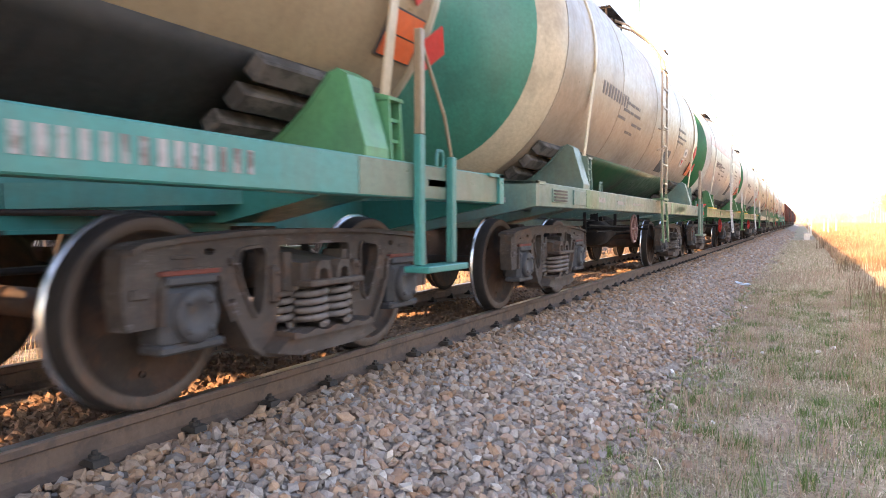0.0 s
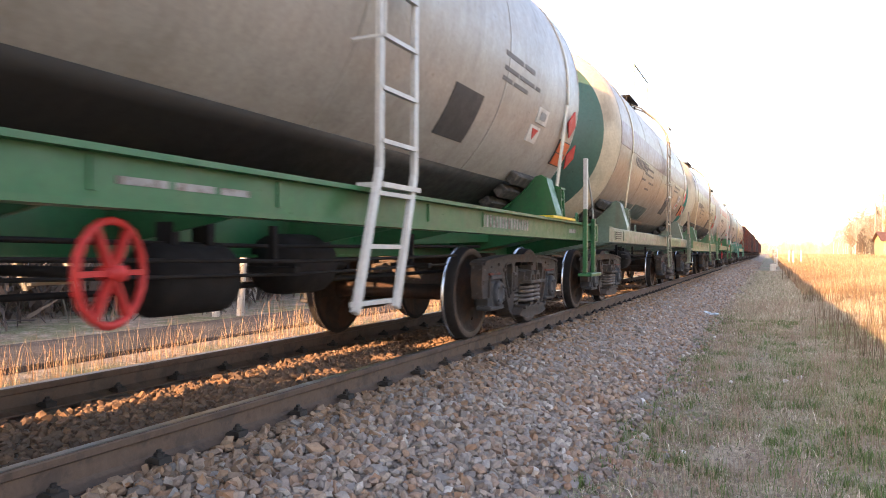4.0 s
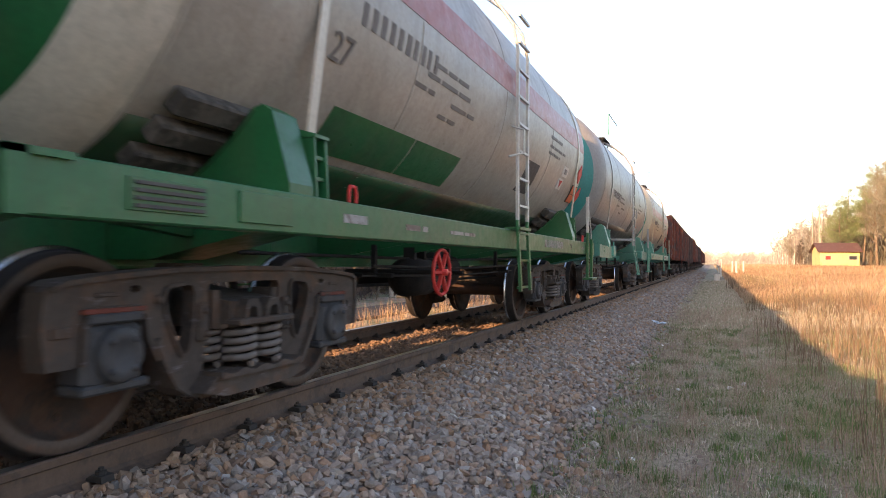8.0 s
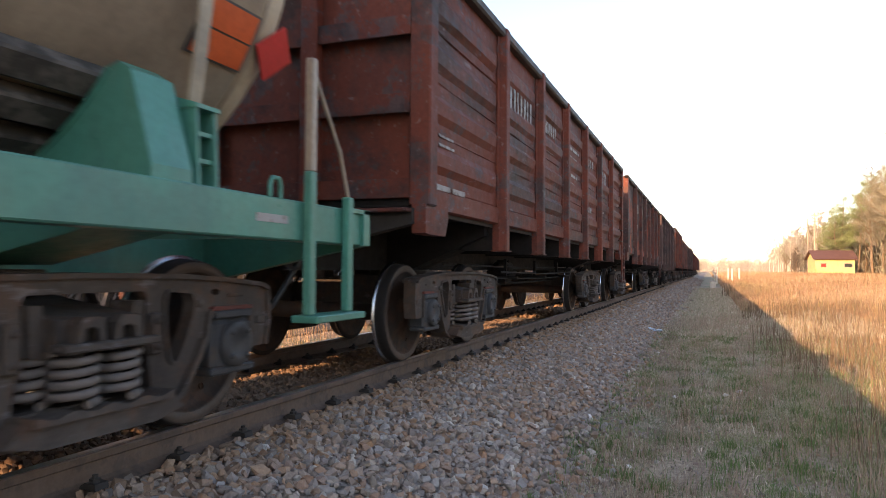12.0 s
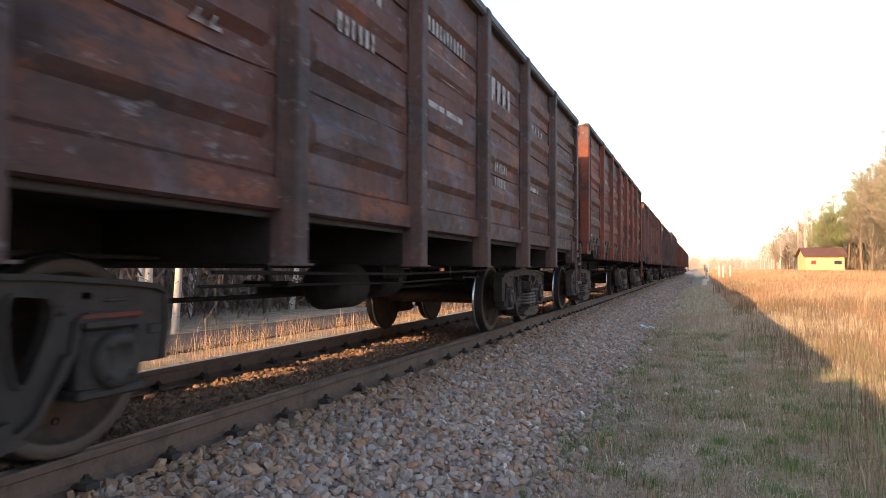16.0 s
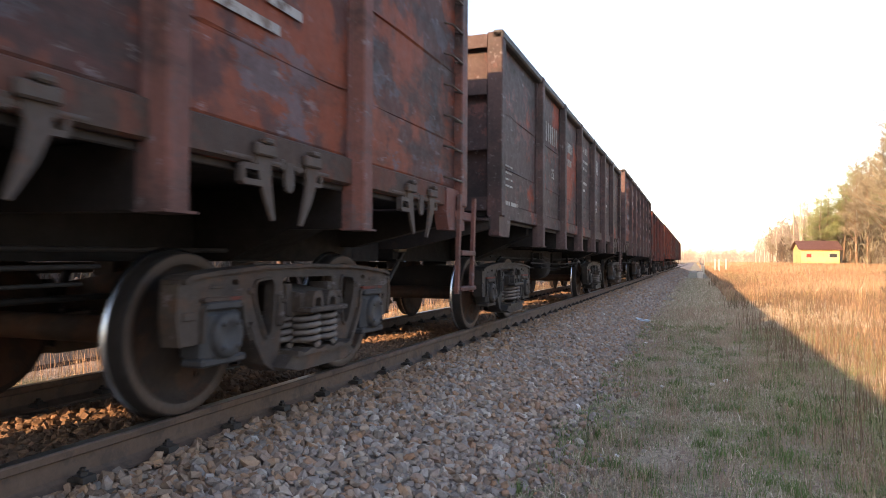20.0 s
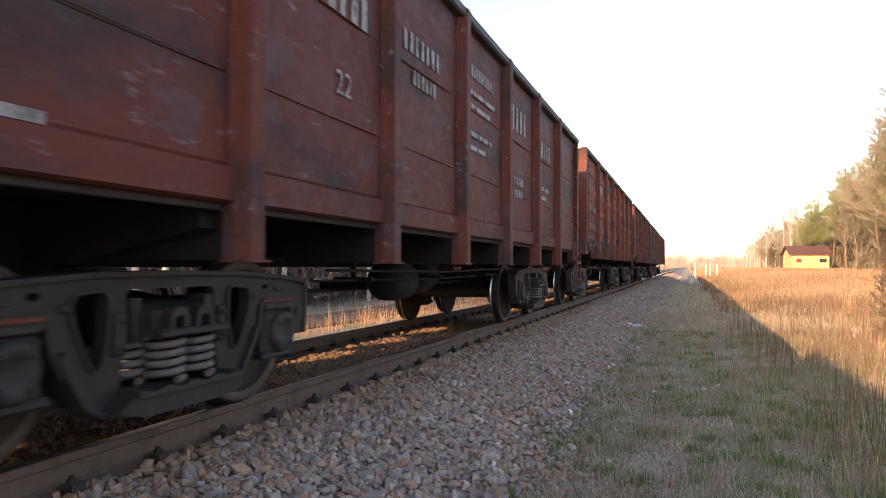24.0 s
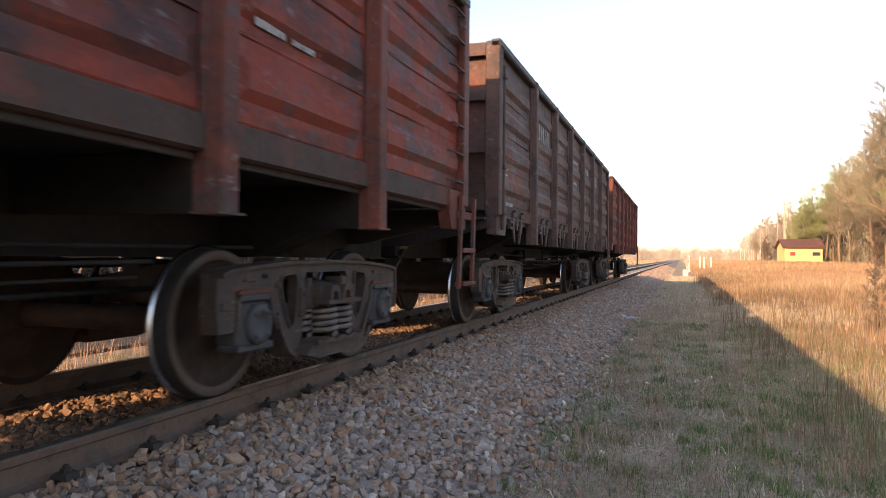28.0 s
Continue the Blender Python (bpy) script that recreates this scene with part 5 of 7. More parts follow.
FADEDBLUE = coat("faded blue-green paint", (0.115, 0.24, 0.215), (0.17, 0.28, 0.22), 0.5, 0.6, stain=0.7)
SAGE = coat("dull green paint", (0.10, 0.28, 0.15), (0.16, 0.30, 0.19), 0.45, 0.6, stain=0.7)
MAROON = coat("maroon band paint", (0.24, 0.10, 0.11), (0.30, 0.16, 0.15), 0.4, 0.3)
REDBAND = coat("red band paint", (0.50, 0.14, 0.11), (0.45, 0.2, 0.16), 0.35, 0.25)
# Oily lower coat on two tanks, painted underside shade on three others.
BLACK = coat("black coat for oil and shade", (0.030, 0.026, 0.024), (0.045, 0.036, 0.03), 0.4, 0.08, 0.55)
BROWNBLACK = coat("dark brown underside colour", (0.07, 0.055, 0.045), (0.11, 0.085, 0.065), 0.45, 0.3)
WHITELAD = coat("white ladder paint", (0.72, 0.70, 0.66), None, dirty=0.3)
MINT = coat("spring green paint", (0.11, 0.38, 0.18), (0.10, 0.31, 0.16), 0.4, 0.25)
IVORY = coat("clean ivory head enamel", (0.80, 0.65, 0.46), (0.74, 0.59, 0.41), 0.35, 0.2, stain=0.7)
BONE = coat("clean bone-white head enamel", (0.80, 0.73, 0.64), (0.74, 0.66, 0.56), 0.35, 0.2, stain=0.55)
RINGS = {CREAM.name: IVORY, TAN.name: IVORY, PALE.name: BONE}
PATCH_PAINT = {"FADED": FADED, "SAGE": SAGE, "FADEDBLUE": FADEDBLUE}
TANKS = [
    dict(label="cream tank wagon with a black underside and teal frame", body=TAN, cap=JADE, frame=TEAL, saddle=MINT, gate=-0.6, patches=((9.75, 11.6, "FADED"),), coats=[("lower_coat", BLACK, -85, -41, TANK_A, TANK_B, "black lower coat")]),
    dict(label="cream tank wagon with jade ends and faded green frame", body=CREAM, cap=JADE, frame=FADEDBLUE, faded=True, foot=SAGE, patches=((7.4, 9.3, "SAGE"), (2.0, 2.5, "SAGE")), wheel=M_WORNRED, wheel_y=4.72, wheel_label="worn reddish brake hand wheel", lad_y=-0.13,
         coats=[("lower_coat", DKGREEN, -85, -41, 2.9, TANK_B, "green lower coat")]),
    # On this tank and the next the BLACK coat stands for shade.
    dict(label="clean pale tank wagon with green ends, yellow-edged supports", body=PALE, cap=GREEN, frame=GREEN, ladder=WHITELAD, foot=WHITELAD, splay=0.06, sway=0.40, lad_y=-0.26, cap_r=1.43, cap_words=True, yellow=True, ibeam=True, wheel=M_RED, wheel_y=4.30, wheel_turn=16, wheel_label="red brake hand wheel", coats=[("lower_coat", BLACK, -85, -47, TANK_A, TANK_B, "black underside with shade painted in"), ("painted_band", REDBAND, 5, 15, TANK_A, TANK_B, "faded red band")]),
    dict(label="pale tank wagon with green frame and white ladder", body=PALE, cap=GREEN, frame=GREEN, ladder=WHITELAD, foot=WHITELAD, splay=0.06, sway=0.40, lad_y=-0.26, cap_r=1.43, cap_words=True, yellow=True, ibeam=True, wheel=M_RED, wheel_y=4.30, wheel_turn=16, wheel_label="red brake hand wheel", coats=[("lower_coat", BLACK, -85, -47, TANK_A, TANK_B, "black underside with shade painted in")]),
    dict(label="cream tank wagon with a maroon band and faded frame", body=CREAM, cap=DULLGREEN, frame=FADED, faded=True, foot=FADED, patches=((5.55, 6.05, "FADEDBLUE"), (7.2, 9.4, "SAGE")),
         coats=[("lower_coat", BROWNBLACK, -85, -51, TANK_A, TANK_B, "dark brown underside"), ("painted_band", MAROON, -6, 8, TANK_A, TANK_B, "maroon band"), ("lower_panel", OLIVE, -49, -38, 2.92, 4.22, "dark olive painted panel"), ("lower_panel", OLIVE, -49, -37, 4.32, 5.75, "dark olive painted panel")]),
    dict(label="tan tank wagon, black below, with a maroon band", body=TAN, cap=SEABLUE, frame=SAGE, ibeam=True, deep=0.08, foot=SAGE, small=True, lad_y=-0.22,
         coats=[("lower_coat", BLACK, -85, -34.5, TANK_A, TANK_B, "black oily lower coat"), ("painted_band", MAROON, 6, 19, TANK_A, TANK_B, "maroon band")]),
    dict(label="pale tank wagon with bright green frame and red band", body=PALE, cap=GREEN, frame=GREEN, redlug=True, region=True, ladder=WHITELAD, foot=GREEN, wheel=M_RED, wheel_y=4.30, wheel_label="red brake hand wheel",
         coats=[("lower_coat", DKGREEN, -85, -50, TANK_A, TANK_B, "dark green underside"), ("painted_band", REDBAND, 0, 12, TANK_A, TANK_B, "faded red band"), ("lower_panel", GREEN, -47, -33.5, 2.8, 4.12, "green painted panel"), ("lower_panel", GREEN, -47, -33.5, 4.15, 5.22, "green painted panel")]),
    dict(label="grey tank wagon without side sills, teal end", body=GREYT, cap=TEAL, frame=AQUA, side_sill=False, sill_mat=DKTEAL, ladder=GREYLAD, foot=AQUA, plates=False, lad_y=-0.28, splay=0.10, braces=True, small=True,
         coats=[("lower_coat", coat("sooty lower coat", (0.036, 0.033, 0.033), (0.05, 0.043, 0.04), 0.35, 0.1), -85, -36, TANK_A, TANK_B, "black sooty lower coat")]),
    # The BLACK arc here paints the shade under the barrel.
    dict(label="cream tank wagon with red band and aqua frame", body=CREAM, cap=JADE, frame=AQUA, foot=AQUA, lad_y=-0.38,
         coats=[("lower_coat", BLACK, -85, -52, TANK_A, TANK_B, "dark underside, shade painted in"), ("painted_band", REDBAND, -2, 9, TANK_A, TANK_B, "faded red band")]),
]

for i, spec in enumerate(TANKS):
    spec["seed"] = 10 + i
    tank(spec, 5.28 + TANK_L * (i - 1))
for i, spec in enumerate(GONDOLAS):
    spec["seed"] = 50 + i
    gondola(spec, 101.44 + GON_L * i)

# ---------------------------------------------------------------- ground
def terrain(name, colours, scale=0.6):
    m, nt, b = base_material(name)
    vec = nt.nodes.new("ShaderNodeTexCoord").outputs["Object"]
    big, fine = noise_at(nt, vec, scale, 6.0, 0.65), noise_at(nt, vec, 26.0, 9.0, 0.8)
    mid = noise_at(nt, vec, 3.1, 6.0, 0.7)
    col = blend(nt, ramp(nt, big, 0.44, 0.56), colours[0], colours[1])
    col = blend(nt, ramp(nt, mid, 0.50, 0.66), col, colours[2])
    col = blend(nt, 1.0, col, grey(nt, ramp(nt, fine, 0.3, 0.7, 0.30, 1.55)), "MULTIPLY")
    nt.links.new(col, b.inputs["Base Color"])
    b.inputs["Roughness"].default_value = 0.95
    b.inputs["Specular IOR Level"].default_value = 0.1
    bump(nt, b, fine, 0.8, 0.03)
    return m


M_GROUND = terrain("grassy earth", ((0.34, 0.27, 0.21), (0.22, 0.225, 0.135), (0.48, 0.40, 0.325)))
M_BED = terrain("gravel bed", ((0.27, 0.225, 0.195), (0.33, 0.28, 0.25), (0.20, 0.165, 0.14)), 2.0)
M_ROAD = terrain("worn grey asphalt", ((0.095, 0.09, 0.085), (0.125, 0.115, 0.11), (0.075, 0.07, 0.065)), 1.2)
GROUND_Z = -0.55


def ground_z(x, y):
    """Height of the ground: level near the track, a faint roll farther off."""
    z = GROUND_Z + 0.05 * noise.noise(Vector((x * 0.35, y * 0.25, 0))) * min(1.0, max(0.0, abs(x) - 2.4))
    far = max(0.0, abs(x) - 7.0)
    z += 0.62 * min(1.0, max(0.0, (x - 7) / 8)) * min(1.0, max(0.0, (y - 45) / 45))       # the meadow rises towards the hut
    return z + 0.20 * noise.noise(Vector((x * 0.03, y * 0.02, 3))) * min(1.0, far / 15)


def steps(lo, hi, inner, outer, grow):
    out, s = [0.0], inner
    while out[-1] < hi:
        out.append(out[-1] + s)
        s = min(s * grow, outer)
    neg, s = [], inner
    while not neg or neg[-1] > lo:
        neg.append((neg[-1] if neg else 0.0) - s)
        s = min(s * grow, outer)
    return sorted(neg) + out


xs, ys = steps(-1500, 1500, 0.4, 150, 1.06), steps(-200, 3500, 0.5, 200, 1.04)
gv = [(x, y, ground_z(x, y)) for y in ys for x in xs]
nx = len(xs)
gf = [(j * nx + i, j * nx + i + 1, (j + 1) * nx + i + 1, (j + 1) * nx + i) for j in range(len(ys) - 1) for i in range(nx - 1)]
tagged(put("ground", Geo().add(gv, gf, 0, True).mesh("ground", M_GROUND)), "rough earth with thin brown and green grass", "ground", kind="structure")

BED = [(-3.0, -0.75), (-2.7, -0.56), (-1.65, -0.225), (-1.35, -0.205), (1.35, -0.205), (1.6, -0.225), (2.55, -0.545), (2.9, -0.75)]


def bed_z(x):
    for (a, za), (b, zb) in zip(BED, BED[1:]):
        if a <= x <= b:
            return za + (zb - za) * (x - a) / (b - a)
    return GROUND_Z


g = Geo().prism(BED, -60, 900, 1)
tagged(part("ballast_bed", g, M_BED, None), "gravel embankment under the track", "ballast", kind="structure")
g = Geo().prism([(-6.3, GROUND_Z - 0.3), (-6.2, GROUND_Z + 0.06), (-5.2, GROUND_Z + 0.09), (-4.3, GROUND_Z + 0.06), (-4.2, GROUND_Z - 0.3)], -150, 700, 1)
tagged(part("road", g, M_ROAD, None), "narrow worn grey asphalt lane beside the track", "road", kind="structure")

# ---------------------------------------------------------------- track
track = tagged(new("railway_track"), "straight rusty steel rails on buried sleepers", "railway track", kind="structure")
RAIL = [(-0.075, -0.18), (0.075, -0.18), (0.075, -0.168), (0.03, -0.15), (0.009, -0.135), (0.009, -0.055), (0.035, -0.042), (0.0375, -0.012), (0.030, -0.003),
        (-0.030, -0.003), (-0.0375, -0.012), (-0.035, -0.042), (-0.009, -0.055), (-0.009, -0.135), (-0.03, -0.15), (-0.075, -0.168)]
for s in (1, -1):
    g = Geo().prism([(x + s * 0.797, z) for x, z in RAIL], -60, 900, 1)
    r = part("rail", g, M_RAIL, track, "rust-brown steel rail with a bright worn head")
    g = Geo().prism([(s * 0.797 - 0.031, -0.003), (s * 0.797 + 0.031, -0.003), (s * 0.797 + 0.022, 0.0), (s * 0.797 - 0.022, 0.0)], -60, 900, 1)
    part("rail_head", g, M_RAIL_TOP, r, "bright worn running surface")
SLEEPER0, SPACING = 4.62, 0.545


def sleeper_mesh():
    g = Geo().prism([(-1.35, -0.40), (1.35, -0.40), (1.35, -0.215), (1.0, -0.185), (0.6, -0.185), (0.4, -0.225), (-0.4, -0.225), (-0.6, -0.185), (-1.0, -0.185), (-1.35, -0.215)], -0.13, 0.13, 1)
    return g.mesh("sleeper", M_SLEEPER)


def clip_geo(g, x, y, s):
    """Rail clip on the side s of a rail at x: pad plate, clamp and bolt with nut."""
    g.prism([(x + s * 0.04, -0.148), (x + s * 0.14, -0.152), (x + s * 0.135, -0.122), (x + s * 0.075, -0.118), (x + s * 0.045, -0.135)], y - 0.038, y + 0.038, 1)
    g.lathe([(-0.13, 0.026), (-0.104, 0.026), (-0.104, 0.014), (-0.088, 0.014), (-0.088, 0.0)], 2, 6, (x + s * 0.095, y, 0), smooth=False)


me_sleeper = sleeper_mesh()
for k in range(-10, 130):
    put("sleeper", me_sleeper, track, at(0, SLEEPER0 + k * SPACING, 0))
clip_me = {}
for s in (1, -1):
    g = Geo()
    clip_geo(g, 0, 0, s)
    clip_me[s] = g.mesh("rail_clip", M_CLIP)
for k in range(-8, 66):
    for x in (0.797, -0.797):
        for s in (1, -1):
            put("rail_clip", clip_me[s], track, at(x, SLEEPER0 + k * SPACING, 0))
g = Geo()
for k in range(66, 240):
    for x in (0.797, -0.797):
        for s in (1, -1):
            clip_geo(g, x, SLEEPER0 + k * SPACING, s)
tagged(part("rail_clips", g, M_CLIP, track), kind="stuff")

# ---------------------------------------------------------------- loose ballast
_t = (1 + 5 ** 0.5) / 2
ICO_V = np.array([(-1, _t, 0), (1, _t, 0), (-1, -_t, 0), (1, -_t, 0), (0, -1, _t), (0, 1, _t), (0, -1, -_t), (0, 1, -_t), (_t, 0, -1), (_t, 0, 1), (-_t, 0, -1), (-_t, 0, 1)]) / (1 + _t * _t) ** 0.5
ICO_F = np.array([(0, 11, 5), (0, 5, 1), (0, 1, 7), (0, 7, 10), (0, 10, 11), (1, 5, 9), (5, 11, 4), (11, 10, 2), (10, 7, 6), (7, 1, 8), (3, 9, 4), (3, 4, 2), (3, 2, 6), (3, 6, 8), (3, 8, 9),
                  (4, 9, 5), (2, 4, 11), (6, 2, 10), (8, 6, 7), (9, 8, 1)])


def rock(rs, n):
    """n angular stones of unit size, as an array of corners."""
    v = np.repeat(ICO_V[None], n, 0) * rs.uniform(0.68, 1.20, (n, 12, 1))
    v = v * np.stack([rs.uniform(0.9, 1.45, n), rs.uniform(0.65, 1.05, n), rs.uniform(0.42, 0.72, n)], -1)[:, None, :]
    q = rs.normal(size=(n, 4))
    q[:, 1:3] *= 0.36
    q /= np.linalg.norm(q, axis=1)[:, None]
    w, x, y, z = q.T
    m = np.stack([1 - 2 * (y * y + z * z), 2 * (x * y - z * w), 2 * (x * z + y * w), 2 * (x * y + z * w), 1 - 2 * (x * x + z * z), 2 * (y * z - x * w),
                  2 * (x * z - y * w), 2 * (y * z + x * w), 1 - 2 * (x * x + y * y)], -1).reshape(n, 3, 3)
    v = np.clip(v, -0.80, 0.80)
    return np.einsum("nij,nkj->nki", m, v)


CUBE_V = np.array([(x, y, z) for x in (-1, 1) for y in (-1, 1) for z in (-1, 1)]) * 0.47
CUBE_F = np.array([(0, 1, 3), (0, 3, 2), (4, 6, 7), (4, 7, 5), (0, 4, 5), (0, 5, 1), (2, 3, 7), (2, 7, 6), (0, 2, 6), (0, 6, 4), (1, 5, 7), (1, 7, 3)])


def block(rs, n):
    """n broken blocks with sharp edges, of unit size."""
    v = np.repeat(CUBE_V[None], n, 0) + rs.uniform(-0.19, 0.19, (n, 8, 3))
    v = v * np.stack([rs.uniform(1.0, 1.6, n), rs.uniform(0.75, 1.2, n), rs.uniform(0.5, 0.95, n)], -1)[:, None, :]
    a, b, c = rs.uniform(0, 6.283, n), rs.normal(0, 0.5, n), rs.normal(0, 0.5, n)
    z, o = np.zeros(n), np.ones(n)
    turn = np.stack([np.cos(a), -np.sin(a), z, np.sin(a), np.cos(a), z, z, z, o], -1).reshape(n, 3, 3)
    tip = np.stack([np.cos(b), z, np.sin(b), z, o, z, -np.sin(b), z, np.cos(b)], -1).reshape(n, 3, 3)
    roll = np.stack([o, z, z, z, np.cos(c), -np.sin(c), z, np.sin(c), np.cos(c)], -1).reshape(n, 3, 3)
    return np.einsum("nij,njk,nkl,nml->nmi", turn, tip, roll, v, optimize=True)


def strew(name, label, spots, mat, seed, lift=0.25):
    """One mesh of many stones, half of them angular blocks. spots: rows of x, y, z, radius."""
    rs = np.random.RandomState(seed)
    sharp = rs.uniform(0, 1, len(spots)) < 0.38
    vs, fs, base = [], [], 0
    for make, faces, rows in ((rock, ICO_F, spots[~sharp]), (block, CUBE_F, spots[sharp])):
        n = len(rows)
        v = make(rs, n) * rows[:, None, 3:4] + rows[:, None, :3]
        v[:, :, 2] += lift * rows[:, None, 3]
        fs.append((np.arange(n)[:, None, None] * v.shape[1] + faces[None]).reshape(-1, 3) + base)
        vs.append(v.reshape(-1, 3))
        base += n * v.shape[1]
    return tagged(put(name, fast_mesh(name, np.concatenate(vs), np.concatenate(fs), mat)), label, "gravel", kind="stuff")


BED_X, BED_H = np.array([p[0] for p in BED]), np.array([p[1] for p in BED])


def stone_spots(rs, x0, x1, y0, y1, pitch, r0, r1):
    nx_, ny_ = int((x1 - x0) / pitch), int((y1 - y0) / pitch)
    gx, gy = np.meshgrid(np.arange(nx_), np.arange(ny_))
    x = x0 + (gx.ravel() + rs.uniform(0, 1, gx.size)) * pitch
    y = y0 + (gy.ravel() + rs.uniform(0, 1, gx.size)) * pitch
    z = np.interp(x, BED_X, BED_H) + rs.uniform(-0.008, 0.016, x.size)
    z = np.maximum(z, GROUND_Z + 0.005)
    r = rs.uniform(r0, r1, x.size) * rs.choice([0.7, 1.0, 1.0, 1.25], x.size)
    keep = np.abs(np.abs(x) - 0.797) > 0.09
    z = np.where(np.abs(np.abs(x) - 0.797) < 0.2, np.where(x > 0.8, z + 0.014, z - 0.012), z)
    # the edge of the gravel frays out into the grass
    edge = 2.5 + 0.16 * np.sin(y * 1.7) + 0.12 * np.sin(y * 4.1 + 1) + rs.normal(0, 0.26, x.size)
    keep &= (x < edge) & (x > -edge - 0.25)
    return np.stack([x, y, z, r], -1)[keep]


_rs = np.random.RandomState(5)
near = [stone_spots(_rs, 0.86, 3.0, 1.3, 9.0, 0.038, 0.021, 0.045), stone_spots(_rs, 0.86, 3.0, 9.0, 20.0, 0.047, 0.024, 0.044),
        stone_spots(_rs, 0.86, 3.0, 20.0, 46.0, 0.085, 0.036, 0.062), stone_spots(_rs, 0.86, 3.0, 46.0, 110.0, 0.18, 0.06, 0.11)]
near.append(stone_spots(_rs, 0.86, 3.0, -12.0, 1.3, 0.075, 0.03, 0.05))
near = np.concatenate(near)
rusty = _rs.uniform(0, 1, len(near)) < np.clip(1.05 - (near[:, 0] - 0.9) / 0.75, 0.06, 0.9)
strew("ballast_gravel", "broken grey and reddish-brown granite ballast", near[~rusty], M_STONE, 21)
strew("ballast_gravel", "ballast stones tinted by rust beside the rail", near[rusty], M_STONE_RUST, 24)
far_side = np.concatenate([stone_spots(_rs, -0.75, 0.75, 1.8, 14.0, 0.046, 0.024, 0.042), stone_spots(_rs, -2.9, -0.85, 2.5, 16.0, 0.06, 0.028, 0.046),
                           stone_spots(_rs, -2.9, 0.75, 15.0, 50.0, 0.11, 0.04, 0.07)])
strew("ballast_gravel", "brown oil-stained ballast between the rails", far_side, M_STONE_DIRTY, 22)
# single stones that lie loose on the slope, near the camera
rock_me = []
for k in range(10):
    v = (block if k % 2 else rock)(np.random.RandomState(100 + k), 1)[0]
    rock_me.append(fast_mesh("ballast_stone", v, CUBE_F if k % 2 else ICO_F, M_STONE_ONE))
bed_stones = tagged(new("loose_ballast"), "loose granite stones on the ballast slope", "gravel", kind="structure")
_r = random.Random(8)
for k in range(290):
    x, y = _r.uniform(0.95, 2.5), 2.2 + 6.5 * _r.random() ** 1.3
    r = _r.uniform(0.026, 0.046)
    put("ballast_stone", rock_me[k % 10], bed_stones, Matrix.LocRotScale((x, y, bed_z(x) + 0.02 + r * 0.4), Euler((_r.uniform(-0.4, 0.4), _r.uniform(-0.4, 0.4), _r.uniform(0, 6.28))), (r, r, r)))

# ---------------------------------------------------------------- grass
STRAW = [(0.44, 0.31, 0.195), (0.36, 0.245, 0.165), (0.54, 0.41, 0.28), (0.31, 0.195, 0.13), (0.45, 0.285, 0.18), (0.37, 0.315, 0.17), (0.39, 0.245, 0.165), (0.25, 0.20, 0.10)]
M_STRAW = pieces("dry grass", STRAW, 0.8, 0)
M_TURF = pieces("short mixed grass", [(0.18, 0.22, 0.105), (0.48, 0.38, 0.295), (0.32, 0.24, 0.185), (0.70, 0.60, 0.49), (0.24, 0.26, 0.13), (0.56, 0.46, 0.37), (0.38, 0.285, 0.225), (0.19, 0.225, 0.115), (0.78, 0.70, 0.60)], 0.8, 0)
M_LUSH = pieces("green turf", [(0.165, 0.215, 0.085), (0.25, 0.275, 0.135), (0.13, 0.175, 0.072), (0.36, 0.32, 0.20), (0.20, 0.25, 0.10), (0.47, 0.40, 0.29)], 0.8, 0)
M_GREEN_GRASS = pieces("fresh green grass", [(0.10, 0.17, 0.05), (0.14, 0.21, 0.065), (0.08, 0.13, 0.04), (0.17, 0.21, 0.085)], 0.75, 0)
M_RUSSET = pieces("russet stalks", [(0.38, 0.215, 0.135), (0.29, 0.165, 0.105), (0.43, 0.27, 0.17), (0.23, 0.145, 0.095), (0.31, 0.235, 0.125)], 0.85, 0)
M_WITHERED = pieces("withered brown stalks", [(0.36, 0.25, 0.19), (0.28, 0.20, 0.155), (0.45, 0.33, 0.25), (0.34, 0.27, 0.19)], 0.85, 0)
M_SEED = pieces("pale seed heads", [(0.42, 0.33, 0.19), (0.34, 0.30, 0.14), (0.48, 0.38, 0.25), (0.26, 0.25, 0.11)], 0.85, 0)
M_PALE_STRAW = pieces("pale straw", [(0.50, 0.42, 0.31), (0.38, 0.31, 0.22), (0.58, 0.50, 0.40)], 0.8, 0)
M_TWIG_WEED = pieces("dark weed stalks", [(0.16, 0.11, 0.075), (0.22, 0.15, 0.10), (0.12, 0.10, 0.06)], 0.85, 0)
M_PALE_STONE = plain("pale chalky stone", (0.66, 0.65, 0.64), 0.85, 0.0, 0.2, 12)


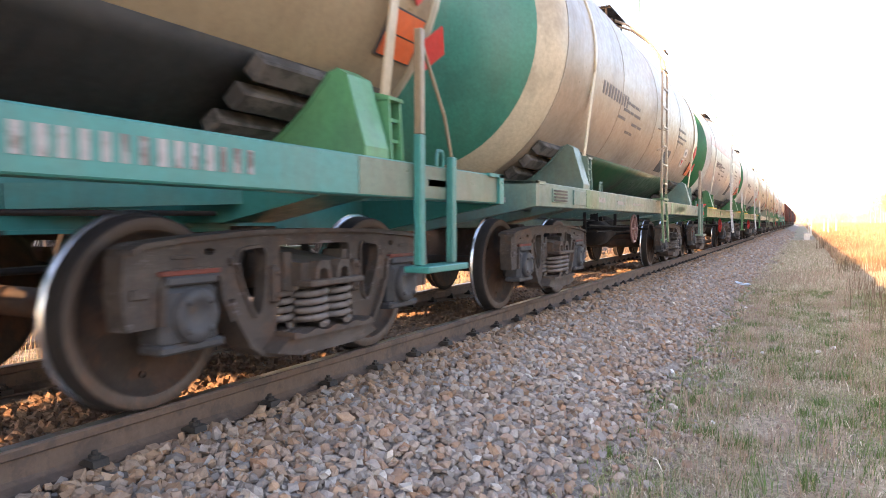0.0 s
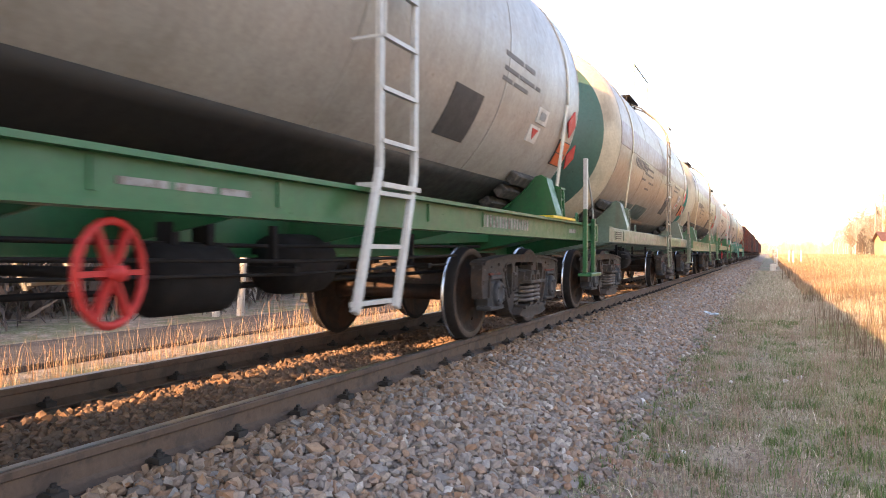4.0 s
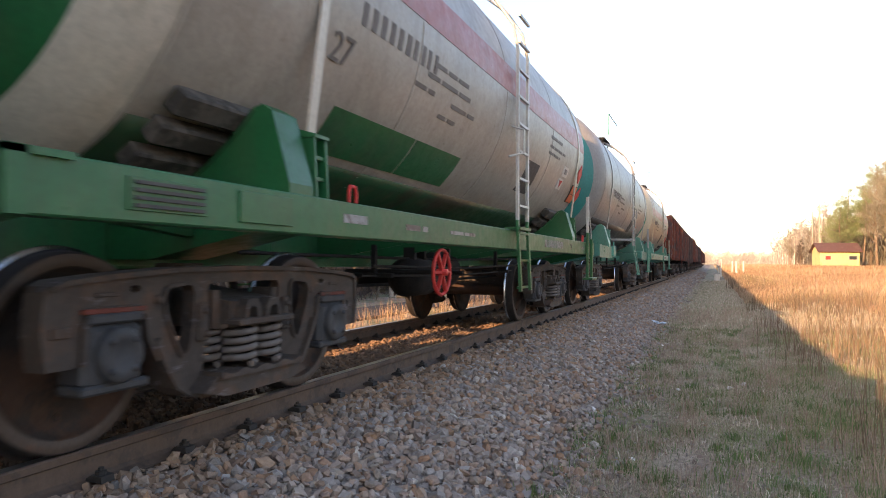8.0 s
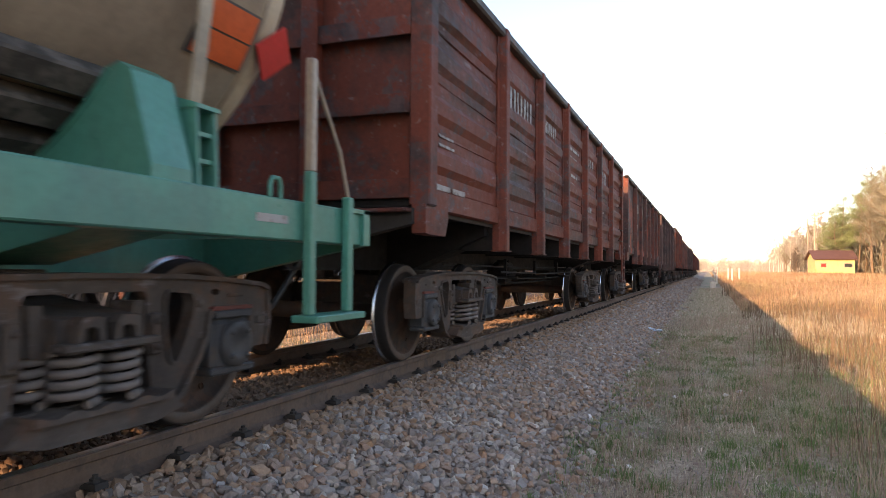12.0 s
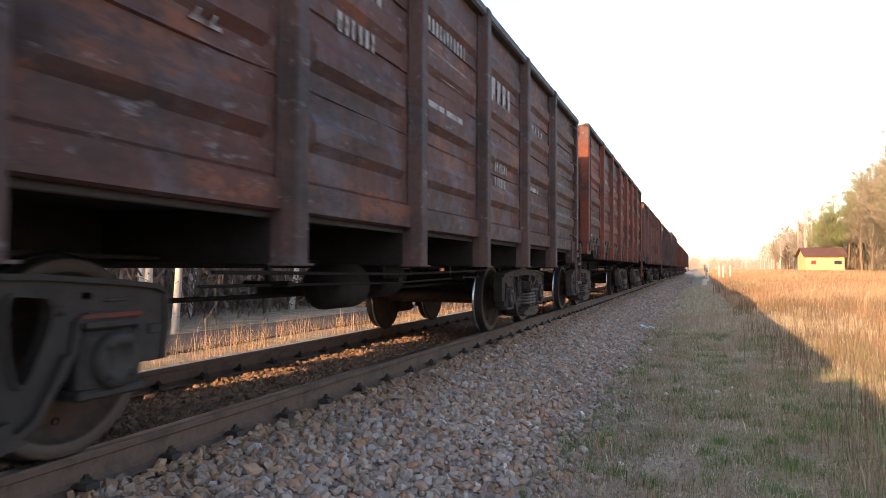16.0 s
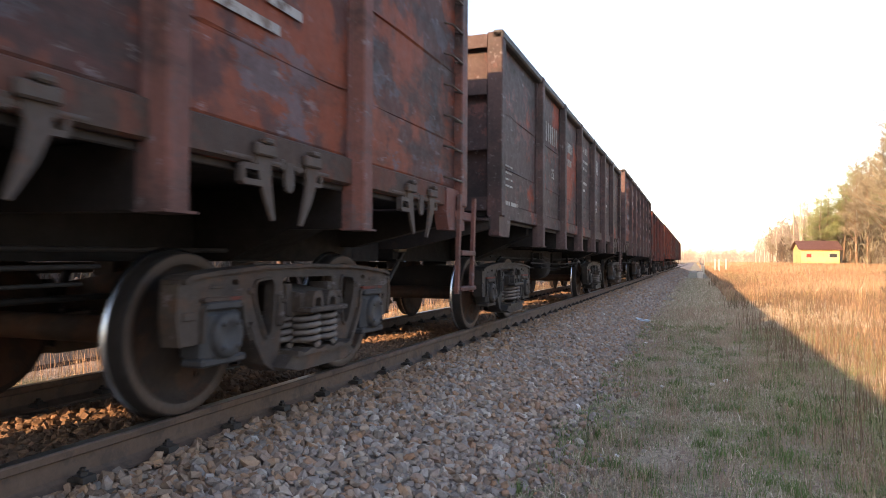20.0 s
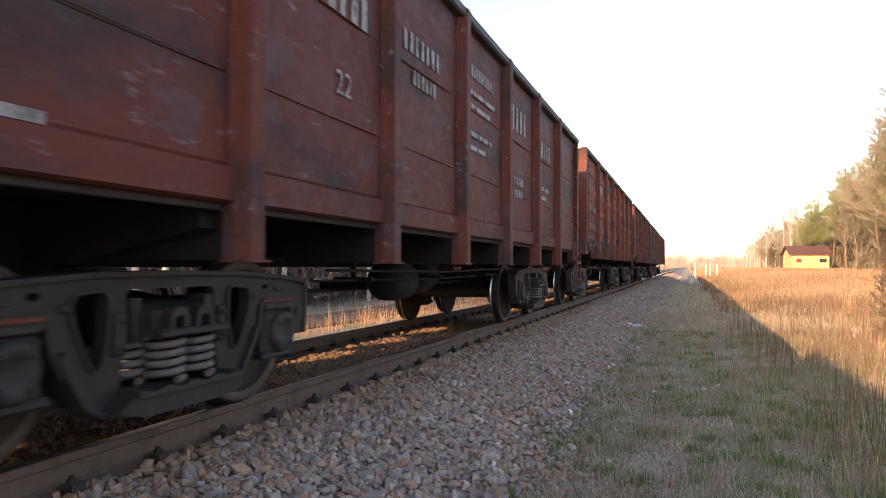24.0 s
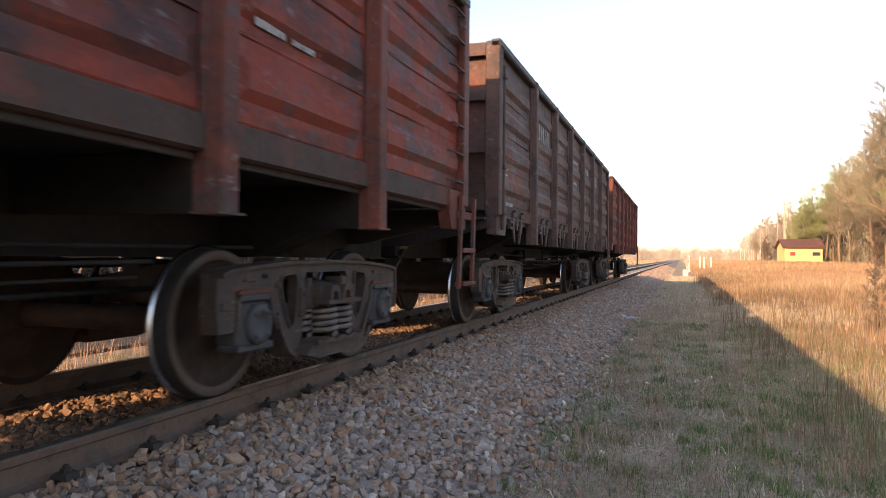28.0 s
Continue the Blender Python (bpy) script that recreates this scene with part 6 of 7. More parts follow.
def blades(name, label, x, y, z, h, wide, lean, mat, seed):
    """Bent grass blades of three triangles each, as one mesh."""
    rs = np.random.RandomState(seed)
    n = len(x)
    a = rs.uniform(0, 2 * np.pi, n)
    d = np.stack([np.cos(a), np.sin(a), np.zeros(n)], -1)
    sd = np.stack([-np.sin(a + rs.uniform(-1, 1, n)), np.cos(a), np.zeros(n)], -1) * wide[:, None] / 2
    p = np.stack([x, y, z], -1)
    up = np.array([0, 0, 1.0])
    bend = (lean * rs.uniform(0.2, 1.0, n))[:, None]
    m = p + up * h[:, None] * 0.55 + d * h[:, None] * bend * 0.30
    t = p + up * h[:, None] * (1 - 0.3 * bend) + d * h[:, None] * bend
    v = np.stack([p - sd, p + sd, m - sd * 0.8, m + sd * 0.8, t], 1)
    f = np.array([(0, 1, 3), (0, 3, 2), (2, 3, 4)])
    f = (np.arange(n)[:, None, None] * 5 + f[None]).reshape(-1, 3)
    return tagged(put(name, fast_mesh(name, v.reshape(-1, 3), f, mat)), label, "grass", kind="stuff")


def patchy(x, y, s=0.9):
    return np.array([noise.noise(Vector((a * s, b * s, 7.0))) for a, b in zip(x, y)])


def zone(rs, n, x0, x1, y0, y1, power=2.0):
    y = y0 + (y1 - y0) * rs.uniform(0, 1, n) ** power
    return rs.uniform(x0, x1, n), y


def heights(x, y):
    return np.array([ground_z(a, b) for a, b in zip(x, y)])


rs = np.random.RandomState(11)
# low turf in the train's shade: green patches, brown moss and withered blades
x, y = zone(rs, 230000, 2.3, 6.4, 1.2, 16.0, 1.45)
p = patchy(x, y, 1.3)
keep = rs.uniform(0, 1, len(x)) < np.clip(0.40 + 1.3 * p + 0.16 * (x - 2.6), 0.20, 0.9) * np.clip((x - 2.25) * 2.2, 0.1, 1)
x, y, p = x[keep], y[keep], p[keep]
h = (rs.uniform(0.012, 0.048, len(x)) + np.clip((x - 4.4) * 0.04, 0, 0.06)) * np.where(rs.uniform(0, 1, len(x)) < 0.07, 2.3, 1.0)
wide = rs.uniform(0.003, 0.0075, len(x)) * (1 + y / 40)
lush = patchy(x, y, 0.75) + 0.6 * patchy(x, y, 2.6) + rs.normal(0, 0.22, len(x)) > -0.04
blades("short_grass", "short green grass growing in patches", x[lush], y[lush], heights(x[lush], y[lush]), h[lush], wide[lush], np.full(lush.sum(), 1.1), M_LUSH, 14)
x, y, h, wide = x[~lush], y[~lush], h[~lush], wide[~lush]
blades("short_grass", "thin short green and brown grass in the shade", x, y, heights(x, y), h, wide, np.full(len(x), 1.3), M_TURF, 1)
x, y = zone(rs, 90000, 2.3, 7.5, 16.0, 60.0, 1.4)
h = rs.uniform(0.02, 0.10, len(x)) + np.clip((x - 4.0) * 0.06, 0, 0.15)
blades("short_grass", "short withered grass along the line", x, y, heights(x, y), h, rs.uniform(0.008, 0.016, len(x)) * y / 20, np.full(len(x), 0.8), M_TURF, 4)
# bright green tufts
tx, ty = zone(rs, 260, 2.4, 5.2, 2.0, 17.0, 1.2)
ts = np.repeat(rs.uniform(0.03, 0.12, 260), 70)
x, y = np.repeat(tx, 70) + rs.normal(0, 1, 18200) * ts, np.repeat(ty, 70) + rs.normal(0, 1, 18200) * ts * 1.2
blades("green_tufts", "small bright green grass tufts", x, y, heights(x, y), rs.uniform(0.03, 0.12, len(x)), rs.uniform(0.003, 0.007, len(x)), np.full(len(x), 0.9), M_GREEN_GRASS, 5)
# withered tufts with thin upright stalks
tx, ty = zone(rs, 340, 2.7, 5.4, 2.0, 22.0, 1.2)
ts = np.repeat(rs.uniform(0.04, 0.17, 340), 40)
x, y = np.repeat(tx, 40) + rs.normal(0, 1, 13600) * ts, np.repeat(ty, 40) + rs.normal(0, 1, 13600) * ts
blades("withered_tufts", "brown withered tufts in the short grass", x, y, heights(x, y), rs.uniform(0.06, 0.28, len(x)), rs.uniform(0.002, 0.0045, len(x)), np.full(len(x), 0.6), M_WITHERED, 15)
# straws that lie flat, in swathes
x, y = zone(rs, 60000, 2.5, 5.8, 1.6, 16.0, 1.4)
keep = rs.uniform(0, 1, len(x)) < np.clip(0.15 + 2.2 * patchy(x, y, 1.1), 0.04, 1)
x, y = x[keep], y[keep]
blades("fallen_straw", "pale fallen straws lying on the ground", x, y, heights(x, y) + 0.015, rs.uniform(0.010, 0.030, len(x)), rs.uniform(0.0025, 0.0055, len(x)), rs.uniform(3, 12, len(x)), M_PALE_STRAW, 6)
# tall dry grass, thickening away from the track
x, y = zone(rs, 150000, 0, 1, 1.5, 26.0, 1.3)
x = 3.9 + x ** 1.15 * (3.4 + 0.30 * y)
keep = rs.uniform(0, 1, len(x)) < np.clip(np.where(x < 5.5, 0.016 + (x - 4.5) * 0.06, 0.076 + (x - 5.5) * 0.34) + np.clip(x - 4.6, 0, 1) * 0.34 * patchy(x, y, 0.8), 0.012, 0.72)
x, y = x[keep], y[keep]
h = rs.uniform(0.12, 0.52, len(x)) * np.clip(0.38 + (x - 5.0) * 0.16, 0.34, 1.12) * (1 + 0.45 * patchy(x, y, 0.35)) * np.where(rs.uniform(0, 1, len(x)) < 0.10, 1.5, 1.0)
tone = patchy(x, y, 0.45) + rs.normal(0, 0.25, len(x)) > np.clip((x - 6.0) * 0.06, -0.20, 0.06)
wide = rs.uniform(0.0022, 0.005, len(x)) * (1 + y / 25)
blades("russet_grass", "russet withered stalks in the field", x[tone], y[tone], heights(x[tone], y[tone]), h[tone], wide[tone], rs.uniform(0.2, 1.3, tone.sum()), M_RUSSET, 12)
x, y, h = x[~tone], y[~tone], h[~tone]
blades("dry_grass", "tall dry straw-coloured grass in the field", x, y, heights(x, y), h, rs.uniform(0.0022, 0.005, len(x)) * (1 + y / 25), rs.uniform(0.2, 1.4, len(x)), M_STRAW, 2)
x, y = zone(rs, 130000, 0, 1, 26.0, 130.0, 1.5)
x = 4.6 + x * (0.22 * y + 4)
h = rs.uniform(0.3, 0.75, len(x)) * np.clip(0.6 + (x - 4.6) * 0.15, 0.5, 1.1) * (1 + 0.4 * patchy(x, y, 0.15))
tone = patchy(x, y, 0.12) + rs.normal(0, 0.25, len(x)) > 0.05
blades("russet_grass", "russet grass reaching to the hut", x[tone], y[tone], heights(x[tone], y[tone]), h[tone], 0.008 + 0.00055 * y[tone], rs.uniform(0.2, 1.2, tone.sum()), M_RUSSET, 13)
x, y, h = x[~tone], y[~tone], h[~tone]
blades("dry_grass", "pale dry grass reaching to the hut", x, y, heights(x, y), h, 0.008 + 0.00055 * y, rs.uniform(0.2, 1.3, len(x)), M_STRAW, 7)
x, y = zone(rs, 60000, 0, 1, 125.0, 520.0, 1.3)
x = np.where(rs.uniform(0, 1, len(x)) < 0.8, 4.5 + x * (0.2 * y + 10), -7 - x * 60)
blades("dry_grass", "far dry meadow beyond the hut", x, y, heights(x, y), rs.uniform(0.35, 0.8, len(x)), 0.0016 * y, np.full(len(x), 0.5), M_STRAW, 9)
x, y = zone(rs, 30000, 2.4, 12.0, -10.0, 1.6, 1.0)
h = rs.uniform(0.02, 0.07, len(x)) + np.clip((x - 4.4) * 0.09, 0, 0.4) * rs.uniform(0.4, 1.0, len(x))
blades("dry_grass", "withered grass around the standpoint", x, y, heights(x, y), h, rs.uniform(0.004, 0.009, len(x)), np.full(len(x), 0.7), M_TURF, 16)
# weeds with dark stalks between the grass
tx, ty = zone(rs, 900, 4.6, 19, 5.0, 60.0, 1.2)
x, y = np.repeat(tx, 26) + rs.normal(0, 0.18, 23400), np.repeat(ty, 26) + rs.normal(0, 0.18, 23400)
blades("dry_weeds", "clumps of dark withered weeds", x, y, heights(x, y), rs.uniform(0.2, 0.75, len(x)), 0.003 + 0.0005 * y, np.full(len(x), 0.35), M_TWIG_WEED, 8)
# branching weeds with pale seed heads and greenish leaves, in loose clumps
tx, ty = zone(rs, 520, 5.4, 20, 5.0, 60.0, 1.2)
x, y = np.repeat(tx, 40) + rs.normal(0, 0.20, 20800), np.repeat(ty, 40) + rs.normal(0, 0.20, 20800)
tall = np.repeat(rs.uniform(0.3, 0.85, 520), 40)
lift = tall * rs.uniform(0.35, 1.0, len(x))
blades("seed_heads", "pale seed heads of dry weeds in the meadow", x, y, heights(x, y) + lift, rs.uniform(0.02, 0.09, len(x)), 0.004 + 0.0003 * y, rs.uniform(0.5, 2.5, len(x)), M_SEED, 18)
x, y = x[::3], y[::3]
blades("weed_stalks", "thin stalks of dry weeds in the meadow", x, y, heights(x, y), tall[::3] * rs.uniform(0.7, 1.0, len(x)), 0.0025 + 0.0004 * y, np.full(len(x), 0.25), M_TWIG_WEED, 19)
# verge beyond the far rail
x, y = zone(rs, 60000, -20, -2.6, 2.0, 70.0, 1.5)
keep = (x > -4.1) | (x < -6.4)
keep &= rs.uniform(0, 1, len(x)) < np.clip(np.where(x > -4.1, 0.50, 0.12) + 0.7 * patchy(x, y, 0.6), 0.02, 1)
x, y = x[keep], y[keep]
h = rs.uniform(0.12, 0.75, len(x)) * np.where(x > -4.1, 1.0, 0.5)
blades("dry_grass", "dry grass on the verge of the lane", x, y, heights(x, y), h, rs.uniform(0.0022, 0.0045, len(x)) * (1 + y / 20), rs.uniform(0.2, 1.2, len(x)), M_RUSSET, 3)
# straw-coloured stalks along the far shoulder of the ballast
tx, ty = zone(rs, 420, -4.3, -2.9, 3.0, 40.0, 1.2)
x, y = np.repeat(tx, 9) + rs.normal(0, 0.09, 3780), np.repeat(ty, 9) + rs.normal(0, 0.14, 3780)
blades("dry_grass", "straw-coloured stalks on the far ballast shoulder", x, y, heights(x, y), rs.uniform(0.15, 0.80, len(x)) * np.repeat(rs.uniform(0.4, 1.0, 420), 9), rs.uniform(0.0025, 0.005, len(x)) * (1 + y / 25), rs.uniform(0.2, 1.0, len(x)), M_STRAW, 20)
# scattered chips in the turf
x, y = zone(rs, 5200, 2.4, 4.8, 1.6, 18.0, 1.4)
keep = rs.uniform(0, 1, len(x)) < np.clip(1.25 - (x - 2.4) * 0.62, 0.05, 1)
x, y = x[keep], y[keep]
strew("gravel_chips", "small stones scattered in the turf", np.stack([x, y, heights(x, y), rs.uniform(0.008, 0.026, len(x))], -1), M_STONE, 23)


def pale_stone(x, y, z, r, seed):
    me = fast_mesh("pale_stone", rock(np.random.RandomState(seed), 1)[0], ICO_F, M_PALE_STONE)
    s = put("pale_stone", me, None, Matrix.LocRotScale((x, y, z), Euler((0.2, 0.1, seed)), (r * 1.3, r, r * 0.8)))
    tagged(s, "pale chalky stone lying by the track", "stone", "pale stones")


for k, (x, y, r) in enumerate(((2.49, 6.65, 0.033), (1.72, 14.8, 0.05), (3.19, 8.13, 0.034), (3.87, 8.65, 0.045), (3.72, 8.4, 0.03), (2.2, 10.9, 0.035), (1.9, 8.8, 0.03), (3.0, 5.2, 0.022), (2.75, 12.4, 0.035))):
    pale_stone(x, y, (bed_z(x) if x < 2.5 else ground_z(x, y)) + r * 0.6, r, 200 + k)
# crumpled bluish plastic bag at the edge of the gravel
v = rock(np.random.RandomState(77), 3) * 0.11
v[:, :, 2] *= 0.6
v += np.array([(0, 0, 0), (0.12, 0.05, 0.0), (-0.08, 0.09, 0.01)])[:, None, :]
f = (np.arange(3)[:, None, None] * 12 + ICO_F[None]).reshape(-1, 3)
tagged(put("plastic_bag", fast_mesh("plastic_bag", v.reshape(-1, 3), f, plain("bluish plastic film", (0.45, 0.55, 0.66), 0.35)), None, at(2.38, 16.2, GROUND_Z + 0.09)), "crumpled bluish plastic bag in the gravel", "litter")

# ---------------------------------------------------------------- trees
M_BIRCH = paint("white birch bark", (0.62, 0.56, 0.48), (0.10, 0.085, 0.075), 0.38, dirty=0.4, rough=0.85, scale=7)
M_BARK = paint("brown bark", (0.26, 0.18, 0.125), (0.16, 0.115, 0.085), 0.45, dirty=0.4, rough=0.9, scale=6)
M_TWIG = pieces("bare spring twigs", [(0.34, 0.285, 0.245), (0.27, 0.225, 0.195), (0.41, 0.35, 0.30), (0.33, 0.26, 0.215)], 0.85, 0)
M_NEEDLE = pieces("pine needles", [(0.19, 0.23, 0.10), (0.25, 0.28, 0.125), (0.14, 0.175, 0.08), (0.30, 0.31, 0.155)], 0.7, 0)
# Shade of the lane-side wood is put into these colours; shrubs share them.
M_DARKTWIG = pieces("dark twigs with wood shade", [(0.13, 0.10, 0.085), (0.10, 0.08, 0.07), (0.17, 0.13, 0.105), (0.12, 0.105, 0.07)], 0.9, 0)
M_BUD = pieces("budding olive-brown twigs", [(0.25, 0.22, 0.165), (0.20, 0.175, 0.135), (0.30, 0.265, 0.20), (0.24, 0.235, 0.15)], 0.8, 0)


def tree_meshes(kind, height, seed, leaf=None):
    """Trunk with limbs, and a crown of many fine twigs or needle sprays."""
    rd = random.Random(seed)
    trunk, tips = Geo(), []
    r0 = height * (0.011 if kind == "birch" else 0.014)
    pts, rad = [], []
    dx = dy = 0.0
    for k in range(8):
        pts.append((dx, dy, height * k / 7 - (0.3 if k == 0 else 0)))
        rad.append(max(0.012, r0 * (1 - 0.92 * k / 7)))
        dx += rd.uniform(-0.02, 0.02) * height
        dy += rd.uniform(-0.02, 0.02) * height
    trunk.tube(pts, rad, 7)

    def on_trunk(f):
        i = min(6, int(f * 7))
        u = f * 7 - i
        return Vector(pts[i]).lerp(Vector(pts[i + 1]), u)
    start, limbs, reach, rises, sprays, many = {
        "birch": (0.28, 40, 0.20, (0.8, 1.7), 6, 26), "alder": (0.22, 46, 0.27, (0.45, 1.2), 7, 24),
        "pine": (0.34, 54, 0.24, (0.0, 0.5), 4, 60), "bush": (0.03, 40, 0.34, (0.7, 1.9), 5, 18)}[kind]
    for k in range(limbs):
        f = start + (0.97 - start) * (k + rd.random()) / (limbs + 1)
        p = on_trunk(min(f, 0.985))
        a = rd.uniform(0, 6.283)
        ln = height * reach * (1.15 - f) * rd.uniform(0.55, 1.35)
        d = Vector((math.cos(a), math.sin(a), rd.uniform(*rises))).normalized()
        q = p + d * ln * 0.55 + Vector((0, 0, rd.uniform(-0.05, 0.1) * ln))
        e = p + d * ln + Vector((0, 0, (-0.12 if kind == "birch" else 0.08) * ln))
        rr = r0 * (0.42 if kind == "alder" else 0.32) * (1.1 - f)
        trunk.tube([tuple(p), tuple(q), tuple(e)], [rr, rr * 0.6, rr * 0.25], 4, caps=False)
        for s in range(sprays):
            b = p.lerp(e, rd.uniform(0.45 if kind == "pine" else 0.25, 1.0))
            dd = (d + Vector((rd.uniform(-1, 1), rd.uniform(-1, 1), rd.uniform(-0.3, 0.8)))).normalized()
            tips.append((b, dd, ln * rd.uniform(0.25, 0.55)))
    vs, fs = [], []
    for b, d, ln in tips:
        for _ in range(int(many * min(1.4, max(0.2, ln / (0.055 * height))))):
            if kind == "pine":      # a loose tuft of needles
                o = b + d * ln * 0.5 * rd.random() + Vector((rd.gauss(0, 0.34), rd.gauss(0, 0.34), rd.gauss(0, 0.20)))
                t = o + Vector((rd.gauss(0, 1), rd.gauss(0, 1), rd.gauss(0.4, 0.7))).normalized() * rd.uniform(0.14, 0.34)
                w = 0.022
            else:                   # forking twigs
                o = b + d * ln * rd.random()
                dv = (d + Vector((rd.gauss(0, 0.55), rd.gauss(0, 0.55), rd.gauss(-0.15 if kind == "birch" else 0.2, 0.45)))).normalized()
                t = o + dv * rd.uniform(0.2, 0.75) * (0.5 if kind == "bush" else 1.0)
                w = 0.011
            side = (t - o).cross(Vector((rd.uniform(-1, 1), rd.uniform(-1, 1), rd.uniform(-1, 1)))).normalized() * w
            i = len(vs)
            vs += [tuple(o - side), tuple(o + side), tuple(t)]
            fs.append((i, i + 1, i + 2))
    me_t = trunk.mesh("trunk", M_BIRCH if kind == "birch" else M_BARK)
    me_c = fast_mesh("crown", vs, fs, leaf or {"birch": M_TWIG, "alder": M_BUD, "pine": M_NEEDLE, "bush": M_BUD}[kind])
    return me_t, me_c


TREES = {"birch": [tree_meshes("birch", 14, s) for s in (1, 2, 3)], "alder": [tree_meshes("alder", 14, s) for s in (11, 12, 13)],
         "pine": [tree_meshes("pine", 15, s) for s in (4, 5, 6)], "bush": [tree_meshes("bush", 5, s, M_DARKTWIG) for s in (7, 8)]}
TREE_WORDS = {"birch": ("birch_tree", "bare white-barked birch with fine pale twigs"), "alder": ("alder_tree", "budding olive-brown tree with many fine branches"),
              "pine": ("pine_tree", "pine with a bare trunk and loose olive-green crown"), "bush": ("bare_shrub", "leafless brown shrub at the wood's edge")}


def plant(kind, x, y, scale, turn, variant):
    name, label = TREE_WORDS[kind]
    me_t, me_c = TREES[kind][variant % len(TREES[kind])]
    t = put(name, me_t, None, Matrix.LocRotScale((x, y, ground_z(x, y)), Euler((0, 0, turn)), (scale, scale, scale)))
    tagged(t, label, "tree" if kind != "bush" else "shrub", "trees along the line")
    # the trunk is the thing's own mesh, the crown its part
    put("crown", me_c, t)
    return t


SHRUBS = ((7.1, 15.2, 0.27, 0), (15.5, 30.0, 0.3, 1), (14.2, 45.0, 0.3, 0))      # low shrubs in the field
_r = random.Random(31)
for k in range(150):        # wood on the field's far side: birches far off, then taller alders and pines
    y = 58 + 200 * (k / 150) ** 1.25
    x = _r.uniform(21, 29) + (9 * _r.random() if k % 2 == 0 else 0)
    if 80 < y < 116:
        x = max(x, 23.0 + 3 * _r.random())
    u = _r.random()
    if y < 118:
        kind = "alder" if u < 0.46 else ("pine" if u < 0.78 else "birch")
    else:
        kind = "birch" if u < 0.85 else "alder"
    big = 1.10 if y < 66 else 1.32 if y < 80 else (1.24 if y < 96 else (1.0 if y < 120 else 0.84))
    plant(kind, x, y, big * _r.uniform(0.80, 1.08), _r.uniform(0, 6.28), k)
for x, y, s, v in SHRUBS:
    plant("bush", x, y, s, 2.1 * v, v)
for k in range(11):         # pines behind the hut
    plant("pine", 19.5 + 0.85 * k + _r.uniform(-0.4, 0.4), 109 + 8 * _r.random(), _r.uniform(0.60, 0.72) + 0.042 * k, _r.uniform(0, 6.28), k)
for k in range(50):
    y = 58 + 110 * _r.random()
    plant("bush", _r.uniform(20, 26) + (4 if 80 < y < 112 else 0), y, _r.uniform(0.6, 1.2), _r.uniform(0, 6.28), k)
for k in range(60):        # wood beyond the lane
    y = 10 + 130 * (k / 60) ** 1.3
    x = -_r.uniform(21, 30)
    plant("birch" if _r.random() < 0.5 else "pine", x, y, _r.uniform(0.75, 1.05), _r.uniform(0, 6.28), k)
for k, (x, y, s) in enumerate(((-8.1, 12.1, 0.62), (-7.2, 11.4, 0.6), (-7.0, 11.9, 0.58), (-9.6, 15.3, 0.7), (-9.0, 19.5, 0.66), (-8.4, 25.0, 0.62), (-10.2, 8.5, 0.7), (-9.4, 31.0, 0.7), (-8.8, 40.0, 0.66))):
    plant("birch", x, y, s, 1.7 * k, k)
for k in range(30):
    plant("bush", -_r.uniform(11.5, 20), 8 + 70 * _r.random(), _r.uniform(0.35, 0.7), _r.uniform(0, 6.28), k)


def far_wood(name, label, x0, x1, y0, y1, n, tall, seed, mat=None):
    """A distant wood: many upright sprays of twigs, joined."""
    rs = np.random.RandomState(seed)
    cx, cy = rs.uniform(x0, x1, n), rs.uniform(y0, y1, n)
    hh = tall * rs.uniform(0.6, 1.1, n)
    m = 150
    px = np.repeat(cx, m) + rs.normal(0, 1.2, n * m)
    py = np.repeat(cy, m) + rs.normal(0, 1.2, n * m)
    pz = GROUND_Z + np.repeat(hh, m) * rs.uniform(0.05, 1.0, n * m) ** 0.8
    d = rs.normal(0, 1, (n * m, 3)) * (0.4, 0.4, 0.9)
    o = np.stack([px, py, pz], -1)
    side = rs.normal(0, 1, (n * m, 3)) * np.where(np.abs(o[:, 1:2]) < 300, 0.022, 0.06)
    v = np.stack([o - side, o + side, o + d], 1).reshape(-1, 3)
    f = np.arange(len(v)).reshape(-1, 3)
    tagged(put(name, fast_mesh(name, v, f, mat or M_TWIG)), label, "woods", kind="stuff")


far_wood("far_woods", "hazy bare woods beyond the crossing", -160, 200, 480, 620, 1300, 10, 41)
far_wood("far_woods", "bare wood behind the first trees", 29, 75, 60, 330, 800, 11.5, 42)
far_wood("far_woods", "twiggy undergrowth among the first trees", 24, 40, 62, 200, 560, 6.5, 48, M_BUD)
far_wood("far_woods", "olive pines behind the first trees", 29, 60, 58, 118, 220, 14, 44, M_NEEDLE)
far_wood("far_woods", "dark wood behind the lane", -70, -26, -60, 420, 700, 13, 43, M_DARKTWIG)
# Runs on unseen behind the camera so that it shades the lane's far side.
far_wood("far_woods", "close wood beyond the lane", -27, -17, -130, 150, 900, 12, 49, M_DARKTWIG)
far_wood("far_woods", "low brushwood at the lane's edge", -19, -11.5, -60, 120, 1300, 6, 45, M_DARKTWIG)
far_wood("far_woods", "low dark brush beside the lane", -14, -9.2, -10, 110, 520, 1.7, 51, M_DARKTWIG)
far_wood("far_woods", "tall bare twigs by the field's corner", 27, 38, 56, 80, 90, 12.5, 50, M_BUD)
# Out of view, added to cut sky light on the train's near side.
far_wood("far_woods", "unseen woods added to dim the sky on the right", 30, 90, -110, 55, 500, 13, 46)
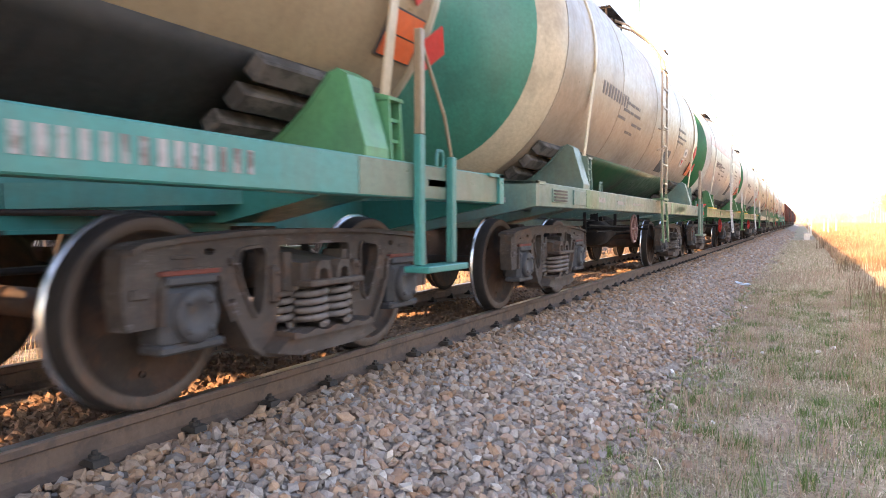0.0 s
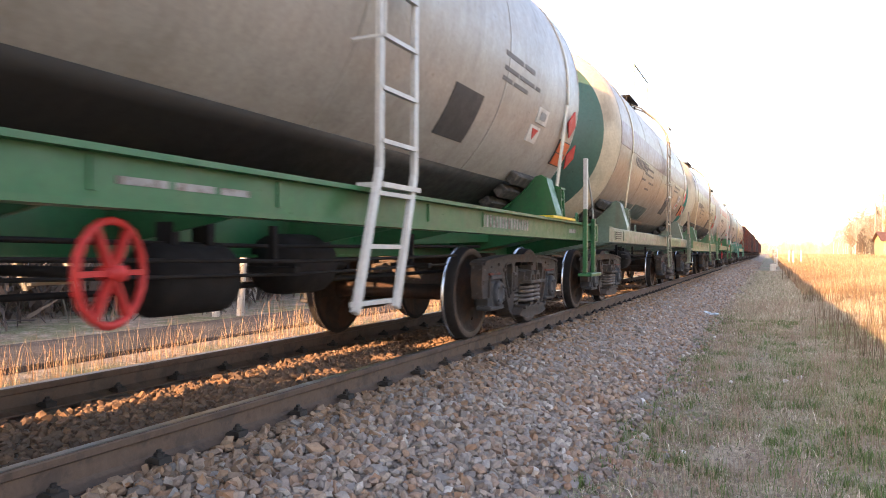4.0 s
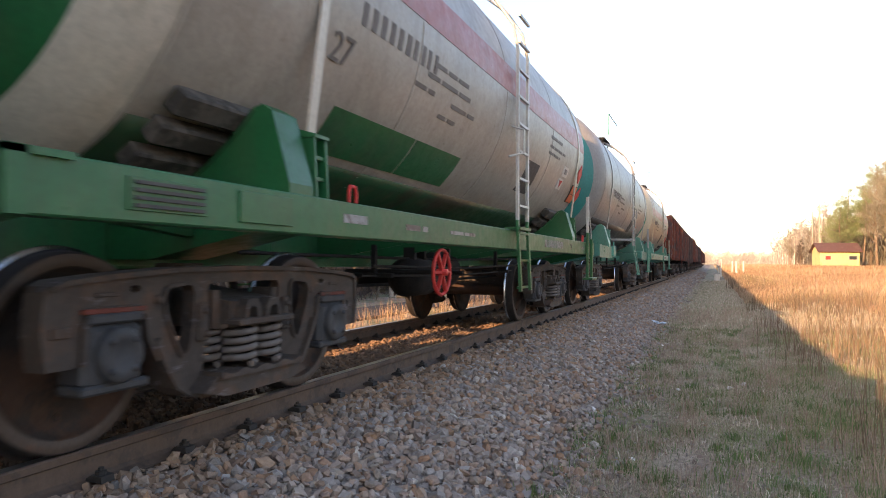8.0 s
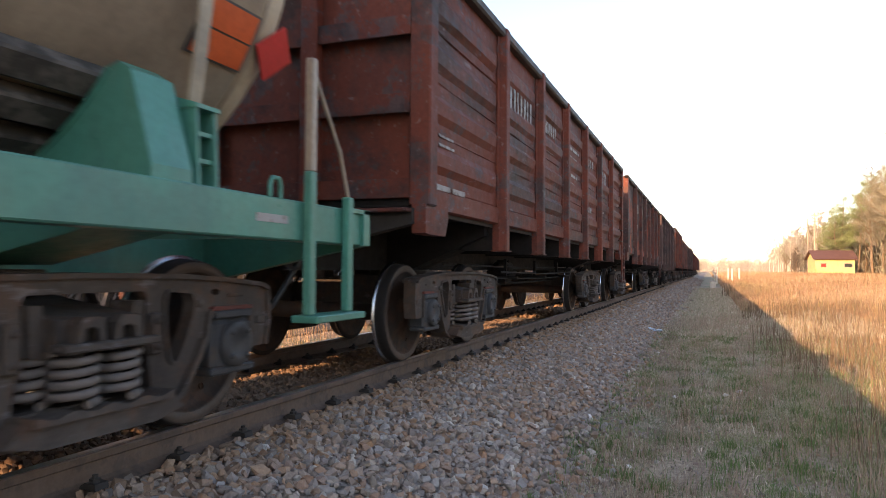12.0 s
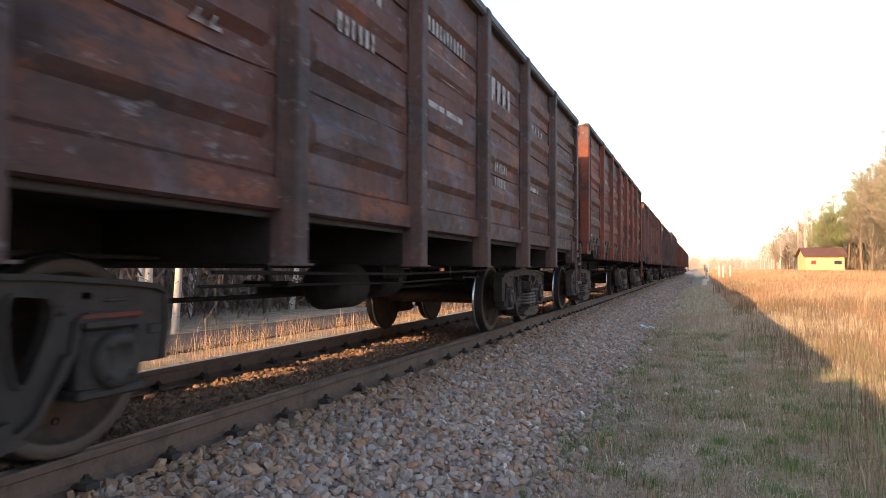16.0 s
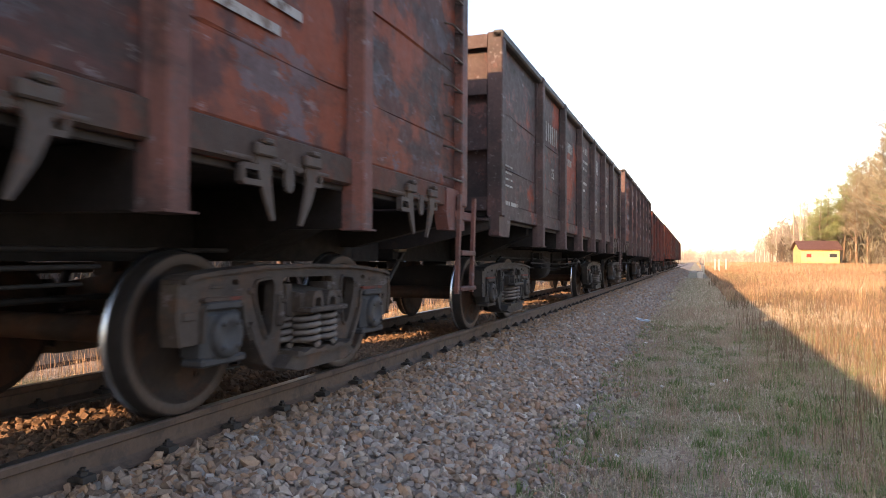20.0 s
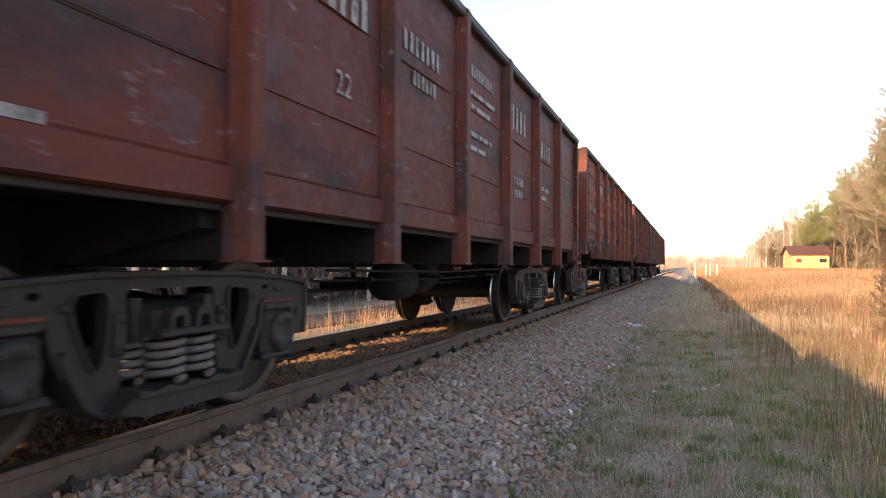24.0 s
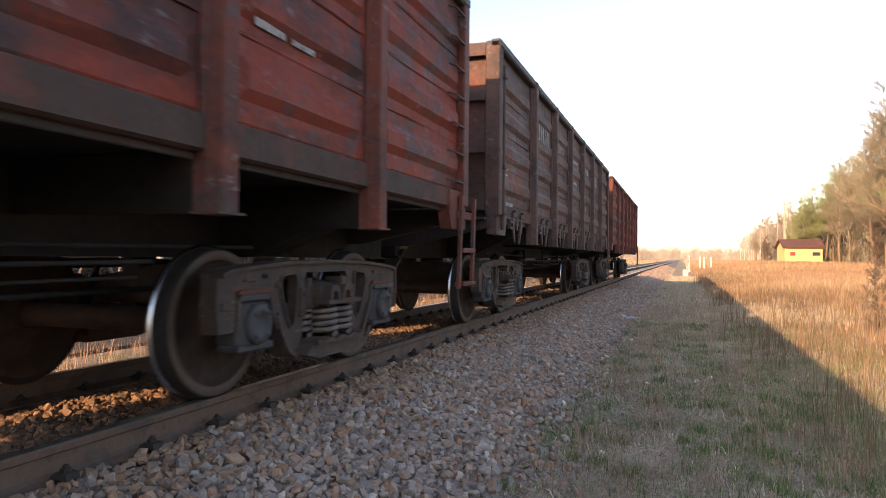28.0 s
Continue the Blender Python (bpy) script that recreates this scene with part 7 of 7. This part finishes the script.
# Also out of view: a belt that blocks bright low sky behind the camera.
far_wood("far_woods", "unseen woods added to block low sky light", -120, 120, -150, -95, 700, 14, 47)

# ---------------------------------------------------------------- hut, poles and crossing furniture
M_YELLOWWALL = paint("yellow painted boards", (0.74, 0.56, 0.24), (0.64, 0.47, 0.20), 0.4, dirty=0.15, rough=0.7)
M_ROOF = paint("brown sheet roof", (0.12, 0.06, 0.05), (0.16, 0.09, 0.075), 0.4, dirty=0.3, rough=0.6)
M_GLASS = plain("dark window glass", (0.04, 0.045, 0.05), 0.1)
M_CONCRETE = paint("pale concrete post", (0.55, 0.52, 0.47), (0.45, 0.42, 0.38), 0.4, dirty=0.25, rough=0.85)
M_POLE = paint("grey timber pole", (0.42, 0.36, 0.29), (0.3, 0.25, 0.2), 0.4, dirty=0.3, rough=0.85)


def hut():
    h = tagged(new("trackside_hut"), "small yellow boarded hut with a brown pitched roof", "hut")
    h.matrix_basis = pose(18.65, 104.0, GROUND_Z + 0.68, 0, 0, 7)
    L, D, H = 4.6, 3.8, 2.5
    for x0, x1, y0, y1 in ((-L / 2, L / 2, -D / 2, -D / 2 + 0.15), (-L / 2, L / 2, D / 2 - 0.15, D / 2), (-L / 2, -L / 2 + 0.15, -D / 2 + 0.15, D / 2 - 0.15), (L / 2 - 0.15, L / 2, -D / 2 + 0.15, D / 2 - 0.15)):
        part("wall", Geo().box(x0, x1, y0, y1, -0.3, H), M_YELLOWWALL, h)
    for x in (-L / 2, L / 2 - 0.15):
        part("gable", Geo().prism([(-D / 2, H), (D / 2, H), (0, H + 0.95)], x, x + 0.15), M_YELLOWWALL, h)
    for s in (1, -1):
        g = Geo().prism([(s * 0.0, H + 1.02), (s * 0.0, H + 1.10), (s * (D / 2 + 0.35), H - 0.06), (s * (D / 2 + 0.35), H - 0.14)], -L / 2 - 0.35, L / 2 + 0.35)
        part("roof", g, M_ROOF, h)
    for x, wd, mat in ((-1.35, 0.55, M_RED), (1.55, 0.85, M_GLASS)):
        y = -D / 2 - 0.03
        wnd = part("window", Geo().box(x - wd / 2, x + wd / 2, y, y + 0.05, 1.40, 1.82), mat, h)
        g = Geo()
        for a, b, c, d in ((x - wd / 2 - 0.1, x + wd / 2 + 0.1, 1.32, 1.40), (x - wd / 2 - 0.1, x + wd / 2 + 0.1, 1.82, 1.90), (x - wd / 2 - 0.1, x - wd / 2, 1.40, 1.82), (x + wd / 2, x + wd / 2 + 0.1, 1.40, 1.82)):
            g.box(a, b, y - 0.03, y + 0.05, c, d)
        part("window_frame", g, M_WHITE, wnd)


hut()
p = tagged(new("utility_pole"), "timber pole with crossarms behind the hut", "pole")
p.matrix_basis = pose(18.6, 118.0, GROUND_Z + 0.6)
part("shaft", Geo().tube([(0, 0, -0.5), (0, 0, 10.0)], [0.16, 0.11], 10), M_POLE, p)
for z in (9.3, 8.4, 7.6):
    part("crossarm", Geo().box(-0.55, 0.55, -0.06, 0.06, z, z + 0.14), M_POLE, p)
p = tagged(new("utility_pole"), "second timber pole beyond the wood's edge", "pole")
p.matrix_basis = pose(20.3, 140.0, GROUND_Z + 0.6)
part("shaft", Geo().tube([(0, 0, -0.5), (0, 0, 10.5)], [0.16, 0.11], 10), M_POLE, p)
for x, y, h in ((4.35, 80.0, 1.9), (6.0, 84.0, 1.7), (5.9, 96.0, 1.8), (7.2, 96.0, 1.8)):
    p = tagged(new("marker_post"), "white-topped concrete marker post at the crossing", "post", "crossing posts")
    p.matrix_basis = pose(x, y, GROUND_Z)
    part("shaft", Geo().box(-0.10, 0.10, -0.10, 0.10, -0.4, h, 0, 0.02), M_CONCRETE, p)
p = tagged(new("track_sign"), "white signal board on a post beside the track", "sign")
p.matrix_basis = pose(4.1, 72.0, GROUND_Z)
part("shaft", Geo().tube([(0, 0, -0.4), (0, 0, 1.2)], 0.05, 8), M_CONCRETE, p)
part("board", Geo().box(-0.2, 0.2, -0.06, 0.0, 1.1, 1.8, 0, 0.02), M_WHITE, p)
p = tagged(new("relay_box"), "low white relay box beside the track", "box")
p.matrix_basis = pose(3.9, 62.0, GROUND_Z)
part("cabinet", Geo().box(-0.22, 0.22, -0.25, 0.25, 0.0, 0.55, 0, 0.03), M_CONCRETE, p)
part("lid", Geo().box(-0.26, 0.26, -0.29, 0.29, 0.55, 0.62, 0, 0.02), M_WHITE, p)


# ---------------------------------------------------------------- motion
def motions():
    for w, start in WAGONS:
        walk(w, [(t, at(0, start - run(t), 0)) for t in [k * 0.5 for k in range(57)]])
    times = [k / 15 for k in range(421)]
    for b in (1, -1):
        rows = [(t, at(0, b * AXLE_Y, WHEEL_R) @ Matrix.Rotation(run(t) / WHEEL_R, 4, "X")) for t in times]
        for ws, place, _ in WHEELSETS:
            if place[1] * b > 0:
                walk(ws, rows)


motions()
